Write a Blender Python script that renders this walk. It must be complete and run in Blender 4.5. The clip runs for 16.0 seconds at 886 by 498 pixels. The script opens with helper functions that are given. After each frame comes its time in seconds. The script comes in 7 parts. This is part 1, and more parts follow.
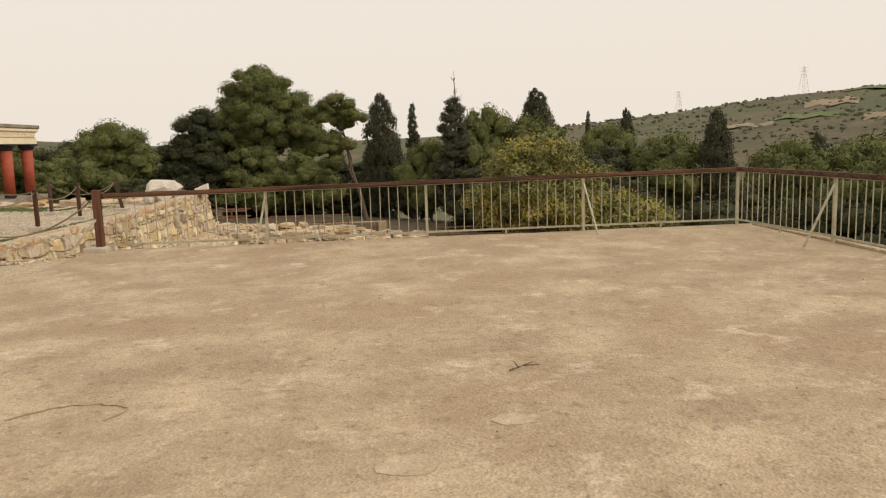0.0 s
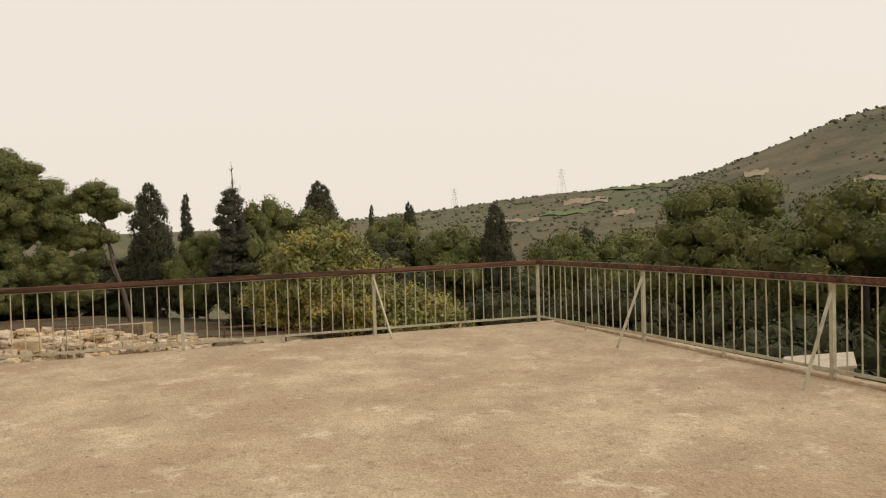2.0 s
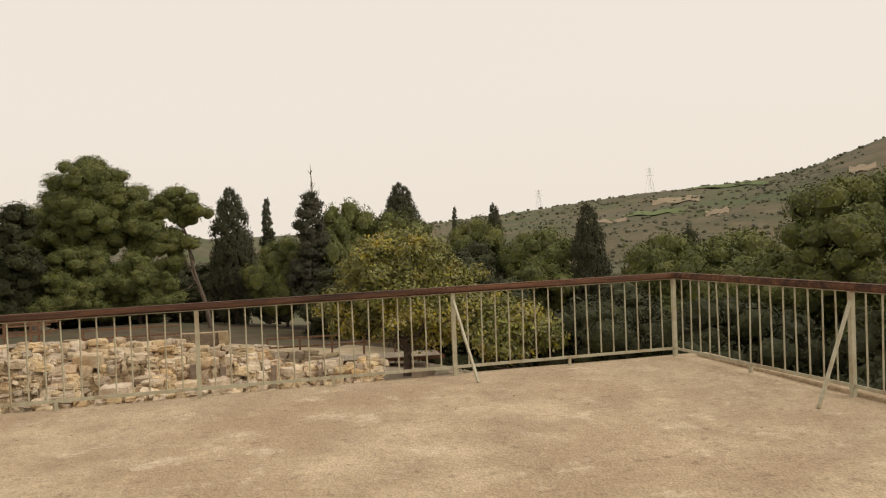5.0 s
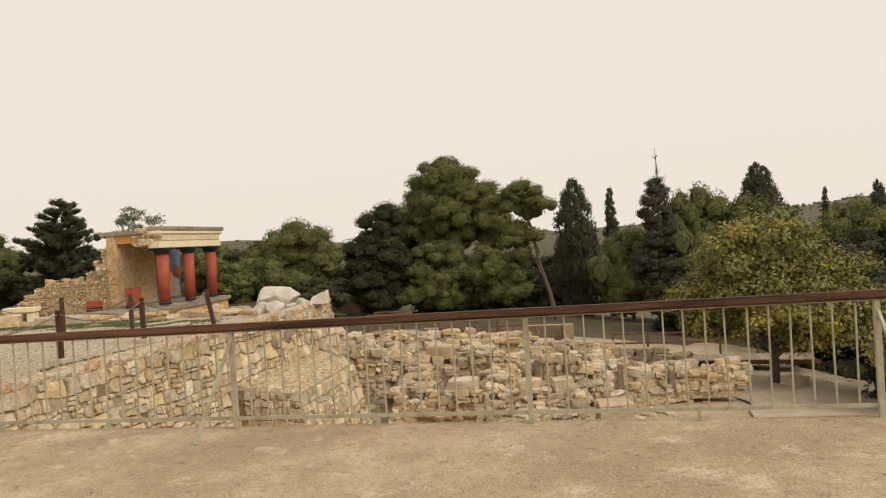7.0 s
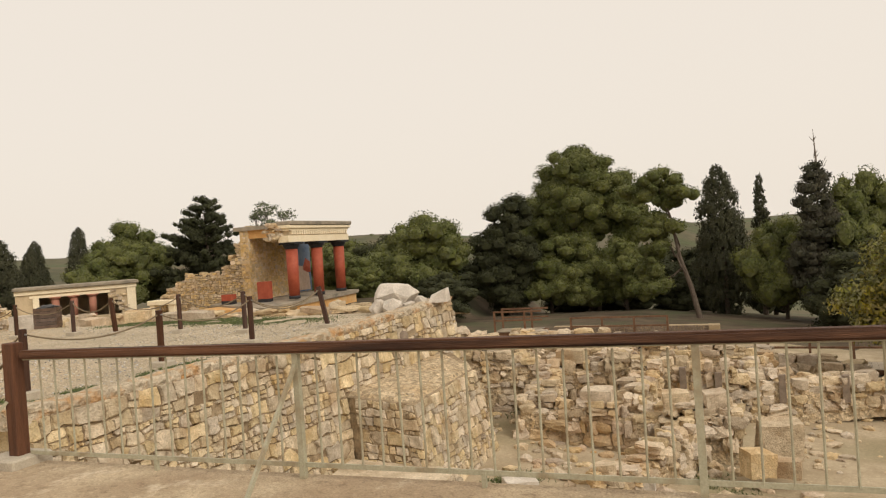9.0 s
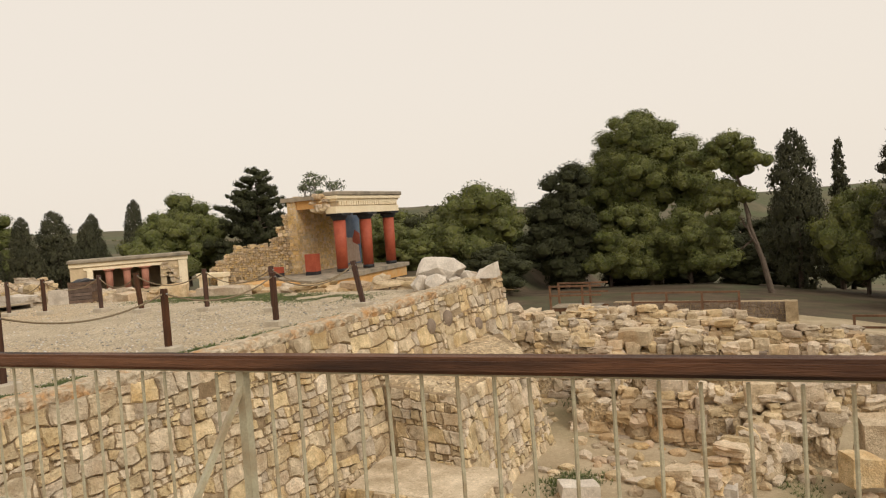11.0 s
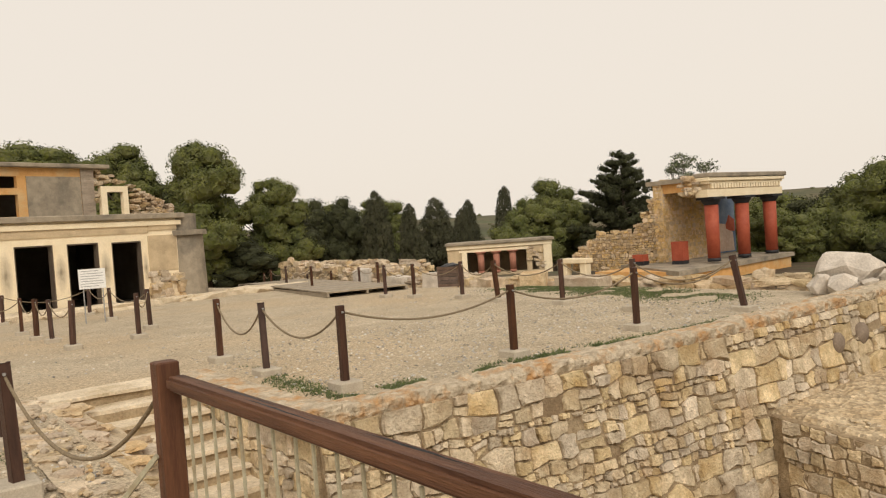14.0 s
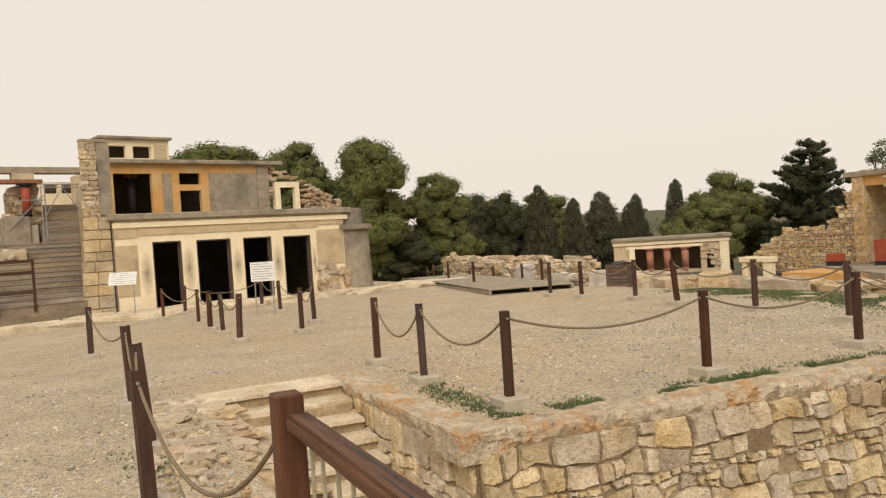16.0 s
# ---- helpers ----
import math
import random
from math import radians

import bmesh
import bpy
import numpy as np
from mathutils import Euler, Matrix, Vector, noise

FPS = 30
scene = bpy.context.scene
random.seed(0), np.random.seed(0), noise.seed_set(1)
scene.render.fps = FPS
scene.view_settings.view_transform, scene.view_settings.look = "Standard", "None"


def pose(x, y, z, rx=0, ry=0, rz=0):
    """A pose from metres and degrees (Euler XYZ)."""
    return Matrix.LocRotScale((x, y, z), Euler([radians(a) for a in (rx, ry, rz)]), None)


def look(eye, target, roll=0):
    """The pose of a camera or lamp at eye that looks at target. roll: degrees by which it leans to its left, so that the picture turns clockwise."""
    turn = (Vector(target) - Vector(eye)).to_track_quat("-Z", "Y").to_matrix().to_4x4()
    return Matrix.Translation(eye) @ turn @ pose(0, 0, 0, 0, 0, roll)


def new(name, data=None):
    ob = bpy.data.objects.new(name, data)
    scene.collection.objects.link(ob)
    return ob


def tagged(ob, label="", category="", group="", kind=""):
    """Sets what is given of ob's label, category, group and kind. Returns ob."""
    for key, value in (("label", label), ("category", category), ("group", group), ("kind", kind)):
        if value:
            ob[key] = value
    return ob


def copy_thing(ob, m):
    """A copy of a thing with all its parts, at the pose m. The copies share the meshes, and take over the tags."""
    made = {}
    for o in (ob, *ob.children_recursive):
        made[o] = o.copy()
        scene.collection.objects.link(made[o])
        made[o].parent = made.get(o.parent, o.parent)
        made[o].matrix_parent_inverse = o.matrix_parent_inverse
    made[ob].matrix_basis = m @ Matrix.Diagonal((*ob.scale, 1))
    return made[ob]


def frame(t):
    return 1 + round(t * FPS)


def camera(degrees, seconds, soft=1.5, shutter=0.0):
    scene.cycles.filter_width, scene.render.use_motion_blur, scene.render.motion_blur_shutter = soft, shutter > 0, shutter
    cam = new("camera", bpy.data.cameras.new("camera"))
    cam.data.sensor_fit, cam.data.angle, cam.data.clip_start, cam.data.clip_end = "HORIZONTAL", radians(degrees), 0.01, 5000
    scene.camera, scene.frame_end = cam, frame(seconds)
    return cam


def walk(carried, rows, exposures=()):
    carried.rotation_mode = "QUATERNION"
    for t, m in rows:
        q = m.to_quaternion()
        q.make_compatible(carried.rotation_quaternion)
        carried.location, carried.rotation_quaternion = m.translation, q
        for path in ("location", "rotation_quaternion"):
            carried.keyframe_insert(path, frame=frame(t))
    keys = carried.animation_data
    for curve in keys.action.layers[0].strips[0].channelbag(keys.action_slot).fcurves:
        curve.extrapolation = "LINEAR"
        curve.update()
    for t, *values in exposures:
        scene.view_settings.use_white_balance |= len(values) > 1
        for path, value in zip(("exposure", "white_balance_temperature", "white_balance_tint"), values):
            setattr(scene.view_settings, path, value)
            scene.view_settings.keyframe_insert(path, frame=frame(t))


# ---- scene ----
cam = camera(61.0, 16.0, soft=1.2)
PATH = [
    (0, (4.689, -13.16, 1.679), (4.854, -11.187, 1.395), -1.8),
    (0.5, (4.704, -12.662, 1.719), (5.156, -10.727, 1.493), -1.4),
    (1, (4.839, -12.128, 1.672), (5.462, -10.233, 1.523), -1.3),
    (1.5, (4.964, -11.645, 1.649), (5.644, -9.766, 1.58), -1.5),
    (2, (5.137, -11.204, 1.618), (5.862, -9.341, 1.564), -1.6),
    (2.5, (5.436, -10.742, 1.601), (6.239, -8.911, 1.55), -1.8),
    (3, (5.62, -10.281, 1.589), (6.448, -8.461, 1.543), -1.7),
    (5.5, (6.077, -7.905, 1.655), (6.36, -5.925, 1.619), -2.8),
    (6, (6.115, -7.525, 1.662), (6.125, -5.525, 1.634), -3.5),
    (6.5, (6.137, -7.086, 1.632), (5.965, -5.094, 1.606), -3.6),
    (7, (6.095, -6.558, 1.636), (5.717, -4.594, 1.616), -3.7),
    (7.5, (5.979, -6.139, 1.658), (5.436, -4.214, 1.645), -3.7),
    (8, (5.923, -5.624, 1.647), (5.296, -3.724, 1.636), -3.9),
    (8.5, (5.822, -5.161, 1.655), (5.137, -3.282, 1.647), -3.9),
    (9, (5.75, -4.718, 1.638), (5.039, -2.849, 1.623), -4.0),
    (11.5, (5.075, -2.526, 1.571), (4.189, -0.735, 1.483), -4.2),
    (12, (4.935, -2.282, 1.595), (3.993, -0.519, 1.51), -4.2),
    (12.5, (4.691, -1.954, 1.635), (3.564, -0.304, 1.558), -4.3),
    (13, (4.482, -1.757, 1.626), (3.096, -0.317, 1.566), -4.1),
    (13.5, (4.267, -1.539, 1.612), (2.757, -0.229, 1.56), -4.0),
    (14, (4.033, -1.237, 1.634), (2.446, -0.02, 1.583), -4.1),
    (14.5, (3.737, -1.057, 1.612), (2.087, 0.072, 1.564), -3.9),
    (15, (3.483, -0.94, 1.641), (1.802, 0.143, 1.594), -3.9),
    (15.5, (3.226, -0.762, 1.634), (1.501, 0.251, 1.589), -4.0),
    (16, (3.064, -0.723, 1.652), (1.255, 0.129, 1.617), -3.8),
]
walk(cam, [(t, look(eye, target, roll)) for t, eye, target, roll in PATH])

# one soft overcast sky with warm dust in the air, and a wide weak sun behind it
world = bpy.data.worlds.new("sky")
scene.world = world
world.use_nodes = True
wn, wl = world.node_tree.nodes, world.node_tree.links
SKY = wn.new("ShaderNodeTexSky")
SKY.sky_type, SKY.sun_disc = "NISHITA", False
SKY.sun_elevation, SKY.sun_rotation = radians(40), radians(115)
SKY.dust_density, SKY.air_density = 6.0, 1.0
SKYGAIN = wn.new("ShaderNodeMixRGB")
SKYGAIN.blend_type, SKYGAIN.inputs[0].default_value = "MULTIPLY", 1.0
SKYGAIN.inputs[2].default_value = (0.10, 0.10, 0.10, 1)
OVERCAST = wn.new("ShaderNodeMixRGB")
OVERCAST.inputs[0].default_value = 0.90
OVERCAST.inputs[2].default_value = (0.945, 0.85, 0.737, 1)
wl.new(SKY.outputs[0], SKYGAIN.inputs[1])
wl.new(SKYGAIN.outputs[0], OVERCAST.inputs[1])
wl.new(OVERCAST.outputs[0], wn["Background"].inputs[0])
wn["Background"].inputs[1].default_value = 1.0
SUN = bpy.data.lights.new("sun", "SUN")
SUN.energy, SUN.angle, SUN.color = 1.7, radians(35), (1.0, 0.93, 0.82)
sun = new("sun", SUN)
sun.matrix_world = look((36, -12, 34), (0, 5, 0))


# ---- small builders ----
def mesh_of(bm, name, material, smooth=False):
    me = bpy.data.meshes.new(name)
    bm.to_mesh(me)
    bm.free()
    if material:
        me.materials.append(material)
    if smooth:
        for p in me.polygons:
            p.use_smooth = True
    return me


def part(name, bm, material, parent, label="", smooth=False):
    ob = new(name, mesh_of(bm, name, material, smooth))
    ob.parent = parent
    return tagged(ob, label)


def thing(name, label, category, m=None, group=""):
    ob = new(name)
    ob.empty_display_size = 0.1
    if m is not None:
        ob.matrix_world = m
    return tagged(ob, label, category, group)


def solid(name, bm, material, label="", category="", kind="", group="", smooth=False):
    return tagged(new(name, mesh_of(bm, name, material, smooth)), label, category, group, kind)


def box(bm, x0, x1, y0, y1, z0, z1, bevel=0.0, jit=0.0, rng=None):
    r = bmesh.ops.create_cube(bm, size=1.0)
    vs = r["verts"]
    for v in vs:
        v.co = Vector((x0 if v.co.x < 0 else x1, y0 if v.co.y < 0 else y1, z0 if v.co.z < 0 else z1))
        if jit:
            v.co += Vector([(rng.random() - 0.5) * 2 * jit for _ in range(3)])
    if bevel:
        es = list({e for v in vs for e in v.link_edges})
        bmesh.ops.bevel(bm, geom=es, offset=bevel, segments=1, affect="EDGES")
    return bm


def boxes(*args, bevel=0.0):
    bm = bmesh.new()
    for a in args:
        box(bm, *a, bevel=bevel)
    return bm


def rod(bm, p, q, r, n=8, r2=None):
    p, q = Vector(p), Vector(q)
    d = q - p
    m = Matrix.Translation((p + q) / 2) @ d.to_track_quat("Z", "Y").to_matrix().to_4x4()
    bmesh.ops.create_cone(bm, cap_ends=True, segments=n, radius1=r, radius2=r if r2 is None else r2, depth=d.length, matrix=m)
    return bm


def tube(bm, pts, r, n=6):
    """A tube through the points; r is one radius or one for each point."""
    rings = []
    for i, p in enumerate(pts):
        p = Vector(p)
        d = (Vector(pts[min(i + 1, len(pts) - 1)]) - Vector(pts[max(i - 1, 0)])).normalized()
        a = d.cross(Vector((0.3, 0.2, 1) if abs(d.z) < 0.9 else (1, 0, 0))).normalized()
        b = d.cross(a)
        rr = r[i] if isinstance(r, (list, tuple)) else r
        rings.append([bm.verts.new(p + a * rr * math.cos(k * 2 * math.pi / n) + b * rr * math.sin(k * 2 * math.pi / n)) for k in range(n)])
    for s, t in zip(rings, rings[1:]):
        for k in range(n):
            bm.faces.new((s[k], s[(k + 1) % n], t[(k + 1) % n], t[k]))
    bm.faces.new(rings[0])
    bm.faces.new(rings[-1][::-1])
    return bm


def beam(bm, p, q, w, h):
    """A square bar from p to q, w wide and h high."""
    p, q = Vector(p), Vector(q)
    d = q - p
    m = Matrix.Translation((p + q) / 2) @ d.to_track_quat("X", "Z").to_matrix().to_4x4()
    r = bmesh.ops.create_cube(bm, size=1.0)
    for v in r["verts"]:
        v.co = m @ Vector((v.co.x * d.length, v.co.y * w, v.co.z * h))
    return r["verts"]


def pierced(bm, length, z0, z1, y0, y1, openings):
    """A wall of that length with openings (u0, u1, z0, z1) that go through it."""
    us = sorted({0, length, *[o[0] for o in openings], *[o[1] for o in openings]})
    zs = sorted({z0, z1, *[o[2] for o in openings], *[o[3] for o in openings]})
    us = [u for u in us if 0 <= u <= length]
    zs = [z for z in zs if z0 <= z <= z1]
    vs = {}

    def v(i, j, k):
        if (i, j, k) not in vs:
            vs[i, j, k] = bm.verts.new((us[i], (y0, y1)[k], zs[j]))
        return vs[i, j, k]

    def full(i, j):
        if not (0 <= i < len(us) - 1 and 0 <= j < len(zs) - 1):
            return False
        u, z = (us[i] + us[i + 1]) / 2, (zs[j] + zs[j + 1]) / 2
        return not any(o[0] < u < o[1] and o[2] < z < o[3] for o in openings)

    for i in range(len(us) - 1):
        for j in range(len(zs) - 1):
            if not full(i, j):
                continue
            bm.faces.new((v(i, j, 0), v(i + 1, j, 0), v(i + 1, j + 1, 0), v(i, j + 1, 0)))
            bm.faces.new((v(i, j, 1), v(i, j + 1, 1), v(i + 1, j + 1, 1), v(i + 1, j, 1)))
            for (di, dj), (a, b) in (((-1, 0), ((i, j), (i, j + 1))), ((1, 0), ((i + 1, j + 1), (i + 1, j))), ((0, -1), ((i + 1, j), (i, j))), ((0, 1), ((i, j + 1), (i + 1, j + 1)))):
                if not full(i + di, j + dj):
                    bm.faces.new((v(*a, 0), v(*b, 0), v(*b, 1), v(*a, 1)))
    return bm


# ---- materials ----
def surface(name, c1, c2, scale=3.0, rough=0.9, bump=0.3, fine=40.0, c3=None, big=0.4, vary=0.0, pebble=0.0, stretch=(1, 1, 1), metal=0.0, dist=0.02, lo=0.35, hi=0.68, scuff=None, speck=0.0, grit=0.8):
    """Two colours blended by noise at two sizes, a third in large stains, pieces told apart by their random number, and relief."""
    m = bpy.data.materials.new(name)
    m.use_nodes = True
    n, l = m.node_tree.nodes, m.node_tree.links
    b = n["Principled BSDF"]
    b.inputs["Roughness"].default_value, b.inputs["Metallic"].default_value = rough, metal
    b.inputs["Specular IOR Level"].default_value = 0.3
    geo = n.new("ShaderNodeNewGeometry")
    mp = n.new("ShaderNodeMapping")
    mp.inputs["Scale"].default_value = stretch
    l.new(geo.outputs["Position"], mp.inputs["Vector"])

    def nz(s, detail=7.0, r=0.62):
        t = n.new("ShaderNodeTexNoise")
        t.inputs["Scale"].default_value, t.inputs["Detail"].default_value, t.inputs["Roughness"].default_value = s, detail, r
        l.new(mp.outputs[0], t.inputs["Vector"])
        return t.outputs[0]

    def mix(fac, a, bb, kind="MIX"):
        x = n.new("ShaderNodeMixRGB")
        x.blend_type = kind
        for s, val in zip(x.inputs, (fac, a, bb)):
            if isinstance(val, (int, float)):
                s.default_value = val
            elif isinstance(val, tuple):
                s.default_value = (*val, 1)
            else:
                l.new(val, s)
        return x.outputs[0]

    def ramp(val, a, bb):
        r = n.new("ShaderNodeMapRange")
        r.inputs[1].default_value, r.inputs[2].default_value = a, bb
        l.new(val, r.inputs[0])
        return r.outputs[0]

    coarse, grain = nz(scale), nz(fine, 2.0)
    col = mix(ramp(coarse, lo, hi), c1, c2)
    if c3:
        col = mix(ramp(nz(big, 5.0), 0.48, 0.66), col, c3)
    col = mix(ramp(grain, 0.2, 0.8), mix(1.0, col, (0.78, 0.78, 0.78), "MULTIPLY"), mix(1.0, col, (1.15, 1.15, 1.15), "MULTIPLY"))
    if scuff:
        col = mix(ramp(nz(1.6, 9.0, 0.72), 0.56, 0.70), col, scuff)
        col = mix(ramp(nz(7.0, 6.0, 0.7), 0.56, 0.66), col, mix(1.0, col, (0.72, 0.70, 0.68), "MULTIPLY"))
    if speck:
        col = mix(ramp(nz(speck, 8.0, 0.75), 0.53, 0.70), col, mix(1.0, col, (0.62, 0.58, 0.55), "MULTIPLY"))
        col = mix(ramp(nz(speck * 0.7, 8.0, 0.75), 0.47, 0.32), col, mix(1.0, col, (1.28, 1.28, 1.28), "MULTIPLY"))
    if vary:
        inf = n.new("ShaderNodeObjectInfo")
        add = n.new("ShaderNodeMath")
        add.operation = "ADD"
        l.new(inf.outputs["Random"], add.inputs[0])
        l.new(geo.outputs["Random Per Island"], add.inputs[1])
        fr = n.new("ShaderNodeMath")
        fr.operation = "FRACT"
        l.new(add.outputs[0], fr.inputs[0])
        hs = n.new("ShaderNodeHueSaturation")
        l.new(ramp_to(n, l, fr.outputs[0], 1 - vary, 1 + vary), hs.inputs["Value"])
        x2 = n.new("ShaderNodeMath")
        x2.operation = "MULTIPLY"
        x2.inputs[1].default_value = 7.31
        l.new(fr.outputs[0], x2.inputs[0])
        x3 = n.new("ShaderNodeMath")
        x3.operation = "FRACT"
        l.new(x2.outputs[0], x3.inputs[0])
        l.new(ramp_to(n, l, x3.outputs[0], 1 - vary * 1.3, 1 + vary * 0.9), hs.inputs["Saturation"])
        l.new(ramp_to(n, l, x3.outputs[0], 0.5 - vary * 0.008, 0.5 + vary * 0.022), hs.inputs["Hue"])
        l.new(col, hs.inputs["Color"])
        col = hs.outputs[0]
    height = mix(0.5, coarse, grain)
    if pebble:
        v = n.new("ShaderNodeTexVoronoi")
        v.inputs["Scale"].default_value = pebble
        l.new(geo.outputs["Position"], v.inputs["Vector"])
        bw = n.new("ShaderNodeRGBToBW")
        l.new(v.outputs["Color"], bw.inputs[0])
        col = mix(grit, col, mix(1.0, col, ramp_to(n, l, bw.outputs[0], 0.4, 1.55), "MULTIPLY"))
        height = mix(0.7, height, v.outputs["Distance"])
    l.new(col, b.inputs["Base Color"])
    bp = n.new("ShaderNodeBump")
    bp.inputs["Strength"].default_value, bp.inputs["Distance"].default_value = bump, dist
    l.new(height, bp.inputs["Height"])
    l.new(bp.outputs[0], b.inputs["Normal"])
    return m


def ramp_to(n, l, val, a, b):
    r = n.new("ShaderNodeMapRange")
    r.inputs[3].default_value, r.inputs[4].default_value = a, b
    l.new(val, r.inputs[0])
    return r.outputs[0]


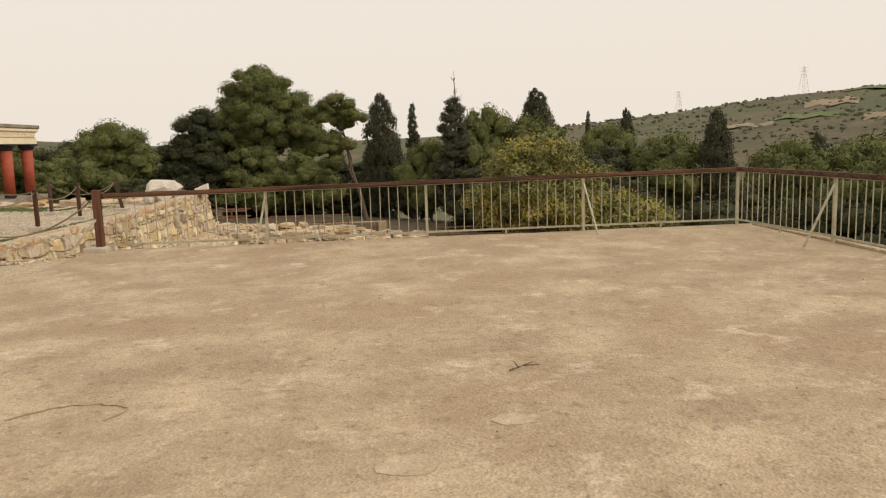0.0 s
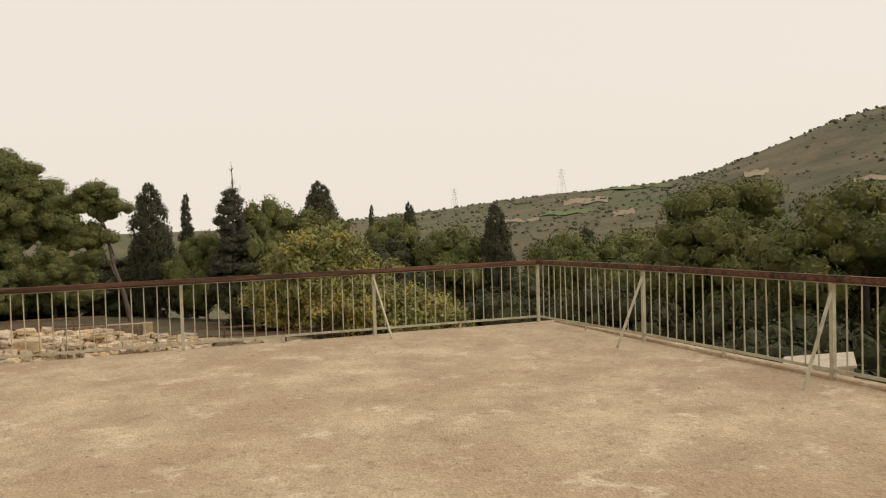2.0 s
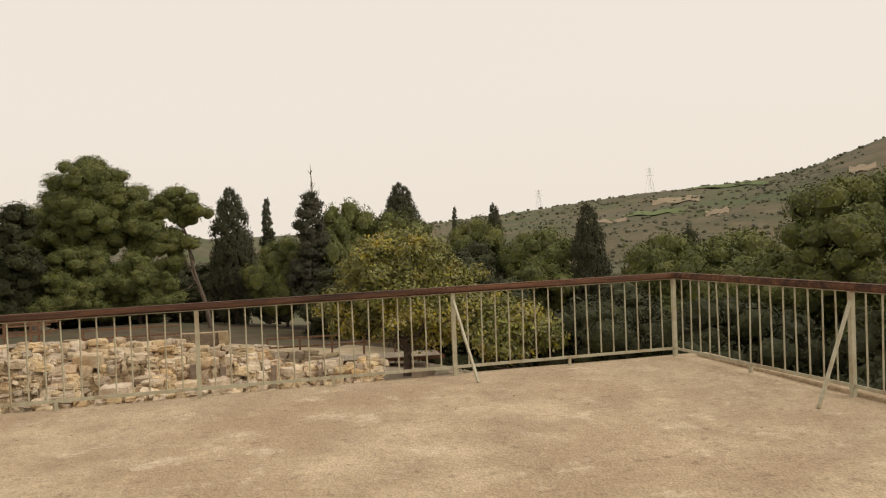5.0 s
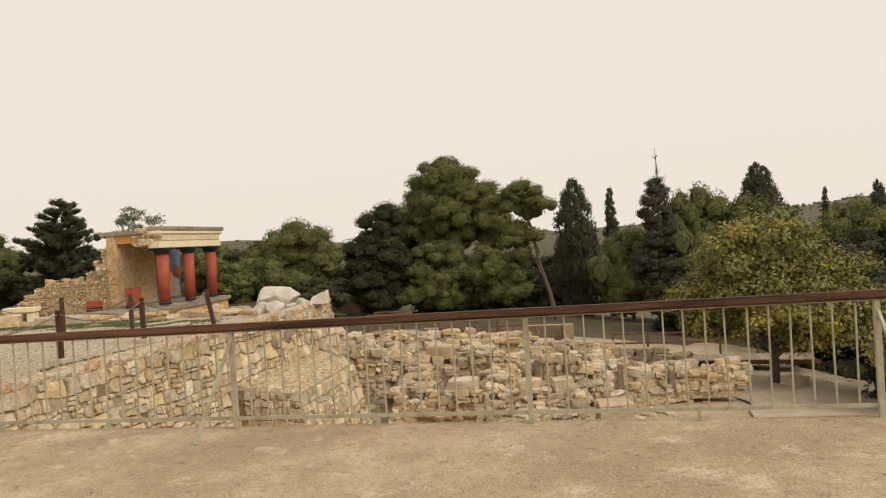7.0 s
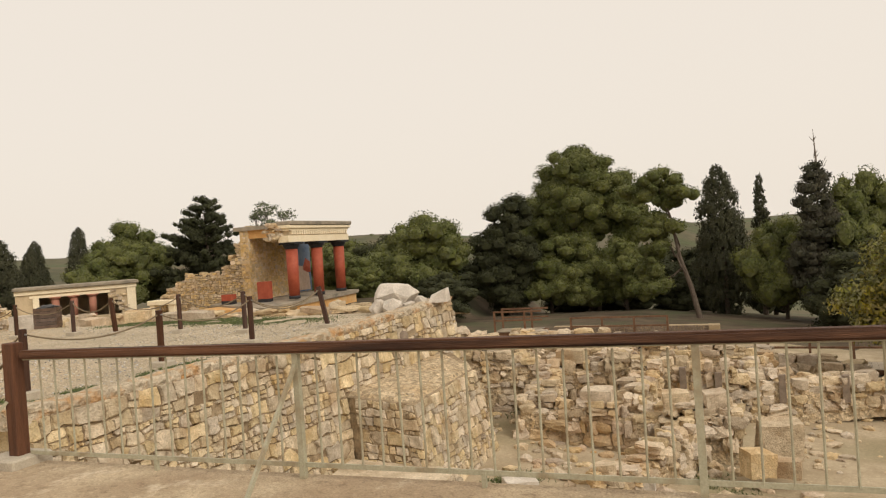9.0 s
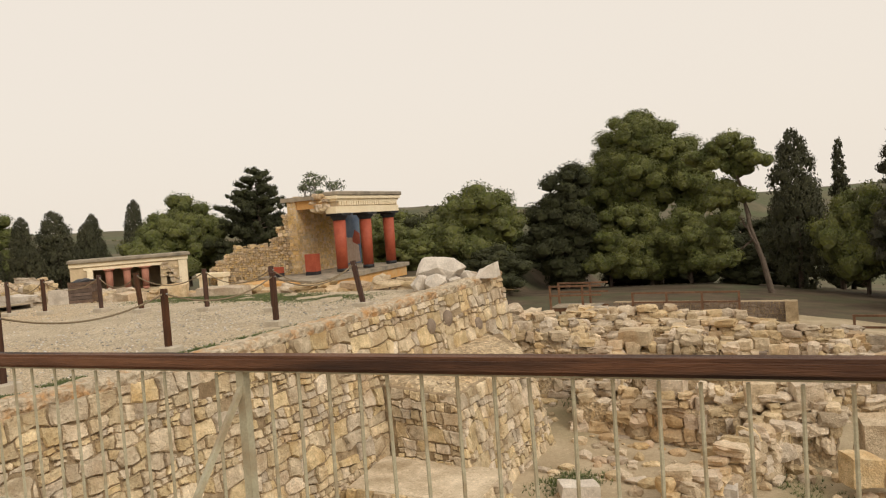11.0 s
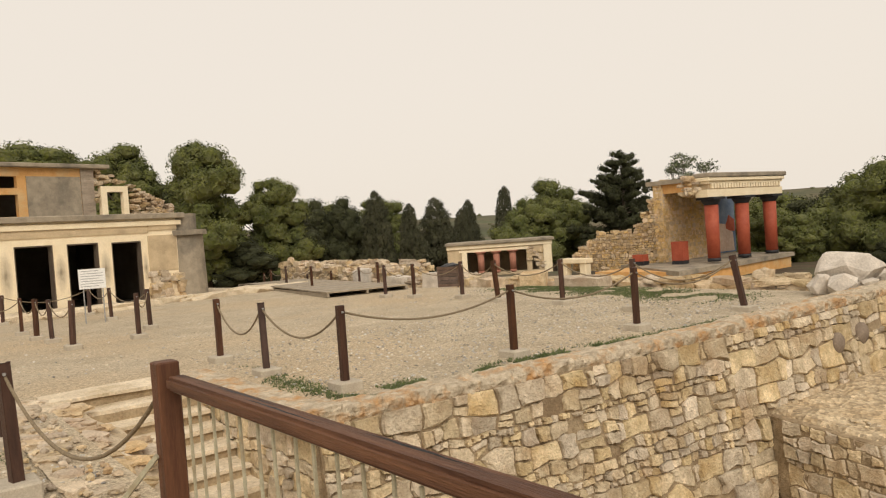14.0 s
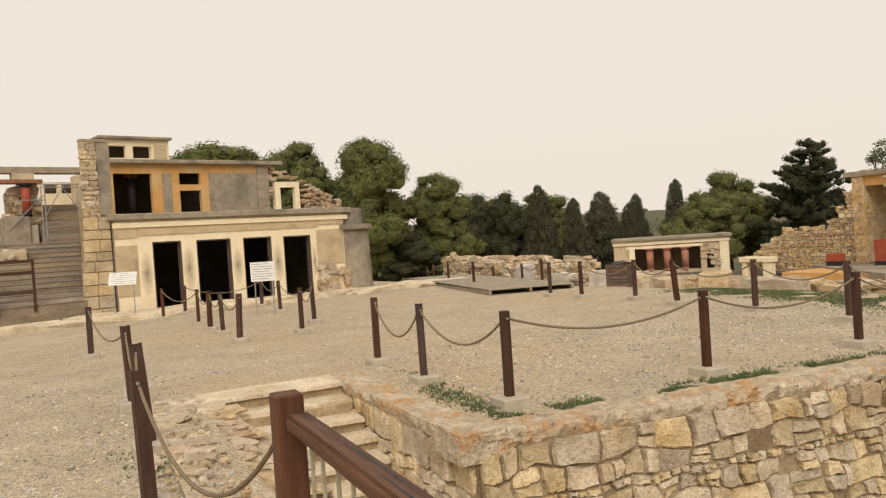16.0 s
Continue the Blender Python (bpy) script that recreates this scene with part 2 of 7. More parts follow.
M = {
    "concrete": surface("worn_concrete", (0.36, 0.272, 0.175), (0.54, 0.43, 0.288), 1.3, 0.93, 0.7, 70, (0.375, 0.275, 0.175), 0.45, scuff=(0.63, 0.525, 0.385), speck=17.0, pebble=48, grit=0.18),
    "gravel": surface("gravel", (0.455, 0.377, 0.265), (0.595, 0.50, 0.362), 0.9, 0.95, 1.0, 60, (0.555, 0.435, 0.285), 0.16, pebble=46, dist=0.03, speck=22.0, grit=0.7),
    "earth": surface("dry_earth", (0.35, 0.275, 0.175), (0.49, 0.40, 0.275), 0.9, 0.95, 0.6, 30, (0.29, 0.245, 0.145), 0.25, speck=15.0),
    "stone": surface("limestone", (0.455, 0.355, 0.222), (0.785, 0.645, 0.445), 4, 0.9, 1.0, 30, (0.47, 0.335, 0.19), 1.7, vary=0.2, dist=0.06, speck=13.0),
    "ashlar": surface("ruin_limestone", (0.44, 0.34, 0.22), (0.70, 0.565, 0.39), 4, 0.92, 1.0, 30, (0.47, 0.325, 0.19), 0.9, vary=0.2, dist=0.05, speck=18.0),
    "mortar": surface("lime_mortar", (0.27, 0.20, 0.12), (0.47, 0.365, 0.232), 9, 0.95, 1.0, 50, (0.24, 0.17, 0.10), 1.6, dist=0.04, speck=20.0),
    "coping": surface("weathered_coping", (0.40, 0.33, 0.235), (0.69, 0.585, 0.435), 8, 0.92, 1.0, 30, (0.52, 0.30, 0.13), 3.2, dist=0.07, speck=15.0),
    "white_stone": surface("white_limestone", (0.56, 0.495, 0.415), (0.71, 0.645, 0.56), 3, 0.9, 0.7, 25, (0.45, 0.40, 0.34), 1.2, dist=0.04),
    "paint": surface("beige_paint", (0.385, 0.36, 0.255), (0.475, 0.445, 0.325), 12, 0.5, 0.1, 80, (0.33, 0.27, 0.175), 5),
    "rail": surface("stained_rail_wood", (0.062, 0.025, 0.013), (0.195, 0.090, 0.046), 6, 0.62, 0.7, 60, (0.030, 0.015, 0.010), 2.2, stretch=(0.22, 3.2, 3.2)),
    "post": surface("stained_post_wood", (0.050, 0.022, 0.013), (0.098, 0.043, 0.025), 5, 0.6, 0.35, 60, stretch=(3, 3, 0.4), vary=0.2),
    "rope": surface("rope", (0.19, 0.145, 0.09), (0.30, 0.235, 0.155), 60, 0.95, 0.6, 150),
    "block": surface("cast_concrete", (0.42, 0.36, 0.28), (0.52, 0.46, 0.36), 6, 0.92, 0.4, 70),
    "deck": surface("grey_boards", (0.27, 0.22, 0.16), (0.38, 0.32, 0.24), 4, 0.85, 0.4, 50, vary=0.15),
    "cream": surface("cream_plaster", (0.84, 0.71, 0.49), (0.92, 0.80, 0.585), 2, 0.85, 0.15, 40),
    "tan": surface("tan_plaster", (0.54, 0.42, 0.265), (0.63, 0.50, 0.325), 2, 0.88, 0.2, 40, (0.40, 0.31, 0.20), 0.8),
    "ochre": surface("ochre_plaster", (0.58, 0.31, 0.105), (0.69, 0.40, 0.16), 2, 0.85, 0.2, 40, (0.62, 0.43, 0.22), 0.8),
    "brickwall": surface("ochre_brickwork", (0.52, 0.36, 0.185), (0.70, 0.52, 0.30), 5, 0.9, 0.6, 40, (0.66, 0.52, 0.34), 0.9, vary=0.2),
    "cement": surface("grey_cement", (0.285, 0.24, 0.18), (0.40, 0.34, 0.255), 3, 0.92, 0.3, 40, (0.19, 0.165, 0.13), 0.8),
    "red": surface("red_paint", (0.33, 0.068, 0.036), (0.42, 0.10, 0.052), 3, 0.6, 0.1, 40),
    "black": surface("black_paint", (0.02, 0.02, 0.024), (0.035, 0.034, 0.036), 5, 0.6, 0.1, 40),
    "blue": surface("blue_fresco", (0.11, 0.16, 0.25), (0.24, 0.29, 0.36), 1.2, 0.8, 0.1, 20),
    "pink": surface("dusty_red_column", (0.36, 0.15, 0.10), (0.46, 0.22, 0.15), 4, 0.8, 0.1, 40),
    "pinkpaint": surface("pale_relief", (0.50, 0.36, 0.27), (0.60, 0.46, 0.36), 4, 0.8, 0.1, 40),
    "bark": surface("bark", (0.085, 0.062, 0.045), (0.16, 0.125, 0.095), 6, 0.95, 0.8, 30, stretch=(3, 3, 0.6)),
    "palebark": surface("pale_bark", (0.16, 0.13, 0.10), (0.28, 0.235, 0.19), 5, 0.95, 0.8, 30, stretch=(3, 3, 0.6)),
    "pine": surface("pine_needles", (0.080, 0.094, 0.026), (0.165, 0.168, 0.048), 0.8, 0.8, 0.0, 5, vary=0.16),
    # dark pines' colour; also carries the deep shade of pines below the terrace
    "dark_and_shaded_pine": surface("dark_and_shaded_needles", (0.032, 0.036, 0.014), (0.060, 0.063, 0.026), 0.8, 0.85, 0.0, 5, vary=0.15),
    "cypress": surface("cypress_foliage", (0.048, 0.050, 0.025), (0.085, 0.083, 0.044), 1.0, 0.85, 0.0, 5, vary=0.18),
    "brownleaf": surface("dying_foliage", (0.050, 0.052, 0.030), (0.085, 0.074, 0.048), 0.9, 0.85, 0.0, 5, vary=0.2),
    "yellowleaf": surface("autumn_leaves", (0.13, 0.142, 0.038), (0.26, 0.24, 0.066), 0.7, 0.7, 0.0, 5, (0.37, 0.29, 0.058), 0.9, vary=0.22),
    "olive": surface("olive_leaves", (0.10, 0.12, 0.06), (0.17, 0.18, 0.10), 1.5, 0.75, 0.0, 5, vary=0.25),
    "grass": surface("grass", (0.085, 0.115, 0.036), (0.16, 0.185, 0.068), 2, 0.8, 0.0, 9, vary=0.3),
    "steel": surface("galvanised_steel", (0.33, 0.33, 0.33), (0.45, 0.45, 0.44), 5, 0.5, 0.05, 50, metal=0.6),
    "sign": surface("sign_white", (0.78, 0.77, 0.74), (0.82, 0.81, 0.78), 2, 0.5, 0.0, 30),
    "ink": surface("ink_grey", (0.22, 0.22, 0.22), (0.28, 0.28, 0.28), 2, 0.6, 0.0, 30),
    # indoor shade put into the surface colour of the rooms
    "dark": surface("painted_shade_inside", (0.10, 0.08, 0.06), (0.16, 0.13, 0.10), 1, 0.95, 0.1, 30),
    "plastic": surface("black_plastic", (0.012, 0.012, 0.014), (0.03, 0.03, 0.032), 6, 0.4, 0.5, 14),
    "binwood": surface("bin_slats", (0.10, 0.06, 0.04), (0.17, 0.11, 0.075), 5, 0.8, 0.3, 40, vary=0.2),
    "hillside": surface("hillside", (0.070, 0.072, 0.038), (0.160, 0.126, 0.076), 0.03, 0.95, 0.4, 0.35, (0.078, 0.100, 0.040), 0.014, dist=1.5),
}
# needle litter, made darker to hold the shade under the trees
M["litter"] = surface("shaded_needle_litter", (0.062, 0.045, 0.027), (0.135, 0.10, 0.064), 0.5, 0.95, 0.4, 12, (0.075, 0.082, 0.038), 0.2)
M["pathsand"] = surface("path_sand", (0.40, 0.325, 0.235), (0.50, 0.41, 0.30), 1.2, 0.95, 0.4, 40, speck=26.0)
M["darkstone"] = surface("dark_brown_stone", (0.19, 0.145, 0.11), (0.30, 0.235, 0.175), 5, 0.9, 0.6, 35)
M["patch"] = surface("pale_cement", (0.40, 0.312, 0.208), (0.525, 0.42, 0.29), 5, 0.92, 0.3, 60, speck=25.0)
M["stair"] = surface("stair_limestone", (0.50, 0.405, 0.28), (0.71, 0.60, 0.445), 2.5, 0.9, 0.7, 30, (0.42, 0.33, 0.215), 1.2, dist=0.03, speck=18.0)
M["pierstone"] = surface("warm_ashlar", (0.46, 0.35, 0.21), (0.66, 0.52, 0.33), 2.5, 0.9, 0.8, 30, (0.40, 0.29, 0.17), 0.9, vary=0.15, dist=0.03, speck=12.0)
M["steps"] = surface("worn_steps", (0.25, 0.19, 0.13), (0.42, 0.33, 0.235), 2.0, 0.9, 0.5, 40, (0.36, 0.29, 0.21), 0.6, stretch=(1, 0.3, 1.5), vary=0.2, speck=9.0)
M["railwood"] = surface("brown_rail_wood", (0.12, 0.062, 0.034), (0.22, 0.12, 0.068), 5, 0.75, 0.3, 50)
M["redwood"] = surface("red_brown_wood", (0.27, 0.105, 0.05), (0.38, 0.17, 0.09), 4, 0.8, 0.2, 40)
M["pebble"] = surface("gravel_pebbles", (0.36, 0.31, 0.245), (0.62, 0.56, 0.46), 14, 0.92, 0.3, 70, vary=0.5)
M["rubbletop"] = surface("eroded_rubble", (0.40, 0.305, 0.19), (0.64, 0.52, 0.35), 7, 0.95, 0.9, 30, (0.46, 0.34, 0.20), 1.4, pebble=17, dist=0.04, speck=14.0)
# risers are a darker brown than the pale treads
M["riser"] = surface("brown_riser", (0.30, 0.225, 0.135), (0.47, 0.365, 0.23), 3, 0.93, 0.7, 30, dist=0.03, speck=14.0)
M["tread"] = surface("pale_tread", (0.60, 0.50, 0.36), (0.78, 0.67, 0.50), 3, 0.9, 0.5, 30, (0.52, 0.42, 0.28), 1.6, dist=0.03, speck=16.0)
M["endpost"] = surface("end_post_wood", (0.075, 0.030, 0.015), (0.15, 0.064, 0.032), 5, 0.6, 0.4, 60, stretch=(4, 4, 0.35))



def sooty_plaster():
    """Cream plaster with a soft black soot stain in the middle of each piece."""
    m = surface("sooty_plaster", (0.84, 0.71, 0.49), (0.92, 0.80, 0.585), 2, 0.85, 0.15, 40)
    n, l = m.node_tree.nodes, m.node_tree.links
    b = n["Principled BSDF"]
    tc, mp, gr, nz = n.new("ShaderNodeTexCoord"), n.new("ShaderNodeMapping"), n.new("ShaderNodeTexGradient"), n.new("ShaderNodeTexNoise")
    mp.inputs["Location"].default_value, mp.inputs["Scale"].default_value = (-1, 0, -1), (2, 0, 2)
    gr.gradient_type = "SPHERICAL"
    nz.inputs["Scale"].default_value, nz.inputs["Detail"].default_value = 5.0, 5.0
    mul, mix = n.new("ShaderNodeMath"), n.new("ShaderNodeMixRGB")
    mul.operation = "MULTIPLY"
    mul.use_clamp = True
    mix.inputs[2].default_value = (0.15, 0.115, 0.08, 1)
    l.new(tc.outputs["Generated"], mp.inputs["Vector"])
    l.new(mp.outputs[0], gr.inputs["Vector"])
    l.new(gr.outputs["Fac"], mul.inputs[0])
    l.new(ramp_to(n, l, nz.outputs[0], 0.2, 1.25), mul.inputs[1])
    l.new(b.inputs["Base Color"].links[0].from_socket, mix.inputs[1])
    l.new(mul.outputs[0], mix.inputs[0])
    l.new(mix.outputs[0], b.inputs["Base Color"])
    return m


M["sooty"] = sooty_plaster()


# ---- ground, hills and far country ----
def smooth(a, b, x):
    t = min(1.0, max(0.0, (x - a) / (b - a)))
    return t * t * (3 - 2 * t)


RIDGE = [(-180, 1.2), (-120, 1.4), (-90, 1.6), (-70, 1.0), (-50, 0.7), (-35, 0.9), (-25, 0.7), (-18, 0.2), (-5, 0.2), (6, 0.3), (14, 0.7), (22, 1.5), (31, 2.3), (38, 2.8), (42, 3.4), (46.6, 5.0), (50, 6.1), (55, 7.2), (65, 8.8), (85, 8.5), (120, 4.0), (180, 1.2)]


def ridge(az):
    for (a, e), (b, g) in zip(RIDGE, RIDGE[1:]):
        if a <= az <= b:
            return e + (g - e) * smooth(0, 1, (az - a) / (b - a)) if b - a > 12 else e + (g - e) * (az - a) / (b - a)
    return 1.2


def ground_z(x, y):
    r = math.hypot(x, y)
    inside = -3.25 - 0.085 * max(0.0, min(16.0, x)) - 0.03 * max(0.0, y - 22)
    if x < 0.2 and y < 17:
        inside = -3.25
    inside += (-1.85 + 0.0 - inside) * smooth(-2.5, -9, x) * smooth(14, 19, y) * (1 - smooth(22, 34, y) * smooth(-16, -12, x))
    inside += -4.0 * smooth(14, 30, x)
    inside += -2.5 * smooth(45, 90, r)
    az = math.degrees(math.atan2(x, y))
    top = 1.6 + math.tan(radians(ridge(az))) * 620
    n = noise.fractal(Vector((x / 130, y / 130, 0)), 1.0, 2.0, 4)
    hill = inside + (top - inside) * smooth(110, 620, r) + n * 6 * smooth(110, 300, r) * (1 - smooth(430, 620, r)) + n * 1.5 * smooth(500, 620, r)
    hill -= 25 * smooth(650, 2600, r)
    return hill + 0.10 * noise.noise(Vector((x * 0.5, y * 0.5, 1))) * smooth(60, 20, r)


def build_ground():
    bm = bmesh.new()
    nt, radii = 300, [0.6 * 1.075 ** i for i in range(122)]
    rings = []
    for r in radii:
        rings.append([bm.verts.new((r * math.sin(k * 2 * math.pi / nt), 8 + r * math.cos(k * 2 * math.pi / nt), 0)) for k in range(nt)])
    for ring in rings:
        for v in ring:
            v.co.z = ground_z(v.co.x, v.co.y)
    bm.faces.new(rings[0][::-1])
    for a, b in zip(rings, rings[1:]):
        for k in range(nt):
            bm.faces.new((a[k], a[(k + 1) % nt], b[(k + 1) % nt], b[k]))
    bmesh.ops.recalc_face_normals(bm, faces=bm.faces)
    for f in bm.faces:
        f.smooth = True
        c = f.calc_center_median()
        # slot 2 is litter with the trees' shade put into its colour
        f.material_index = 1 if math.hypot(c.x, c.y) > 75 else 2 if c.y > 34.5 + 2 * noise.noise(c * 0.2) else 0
    ob = solid("ground", bm, M["earth"], "dry earth ground falling to a valley with scrubby hills", "ground", "structure")
    ob.data.materials.append(M["hillside"])
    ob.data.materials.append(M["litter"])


build_ground()


def court_z(x, y):
    return -0.15 - 0.018 * max(0.0, -x - 8) - 0.16 * max(0.0, y - 14.2) + 0.012 * noise.noise(Vector((x * 0.7, y * 0.7, 0)))


WALL_A, WALL_B = Vector((-2.72, 2.2, 0)), Vector((-1.45, 14.5, 0))


def build_court():
    bm = bmesh.new()
    xs = [-75, -65, -55, -48] + [-42 + 0.75 * i for i in range(47)] + [-6.65, -6.0, -5.0, -4.0, -3.0, -2.0, -1.0, -0.25]
    ys = [-45, -35, -28, -20, -14, -10, -7, -5, -4, -3, -2, -1.2, -0.5, 0.35, 2.15] + [2.8 + 0.8 * i for i in range(18)]
    vs = {}

    def v(x, y):
        if (x, y) not in vs:
            xx = x
            if y >= 2.1 and x > -3.5:
                xx = -3.5 + (x + 3.5) / 3.25 * (WALL_A.x + (y - 2.2) / 12.3 * 1.27 + 3.5 - 0.3)
            vs[x, y] = bm.verts.new((xx, y, court_z(xx, y) + (0.06 if y < 0 and x > -1.5 else 0)))
        return vs[x, y]

    for x0, x1 in zip(xs, xs[1:]):
        for y0, y1 in zip(ys, ys[1:]):
            if x0 >= -6.7 and 0.3 < (y0 + y1) / 2 < 2.14:
                continue
            bm.faces.new((v(x0, y0), v(x1, y0), v(x1, y1), v(x0, y1)))
    solid("court", bm, M["gravel"], "open court of pale packed gravel", "gravel court", "structure", smooth=True)


build_court()


def build_terrace():
    bm = bmesh.new()
    nx, ny = 48, 70
    g = [[bm.verts.new((-0.25 + 11.85 * i / nx, 0.10 - 34 * j / ny, 0)) for j in range(ny + 1)] for i in range(nx + 1)]
    for col in g:
        for v in col:
            v.co.z = 0.012 * noise.noise(Vector((v.co.x * 0.6, v.co.y * 0.6, 3)))
    for i in range(nx):
        for j in range(ny):
            bm.faces.new((g[i][j], g[i][j + 1], g[i + 1][j + 1], g[i + 1][j]))
    edge = [g[i][0] for i in range(nx + 1)] + [g[nx][j] for j in range(1, ny + 1)] + [g[i][ny] for i in range(nx - 1, -1, -1)] + [g[0][j] for j in range(ny - 1, 0, -1)]
    low = [bm.verts.new((v.co.x, v.co.y, -5.0)) for v in edge]
    for k in range(len(edge)):
        bm.faces.new((edge[k], edge[(k + 1) % len(edge)], low[(k + 1) % len(edge)], low[k]))
    bmesh.ops.recalc_face_normals(bm, faces=bm.faces)
    solid("terrace", bm, M["concrete"], "worn pale concrete terrace with stains and patches", "terrace", "structure")
    solid("kerb", boxes((11.42, 11.56, -33.5, -0.1, -0.02, 0.04), bevel=0.012), M["concrete"], "low concrete kerb under the railing", "kerb", "structure")


build_terrace()


# ---- the railing ----
def rail_top(x):
    return 0.975 + 0.072 * x / 11.2


def fence_x(y):
    return 11.19 + 0.20 * min(1.0, -y / 2.63) + 0.015 * max(0.0, -y - 2.63)


def railing(name, p, q, z0, z1, brace, label, group):
    """One bay of railing from post to post: steel post at q's end, balusters, bottom bar, wooden rail."""
    p, q = Vector(p), Vector(q)
    d = (q - p)
    L = d.length
    d.normalize()
    side = Vector((-d.y, d.x, 0))
    f = thing(name, label, "railing", group=group)
    bm = bmesh.new()
    beam(bm, p + Vector((0, 0, 0.10)), q + Vector((0, 0, 0.10)), 0.012, 0.034)
    part("bottom_bar", bm, M["paint"], f)
    bm = bmesh.new()
    beam(bm, p + Vector((0, 0, z0 - 0.078)), q + Vector((0, 0, z1 - 0.078)), 0.04, 0.010)
    part("top_bar", bm, M["paint"], f)
    bm = bmesh.new()
    vs = beam(bm, p + Vector((0, 0, z0 - 0.036)), q + Vector((0, 0, z1 - 0.036)), 0.105, 0.072)
    es = [e for e in bm.edges if abs((e.verts[0].co - e.verts[1].co).normalized().dot(d)) > 0.9]
    bmesh.ops.bevel(bm, geom=es, offset=0.016, segments=2, affect="EDGES")
    part("handrail", bm, M["rail"], f, "weathered brown wooden handrail")
    bm = bmesh.new()
    beam(bm, q + Vector((0, 0, -0.12)), q + Vector((0, 0, z1 - 0.08)), 0.045, 0.045)
    part("post", bm, M["paint"], f)
    mid = (p + q) / 2
    bm = bmesh.new()
    beam(bm, mid + Vector((0, 0, -0.08)), mid + Vector((0, 0, 0.1)), 0.03, 0.03)
    part("foot", bm, M["paint"], f)
    n = max(2, round(L / 0.165))
    bal = None
    for i in range(1, n):
        c = p + d * L * i / n
        zt = z0 + (z1 - z0) * i / n - 0.08
        if bal is None:
            bm = bmesh.new()
            rod(bm, (0, 0, 0.10), (0, 0, zt), 0.0085, 6)
            bal = part("baluster", bm, M["paint"], f)
            bal.location = c
        else:
            ob = new("baluster", bal.data)
            ob.parent, ob.location = f, c
            ob.rotation_euler = (random.uniform(-0.012, 0.012), random.uniform(-0.012, 0.012), 0)
    if brace:
        bm = bmesh.new()
        beam(bm, q + Vector((0, 0, z1 - 0.14)), q + d * brace[0] + side * brace[1], 0.026, 0.026)
        part("brace", bm, M["paint"], f, "slanting steel brace")
    return f


A_POSTS = [0.03, 2.75, 5.52, 8.33, 11.19]
for i in range(4):
    x0, x1 = A_POSTS[i], A_POSTS[i + 1]
    bay = railing("railing", (x0 + (0.03 if i == 0 else 0), 0, 0), (x1, 0, 0), rail_top(x0), rail_top(x1), {0: (-0.12, -0.55), 2: (0.12, -0.5)}.get(i), "beige steel railing with a brown wooden handrail", "railing bays round the terrace")
    FIRST_BAY = bay if i == 0 else FIRST_BAY
RAIL_SPLITS = [(0.55, 1.25, 0.018), (0.95, 1.65, -0.012), (1.9, 2.5, 0.02)]
for x0, x1, y in RAIL_SPLITS:
    bm = bmesh.new()
    rng = random.Random(int(x0 * 100))
    tube(bm, [(x0 + (x1 - x0) * k / 8, y + rng.uniform(-0.003, 0.003), rail_top(x0 + (x1 - x0) * k / 8) - 0.001) for k in range(9)], [0.001 + 0.0045 * math.sin(math.pi * k / 8) for k in range(9)], 5)
    part("split", bm, M["plastic"], FIRST_BAY, "dark drying split in the wood")
B_Y = [0, -2.63, -5.65, -8.6, -11.6, -14.6, -17.6, -20.6]
for y0, y1 in zip(B_Y, B_Y[1:]):
    railing("railing", (fence_x(y0), y0, 0), (fence_x(y1), y1, 0), 1.05, 1.05, (0.19, -0.61), "beige steel railing with a brown wooden handrail", "railing bays round the terrace")


# ---- rope barrier ----
def rope_post(x, y, z, h=0.98, lean=(0, 0), blockrot=0.0, size=0.085, label="dark brown wooden barrier post in a concrete foot"):
    t = thing("barrier_post", label, "post", pose(x, y, z, 0, 0, blockrot), "rope barrier posts")
    bm = boxes((-0.17, 0.17, -0.15, 0.15, -0.06, 0.10), bevel=0.015)
    part("foot_block", bm, M["block"], t, "pale concrete block")
    bm = bmesh.new()
    vs = beam(bm, (0, 0, 0.08), (lean[0], lean[1], h), size, size)
    bmesh.ops.bevel(bm, geom=list(bm.edges), offset=0.006, segments=1, affect="EDGES")
    part("shaft", bm, M["post"], t)
    bm = bmesh.new()
    c = Vector((lean[0], lean[1], h - 0.07)) * 0.99
    rod(bm, c + Vector((-size / 2 - 0.03, 0, 0)), c + Vector((size / 2 + 0.03, 0, 0)), 0.012, 8)
    part("eye_bolt", bm, M["steel"], t)
    a = radians(blockrot)
    return Vector((x + lean[0] * math.cos(a) - lean[1] * math.sin(a), y + lean[0] * math.sin(a) + lean[1] * math.cos(a), z + h - 0.07))


def rope(a, b, sag, r=0.0135):
    pts = []
    for i in range(17):
        s = i / 16
        p = a.lerp(b, s)
        p.z -= sag * 4 * s * (1 - s)
        pts.append(p)
    bm = bmesh.new()
    tube(bm, pts, r, 6)
    solid("barrier_rope", bm, M["rope"], "tan hemp rope hung between barrier posts", "rope", group="barrier ropes", smooth=True)


# wooden end post of the railing
t = thing("railing_end_post", "square brown wooden end post on a concrete block", "post", pose(-0.046, -0.022, 0))
part("shaft", boxes((-0.06, 0.06, -0.06, 0.06, 0.06, 1.045), bevel=0.008), M["endpost"], t)
part("foot_block", boxes((-0.24, 0.16, -0.2, 0.2, -0.1, 0.085), bevel=0.018), M["block"], t)
bm = bmesh.new()
rod(bm, (-0.06, 0, 0.86), (-0.10, 0, 0.86), 0.016, 8)
part("eye_bolt", bm, M["steel"], t)
bm = bmesh.new()
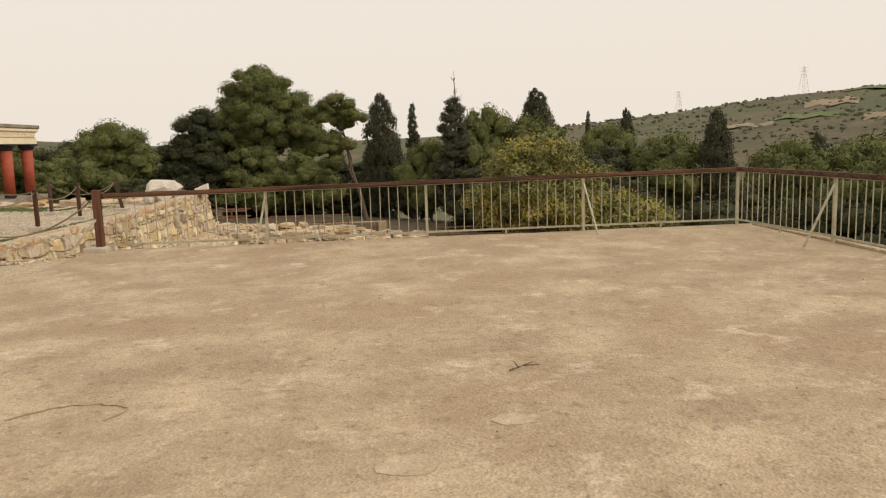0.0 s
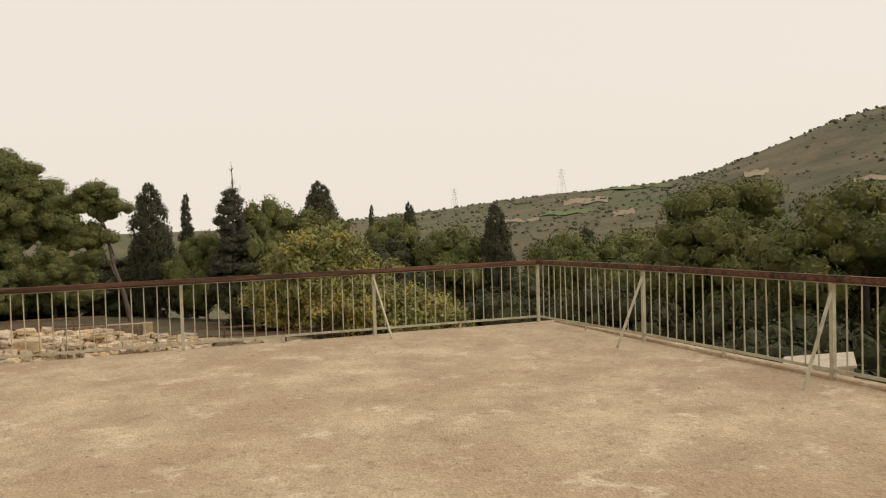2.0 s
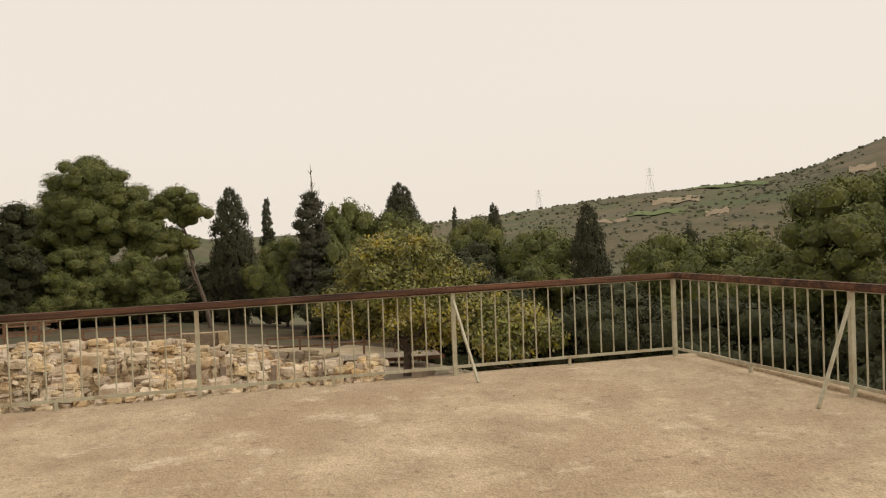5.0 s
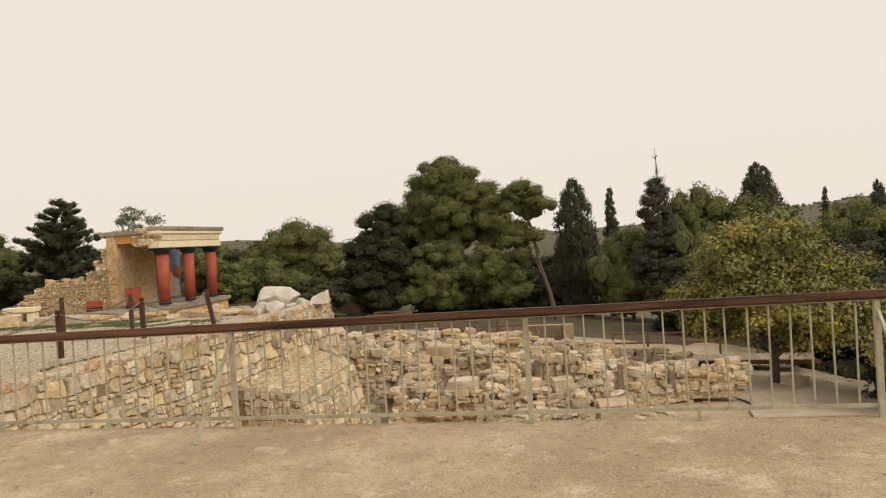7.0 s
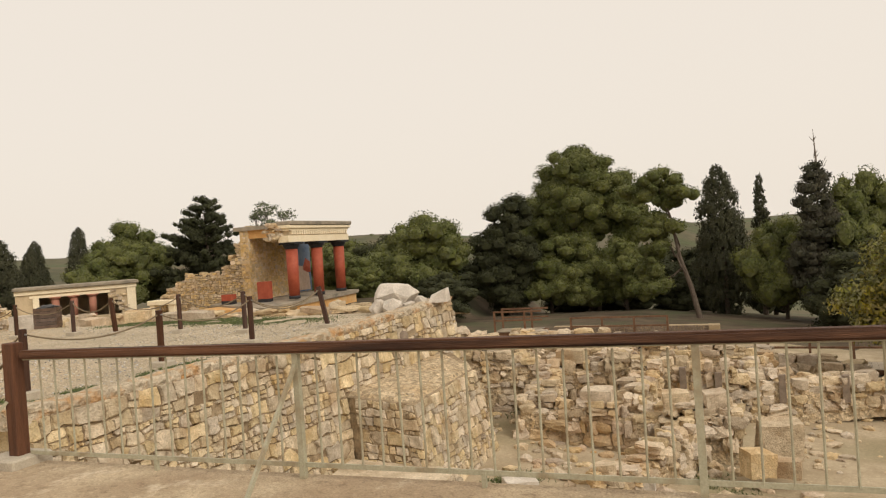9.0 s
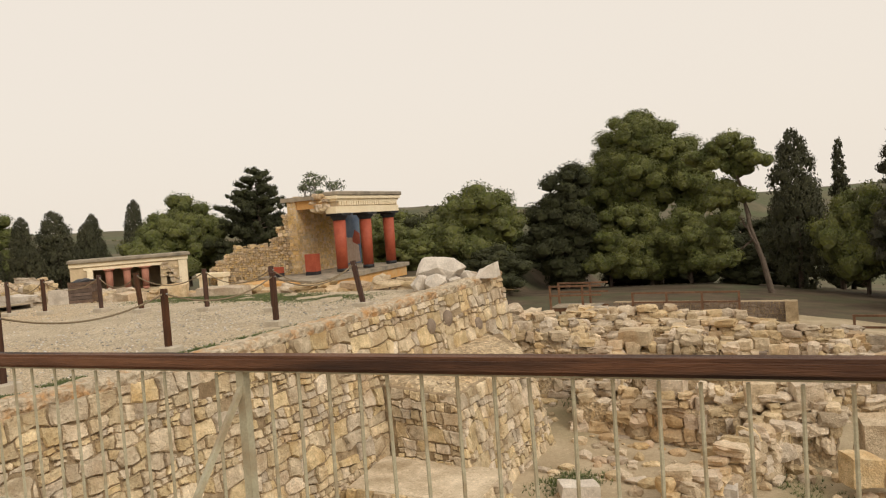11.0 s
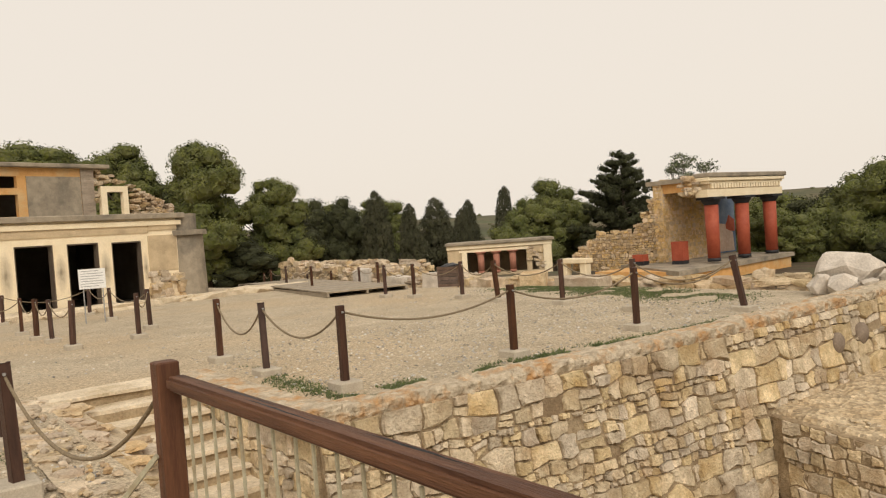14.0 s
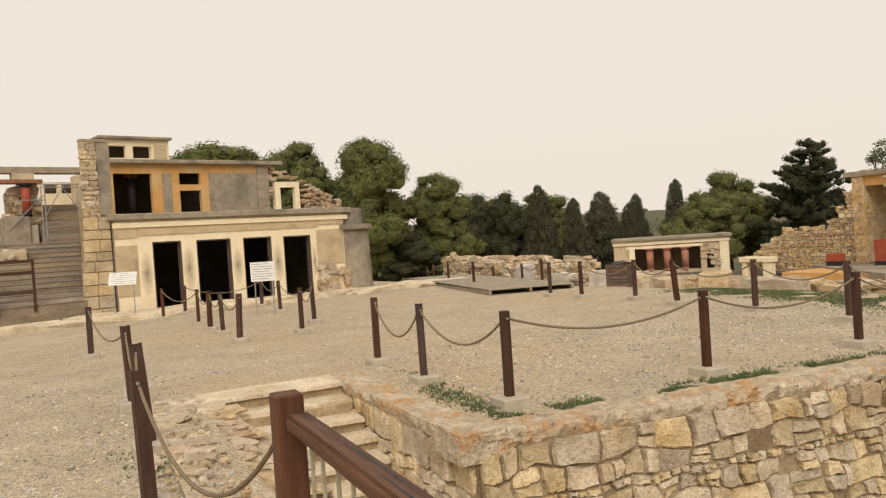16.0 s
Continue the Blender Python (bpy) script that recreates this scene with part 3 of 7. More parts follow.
beam(bm, (-0.02, -0.07, 0.55), (-0.38, -0.42, 0.0), 0.026, 0.026)
part("brace", bm, M["paint"], t, "slanting beige steel brace")
END = Vector((-0.15, -0.03, 0.86))

RP = [rope_post(-7.33, 3.0, -0.16), rope_post(-5.53, 2.95, -0.16, lean=(-0.10, 0.03)), rope_post(-3.68, 3.1, -0.14), rope_post(-3.5, 5.63, -0.15),
      rope_post(-3.51, 8.27, -0.15), rope_post(-3.21, 10.85, -0.16, lean=(-0.16, -0.03))]
for a, b, s in ((0, 1, 0.42), (1, 2, 0.36), (2, 3, 0.22), (3, 4, 0.25), (4, 5, 0.3)):
    rope(RP[a], RP[b], s)
LP = [rope_post(-2.40, -0.46, -0.11, lean=(-0.10, -0.02)), rope_post(-4.32, -0.33, -0.14, lean=(-0.14, -0.06)), rope_post(-6.58, -0.36, -0.15, lean=(-0.08, -0.03))]
rope(END, LP[0], 0.5)
rope(LP[0], LP[1], 0.25)
rope(LP[1], LP[2], 0.3)
far = [(-12.78, -0.8), (-12.46, 1.93), (-14.78, 1.96), (-16.09, 1.86), (-18.34, 1.87), (-22.3, 1.3)]
FP = [rope_post(x, y, court_z(x, y), lean=(random.uniform(-0.06, 0.06), random.uniform(-0.04, 0.04))) for x, y in far]
rope(FP[0], LP[2], 0.3)
for a, b in zip(FP[1:], FP[2:]):
    rope(a, b, 0.3)
far2 = [(-12.92, 3.33), (-15.05, 4.19), (-20.11, 4.52), (-24.0, 4.75), (-24.0, 2.14)]
FQ = [rope_post(x, y, court_z(x, y), lean=(random.uniform(-0.08, 0.06), random.uniform(-0.04, 0.04))) for x, y in far2]
for a, b in zip(FQ, FQ[1:]):
    rope(a, b, 0.3)
north = [(-5.05, 10.19), (-7.24, 10.54), (-9.43, 10.64), (-11.53, 11.24), (-13.52, 11.08), (-15.08, 11.12)]
NP = [rope_post(x, y, court_z(x, y), lean=((-0.10, 0.0) if i == 2 else (0.0, 0.0))) for i, (x, y) in enumerate(north)]
rope(RP[5], NP[0], 0.35)
for i, (a, b) in enumerate(zip(NP, NP[1:])):
    rope(a, b, 0.28)
deckside = [(-20.6, 14.4), (-24.5, 15.9), (-29.0, 17.0), (-33.5, 18.0), (-23.2, 12.9), (-27.8, 14.0), (-32.5, 15.4), (-36.5, 16.8)]
DP = [rope_post(x, y, court_z(x, y)) for x, y in deckside]
for k in (0, 4):
    for a, b in zip(DP[k:k + 4], DP[k + 1:k + 4]):
        rope(a, b, 0.3)


# ---- masonry ----
def clip(poly, nx, ny, c):
    out = []
    for i, (x, y) in enumerate(poly):
        x2, y2 = poly[(i + 1) % len(poly)]
        a, b = nx * x + ny * y - c, nx * x2 + ny * y2 - c
        if a <= 0:
            out.append((x, y))
        if (a < 0 < b) or (b < 0 < a):
            s = a / (a - b)
            out.append((x + (x2 - x) * s, y + (y2 - y) * s))
    return out


def stone_cells(L, H, sx, sy, rng):
    """Outlines of roughly coursed rubble that fills a face of L by H."""
    ys = [0.0]
    while ys[-1] < H - sy * 0.5:
        ys.append(ys[-1] + sy * rng.choice((0.45, 0.65, 0.85, 1.05, 1.25, 1.5)))
    k = H / ys[-1]
    ys = [y * k for y in ys]
    off = rng.random() * 50

    def edge(j, u):
        if j == 0 or j == len(ys) - 1:
            return ys[j]
        lim = 0.42 * min(ys[j] - ys[j - 1], ys[j + 1] - ys[j])
        return ys[j] + lim * 1.5 * noise.noise(Vector((u * 3.3, off + j * 7.3, 0)))

    cells = []
    for j in range(len(ys) - 1):
        h = ys[j + 1] - ys[j]
        u, s0 = 0.0, (0.0, 0.0, 0.0)
        while u < L - 0.02:
            l = h * rng.uniform(0.75, 2.0) if rng.random() < 0.72 else sx * rng.uniform(0.25, 0.7)
            e = u + l
            if e > L - 0.1:
                e = L
            s1 = (0.0, 0.0, 0.0) if e == L else tuple(rng.uniform(-0.15, 0.15) * h for _ in range(3))
            m = (u + e) / 2
            bot = [(u + s0[0], edge(j, u + s0[0])), (m, edge(j, m)), (e + s1[0], edge(j, e + s1[0]))]
            top = [(e + s1[2], edge(j + 1, e + s1[2])), (m, edge(j + 1, m)), (u + s0[2], edge(j + 1, u + s0[2]))]
            rm, lm = (e + s1[1], (bot[2][1] + top[0][1]) / 2), (u + s0[1], (bot[0][1] + top[2][1]) / 2)
            if rng.random() < 0.22 and h > 0.16:
                f = rng.uniform(-0.02, 0.02)
                mid = (m, lm[1] * 0.5 + rm[1] * 0.5 + f)
                cells.append(bot + [rm, mid, lm])
                cells.append([lm, mid, rm] + top)
            else:
                cells.append(bot + [rm] + top + [lm])
            u, s0 = e, s1
    return cells


def stone_rings(poly, gap, depth, rng):
    cx, cy = sum(p[0] for p in poly) / len(poly), sum(p[1] for p in poly) / len(poly)
    r = min(math.hypot(p[0] - cx, p[1] - cy) for p in poly)
    if r < 0.022:
        return None
    # cut the corners so that the outline is rounder
    pts = []
    for i, p in enumerate(poly):
        a, b = poly[i - 1], poly[(i + 1) % len(poly)]
        k = rng.uniform(0.04, 0.15)
        pts.append((p[0] + (a[0] - p[0]) * k, p[1] + (a[1] - p[1]) * k))
        pts.append((p[0] + (b[0] - p[0]) * k, p[1] + (b[1] - p[1]) * k))
    s = max(0.5, 1 - gap / r)
    o = [(cx + (x - cx) * s + rng.uniform(-0.011, 0.011), cy + (y - cy) * s + rng.uniform(-0.011, 0.011)) for x, y in pts]
    t = rng.uniform(0.86, 0.95)
    tx, ty = rng.uniform(-0.10, 0.10), rng.uniform(-0.10, 0.10)
    rings = [[(x, y, -0.05) for x, y in o], [(x, y, depth * 0.45) for x, y in o],
             [(cx + (x - cx) * t, cy + (y - cy) * t, depth + tx * (x - cx) + ty * (y - cy) + rng.uniform(-0.008, 0.008)) for x, y in o]]
    return (cx, cy), rings


class Patch:
    """A four-cornered face of a wall: bottom left and right, top right and left, seen from outside."""

    def __init__(self, bl, br, tr, tl):
        self.c = [Vector(v) for v in (bl, br, tr, tl)]
        self.L = ((self.c[1] - self.c[0]).length + (self.c[2] - self.c[3]).length) / 2
        self.H = ((self.c[3] - self.c[0]).length + (self.c[2] - self.c[1]).length) / 2
        self.n = (self.c[1] - self.c[0]).cross(self.c[3] - self.c[0]).normalized()

    def __call__(self, u, v, w=0.0):
        a, b = u / self.L, v / self.H
        return (self.c[0].lerp(self.c[1], a)).lerp(self.c[3].lerp(self.c[2], a), b) + self.n * w


def dress(patch, parent, material, sx, sy, seed, gap=0.008, depth=(0.005, 0.075), single=True, keep=None, name="stone"):
    """Cover a patch with stones, each an object under parent, or all in one mesh."""
    rng = random.Random(seed)
    verts, faces = [], []
    for poly in stone_cells(patch.L, patch.H, sx, sy, rng):
        got = stone_rings(poly, gap * rng.uniform(0.7, 1.5), rng.uniform(*depth), rng)
        if rng.random() < 0.012:
            continue
        if not got or (keep and not keep(*got[0])):
            continue
        (cx, cy), rings = got
        pts = [patch(*p) for ring in rings for p in ring]
        n = len(rings[0])
        fs = [(r * n + k, r * n + (k + 1) % n, (r + 1) * n + (k + 1) % n, (r + 1) * n + k) for r in (0, 1) for k in range(n)]
        fs.append(tuple(range(2 * n, 3 * n)))
        if single:
            o = patch(cx, cy)
            me = bpy.data.meshes.new(name)
            me.from_pydata([p - o for p in pts], [], fs)
            me.materials.append(material)
            ob = new(name, me)
            ob.parent, ob.location = parent, o
        else:
            k = len(verts)
            verts += pts
            faces += [tuple(i + k for i in f) for f in fs]
    if not single and verts:
        me = bpy.data.meshes.new(name + "s")
        me.from_pydata(verts, [], faces)
        me.materials.append(material)
        ob = new(name + "s", me)
        ob.parent = parent
        tagged(ob, kind="stuff")


def hull(name, pts, material, label="", category="", kind="", parent=None, rough=0.0, cuts=0, seed=0):
    """A closed solid round the points, with uneven faces where rough is given."""
    bm = bmesh.new()
    for p in pts:
        bm.verts.new(p)
    r = bmesh.ops.convex_hull(bm, input=bm.verts)
    loose = [v for v in bm.verts if not v.link_faces]
    bmesh.ops.delete(bm, geom=loose, context="VERTS")
    if cuts:
        bmesh.ops.subdivide_edges(bm, edges=bm.edges, cuts=cuts, use_grid_fill=True)
        for v in bm.verts:
            v.co += noise.noise_vector(v.co * 1.7 + Vector((seed, 0, 0))) * rough + noise.noise_vector(v.co * 5.3 + Vector((seed, 3, 0))) * rough * 0.45
    bmesh.ops.recalc_face_normals(bm, faces=bm.faces)
    ob = new(name, mesh_of(bm, name, material))
    ob.parent = parent
    return tagged(ob, label, category, kind=kind)




# ---- trees ----
def buried(p, C, own, k, flat):
    """Which of the points lie inside the clumps C, but for the clump they belong to."""
    near = C[np.linalg.norm(C[:, :3] - C[own, :3], axis=1) < C[:, 3] + C[own, 3] * 1.1]
    hit = np.zeros(len(p), bool)
    for x, y, z, r in near:
        if (x, y, z) == tuple(C[own, :3]):
            continue
        q = (p - (x, y, z)) / (1, 1, flat)
        hit |= (q * q).sum(axis=1) < (k * r) ** 2
    return hit


def leaf_mesh(name, centres, material, leaf, per_area, seed, flat=0.75, upright=0.0, aspect=1.6, core=1, heart=0.68):
    """Many small leaf blades round the clump centres (x, y, z, r), each clump with a dense heart: one mesh."""
    g = np.random.default_rng(seed)
    C = np.array(centres)
    V = []
    if core:
        bm = bmesh.new()
        bmesh.ops.create_icosphere(bm, subdivisions=core, radius=1.0)
        S = np.array([v.co for v in bm.verts])
        F = np.array([[v.index for v in f.verts] for f in bm.faces])
        bm.free()
    for i, (x, y, z, r) in enumerate(C):
        n = max(12, int(per_area * r * r))
        d = g.normal(size=(n, 3))
        d /= np.linalg.norm(d, axis=1)[:, None]
        d[:, 2] = np.where(d[:, 2] < -0.3, -d[:, 2] * 0.6, d[:, 2])
        p = d * (r * (0.64 + 0.46 * g.random((n, 1))))
        p[:, 2] *= flat
        p += (x, y, z)
        if core:
            keep = ~buried(p, C, i, 0.74, flat)
            p, d = p[keep], d[keep]
            n = len(p)
        nn = d + 0.42 * g.normal(size=(n, 3))
        a = np.cross(nn, g.normal(size=(n, 3)))
        if upright:
            a = a * (1 - upright) + np.array((0, 0, upright)) * 1.5
        a /= np.linalg.norm(a, axis=1)[:, None]
        b = np.cross(a, nn)
        b /= np.linalg.norm(b, axis=1)[:, None]
        s = leaf * (0.6 + 0.8 * g.random((n, 1)))
        V.append(np.stack([p - b * s * 0.5 - a * s * aspect * 0.4, p + b * s * 0.5 - a * s * aspect * 0.4, p + a * s * aspect * 0.6], axis=1).reshape(-1, 3))
        if core:
            q = S * (r * heart * (1 + 0.3 * (g.random((len(S), 1)) - 0.5)))
            q[:, 2] *= flat
            q = (q + (x, y, z))[F]
            V.append(q[~buried(q.mean(axis=1), C, i, 0.60, flat)].reshape(-1, 3))
    V = np.concatenate(V)
    n = len(V) // 3
    me = bpy.data.meshes.new(name)
    me.vertices.add(n * 3)
    me.vertices.foreach_set("co", V.ravel())
    me.loops.add(n * 3)
    me.loops.foreach_set("vertex_index", np.arange(n * 3, dtype=np.int32))
    me.polygons.add(n)
    me.polygons.foreach_set("loop_start", np.arange(0, n * 3, 3, dtype=np.int32))
    me.update()
    me.validate()
    me.materials.append(material)
    return me


def limb_mesh(bm, base, tip, r0, r1, rng, bend=0.3, n=5):
    base, tip = Vector(base), Vector(tip)
    pts = [base.lerp(tip, i / n) + Vector((rng.uniform(-bend, bend), rng.uniform(-bend, bend), 0)) * (0 if i in (0, n) else 1) for i in range(n + 1)]
    tube(bm, pts, [r0 + (r1 - r0) * i / n for i in range(n + 1)], 7)
    return pts


def make_tree(name, label, lobes, trunk, leafmat, barkmat, seed, leaf=0.092, per_area=150, clump=0.95, flat=0.88, fill=1.0, limbs=9, upright=0.0, core=1, stem=None):
    """A tree at the origin: tapered trunk with limbs, crown of many clumps spread over ellipsoid lobes (x, y, z, rx, rz)."""
    rng = random.Random(seed)
    t = thing(name, label, "tree")
    top = max(l[2] for l in lobes)
    bm = bmesh.new()
    stem = stem or [(trunk[0] * s, trunk[1] * s, -1.5 + (top + 1.5) * s) for s in (0, 0.2, 0.45, 0.7, 1)]
    tube(bm, stem, [trunk[2] * (1 - 0.85 * k / (len(stem) - 1)) for k in range(len(stem))], 9)
    cs = []
    for x, y, z, rx, rz in lobes:
        n = max(5, int(fill * 7.0 * (rx * rx * rz) ** 0.6667 / clump ** 2))
        for _ in range(n):
            while True:
                d = Vector((rng.uniform(-1, 1), rng.uniform(-1, 1), rng.uniform(-0.8, 1)))
                if 0.35 < d.length < 1:
                    break
            d *= (0.9 + 0.25 * rng.random())
            r = clump * rng.uniform(0.55, 1.3)
            cs.append((x + d.x * rx * 0.86, y + d.y * rx * 0.86, z + d.z * rz * 0.86, r))
    for i in range(limbs):
        l = rng.choice(cs)
        s = rng.uniform(0.35, 0.75) * (len(stem) - 1)
        k = int(s)
        limb_mesh(bm, Vector(stem[k]).lerp(Vector(stem[k + 1]), s - k), l[:3], trunk[2] * 0.3, 0.03, rng)
    part("trunk", bm, M[barkmat], t)
    me = leaf_mesh("crown", cs, M[leafmat], leaf, per_area, seed, flat, upright, 1.9 if core else 1.5, core)
    ob = new("crown", me)
    ob.parent = t
    return t


def make_cypress(name, label, h, r, leafmat, seed, ragged=0.16, blunt=0.55):
    """A columnar cypress: upright sprays packed round a trunk, widest low down, with a blunt uneven tip."""
    rng = random.Random(seed)
    t = thing(name, label, "tree")
    bm = bmesh.new()
    tube(bm, [(0, 0, -1), (0, 0, h * 0.4), (0, 0, h * 0.95)], [0.2, 0.13, 0.03], 8)
    part("trunk", bm, M["bark"], t)
    cs = []
    n = int(22 * h)
    lean = rng.uniform(-0.15, 0.15) * r
    for i in range(n):
        s = (i + rng.random()) / n
        prof = min(1, 0.45 + s * 3.2) * (1 - s ** 2.2) ** blunt * r * rng.uniform(1 - ragged, 1 + ragged) + 0.10
        a = rng.uniform(0, 2 * math.pi)
        q = prof * rng.uniform(0.45, 0.78)
        cs.append((math.cos(a) * q + lean * s, math.sin(a) * q, s * h * 0.965, max(0.16, prof * rng.uniform(0.28, 0.42))))
    me = leaf_mesh("crown", cs, M[leafmat], 0.095, 760, seed, 1.9, 0.45, 1.7, 1, 0.52)
    ob = new("crown", me)
    ob.parent = t
    return t


def make_fir(name, label, h, r, leafmat, seed):
    """A pointed pine: branches in uneven whorls, longest low down, each with clumps of needles along it."""
    rng = random.Random(seed)
    t = thing(name, label, "tree")
    bm = bmesh.new()
    tube(bm, [(0, 0, -1.5), (0.1, 0, h * 0.5), (0, 0, h)], [0.28, 0.16, 0.02], 8)
    cs = [(0, 0, h * 0.985, 0.28), (0.1, 0, h * 0.95, 0.4)]
    z = h * 0.10
    while z < h * 0.95:
        k = 1 - z / h
        for b in range(rng.randint(2, 4)):
            a = rng.uniform(0, 6.28)
            L = r * min(1.0, 1.35 * k ** 0.8) * rng.uniform(0.65, 1.12)
            tip = Vector((math.cos(a) * L, math.sin(a) * L, z + L * rng.uniform(0.12, 0.42)))
            tube(bm, [(0, 0, z), (Vector((0, 0, z)) + tip) / 2, tip], [0.05, 0.035, 0.012], 5)
            for f in (0.35, 0.6, 0.82, 1.0):
                p = Vector((0, 0, z)).lerp(tip, f)
                cs.append((p.x, p.y, p.z + 0.05, (0.42 + 0.42 * k) * rng.uniform(0.7, 1.25) * (1.1 - 0.3 * f)))
        z += h * 0.036 * rng.uniform(0.7, 1.3)
    part("trunk", bm, M["bark"], t)
    ob = new("crown", leaf_mesh("crown", cs, M[leafmat], 0.09, 420, seed, 0.95, 0.2, 2.0))
    ob.parent = t
    return t


def at(x, y, z, rz=0.0, s=1.0, sz=None):
    return Matrix.Translation((x, y, z)) @ Matrix.Rotation(radians(rz), 4, "Z") @ Matrix.Diagonal((s, s, sz or s, 1))


def put(t, m):
    t.matrix_world = m
    return t


PINE_L = "spreading green pine with a clumped crown"
# the great pine behind the ruins, the lower pines before it and the leaning one beside it
put(make_tree("pine_tree", "broad old pine with a domed dark green crown", [(-0.1, 0, 12.9, 2.9, 1.9), (-1.0, 0.5, 11.3, 3.0, 1.7), (1.1, 0, 11.4, 2.8, 1.6), (3.3, 0.3, 11.4, 0.9, 0.8), (-2.6, 0, 9.6, 2.3, 1.5), (0.6, -0.8, 9.8, 2.8, 1.4), (3.6, 0, 9.2, 2.2, 1.5), (-2.9, -0.4, 7.8, 2.0, 1.3), (0.2, -0.4, 8.0, 2.6, 1.2), (4.2, 0.3, 7.6, 1.6, 1.2)], (0.4, 0, 0.5), "pine", "bark", 11, per_area=620, leaf=0.085, clump=0.95, core=2, stem=[(0.6, 0, -1.5), (0.9, 0.1, 2), (0.6, 0.1, 5), (0.2, 0, 8.5), (0, 0, 12)]), at(-5.7, 58.0, -6.0))
low = make_tree("pine_tree", "lower bright green pine with tiered tufted boughs", [(0.6, 0, 5.6, 1.7, 1.0), (-0.3, 0, 4.4, 2.5, 1.2), (1.6, -0.4, 3.7, 1.9, 1.1), (-1.8, 0.2, 2.8, 1.9, 1.0), (0.4, -0.8, 2.6, 2.5, 1.0), (2.4, 0, 2.0, 1.5, 0.8)], (0.2, 0, 0.22), "pine", "bark", 19, per_area=520, leaf=0.085, clump=0.75, core=2)
put(low, at(-7.9, 54.6, -5.3))
put(make_tree("pine_tree", "tall leaning pine with a long bare trunk", [(-2.1, 0, 9.7, 1.5, 0.85), (-3.6, 0.2, 9.2, 1.05, 0.65), (-0.9, 0, 9.0, 1.0, 0.65), (-2.1, 0.5, 8.6, 1.2, 0.6), (-2.6, 0.3, 6.9, 1.0, 0.9), (-1.4, 0.1, 7.2, 0.6, 0.7), (-2.7, 0.3, 5.4, 1.0, 0.9), (-3.0, 0.3, 4.0, 0.9, 0.8), (-2.6, 0.2, 2.8, 0.8, 0.7)], (0, 0, 0.24), "pine", "bark", 12, per_area=640, leaf=0.075, clump=0.6, limbs=4, core=2, stem=[(0.1, 0, -1.5), (-0.1, 0, 0.6), (-0.55, 0.05, 2.8), (-1.15, 0, 4.9), (-1.6, 0.05, 7.6), (-2.2, 0, 9.4)]), at(3.85, 46.3, -5.2))
put(make_tree("pine_tree", "very dark green conifer with a dense ragged crown", [(-1.6, 0, 5.3, 1.4, 1.9), (-0.3, 0, 7.4, 1.3, 1.7), (0.9, 0.3, 8.4, 1.3, 1.5), (-0.2, -0.3, 3.6, 2.1, 1.9), (1.0, 0, 5.4, 1.7, 1.9), (-0.2, 0, 1.8, 2.0, 1.4)], (0.3, 0, 0.25), "dark_and_shaded_pine", "bark", 34, per_area=560, leaf=0.08, clump=0.7), at(-10.6, 52.0, -5.0))
dome = make_tree("pine_tree", PINE_L, [(0, 0, 5.6, 2.7, 1.9), (1.7, 0.4, 4.4, 2.2, 1.6), (-1.8, -0.3, 4.4, 2.3, 1.7), (0.2, -1.2, 3.0, 2.6, 1.6), (0, 1, 3.2, 2.6, 1.6)], (0.3, 0.1, 0.26), "pine", "bark", 13, per_area=300, leaf=0.10, core=2)
put(dome, at(-16.4, 49.1, -3.8))
dark = make_tree("pine_tree", "dark green pine with a dense crown", [(0, 0, 6.4, 2.0, 1.9), (1.2, 0.2, 4.8, 2.0, 1.7), (-1.3, 0.2, 4.6, 2.0, 1.8), (0.1, -0.8, 3.0, 2.3, 1.7), (0, 0.8, 1.6, 2.2, 1.4)], (0.2, 0.1, 0.25), "dark_and_shaded_pine", "bark", 14, per_area=230, leaf=0.105, core=2)
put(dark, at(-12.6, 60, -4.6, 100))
fir = make_fir("pine_tree", "dark pointed pine with open layered branches", 11.8, 5.4, "dark_and_shaded_pine", 15)
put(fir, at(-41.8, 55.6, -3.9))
greendome = make_tree("pine_tree", "rounded bright green pine", [(0, 0, 5.6, 3.2, 2.5), (1.9, 0, 4.4, 2.9, 2.2), (-1.9, 0, 4.3, 2.9, 2.2), (0, -1.5, 3.6, 3.2, 2.3), (0, 1.2, 2.4, 3.6, 1.8)], (0, 0, 0.3), "pine", "bark", 16, leaf=0.10, per_area=360, core=2)
put(greendome, at(-52.4, 56.9, -3.2, 0, 1.06, 1.12))
tall = make_tree("pine_tree", "tall olive green pine with loose crown", [(0, 0, 8.6, 2.2, 1.4), (1.4, 0.3, 7.2, 1.9, 1.3), (-1.6, -0.3, 7.0, 1.9, 1.4), (0.4, 0.2, 5.2, 2.3, 1.4), (1.6, -0.2, 3.4, 2.4, 1.4), (-1.2, 0.2, 3.6, 2.2, 1.5), (0, 0.5, 1.5, 2.4, 1.3)], (0.4, 0, 0.28), "pine", "bark", 17, per_area=360, leaf=0.10, core=2)
put(tall, at(-48.6, 18.0, -1.2))
cyp = make_cypress("cypress_tree", "tall dark green columnar cypress tree", 11.2, 1.85, "cypress", 21)
put(cyp, at(5.35, 53.4, -5.0))
thin = make_cypress("cypress_tree", "slender dark green columnar cypress", 10.2, 0.68, "cypress", 22)
put(thin, at(8.0, 56.4, -4.9))
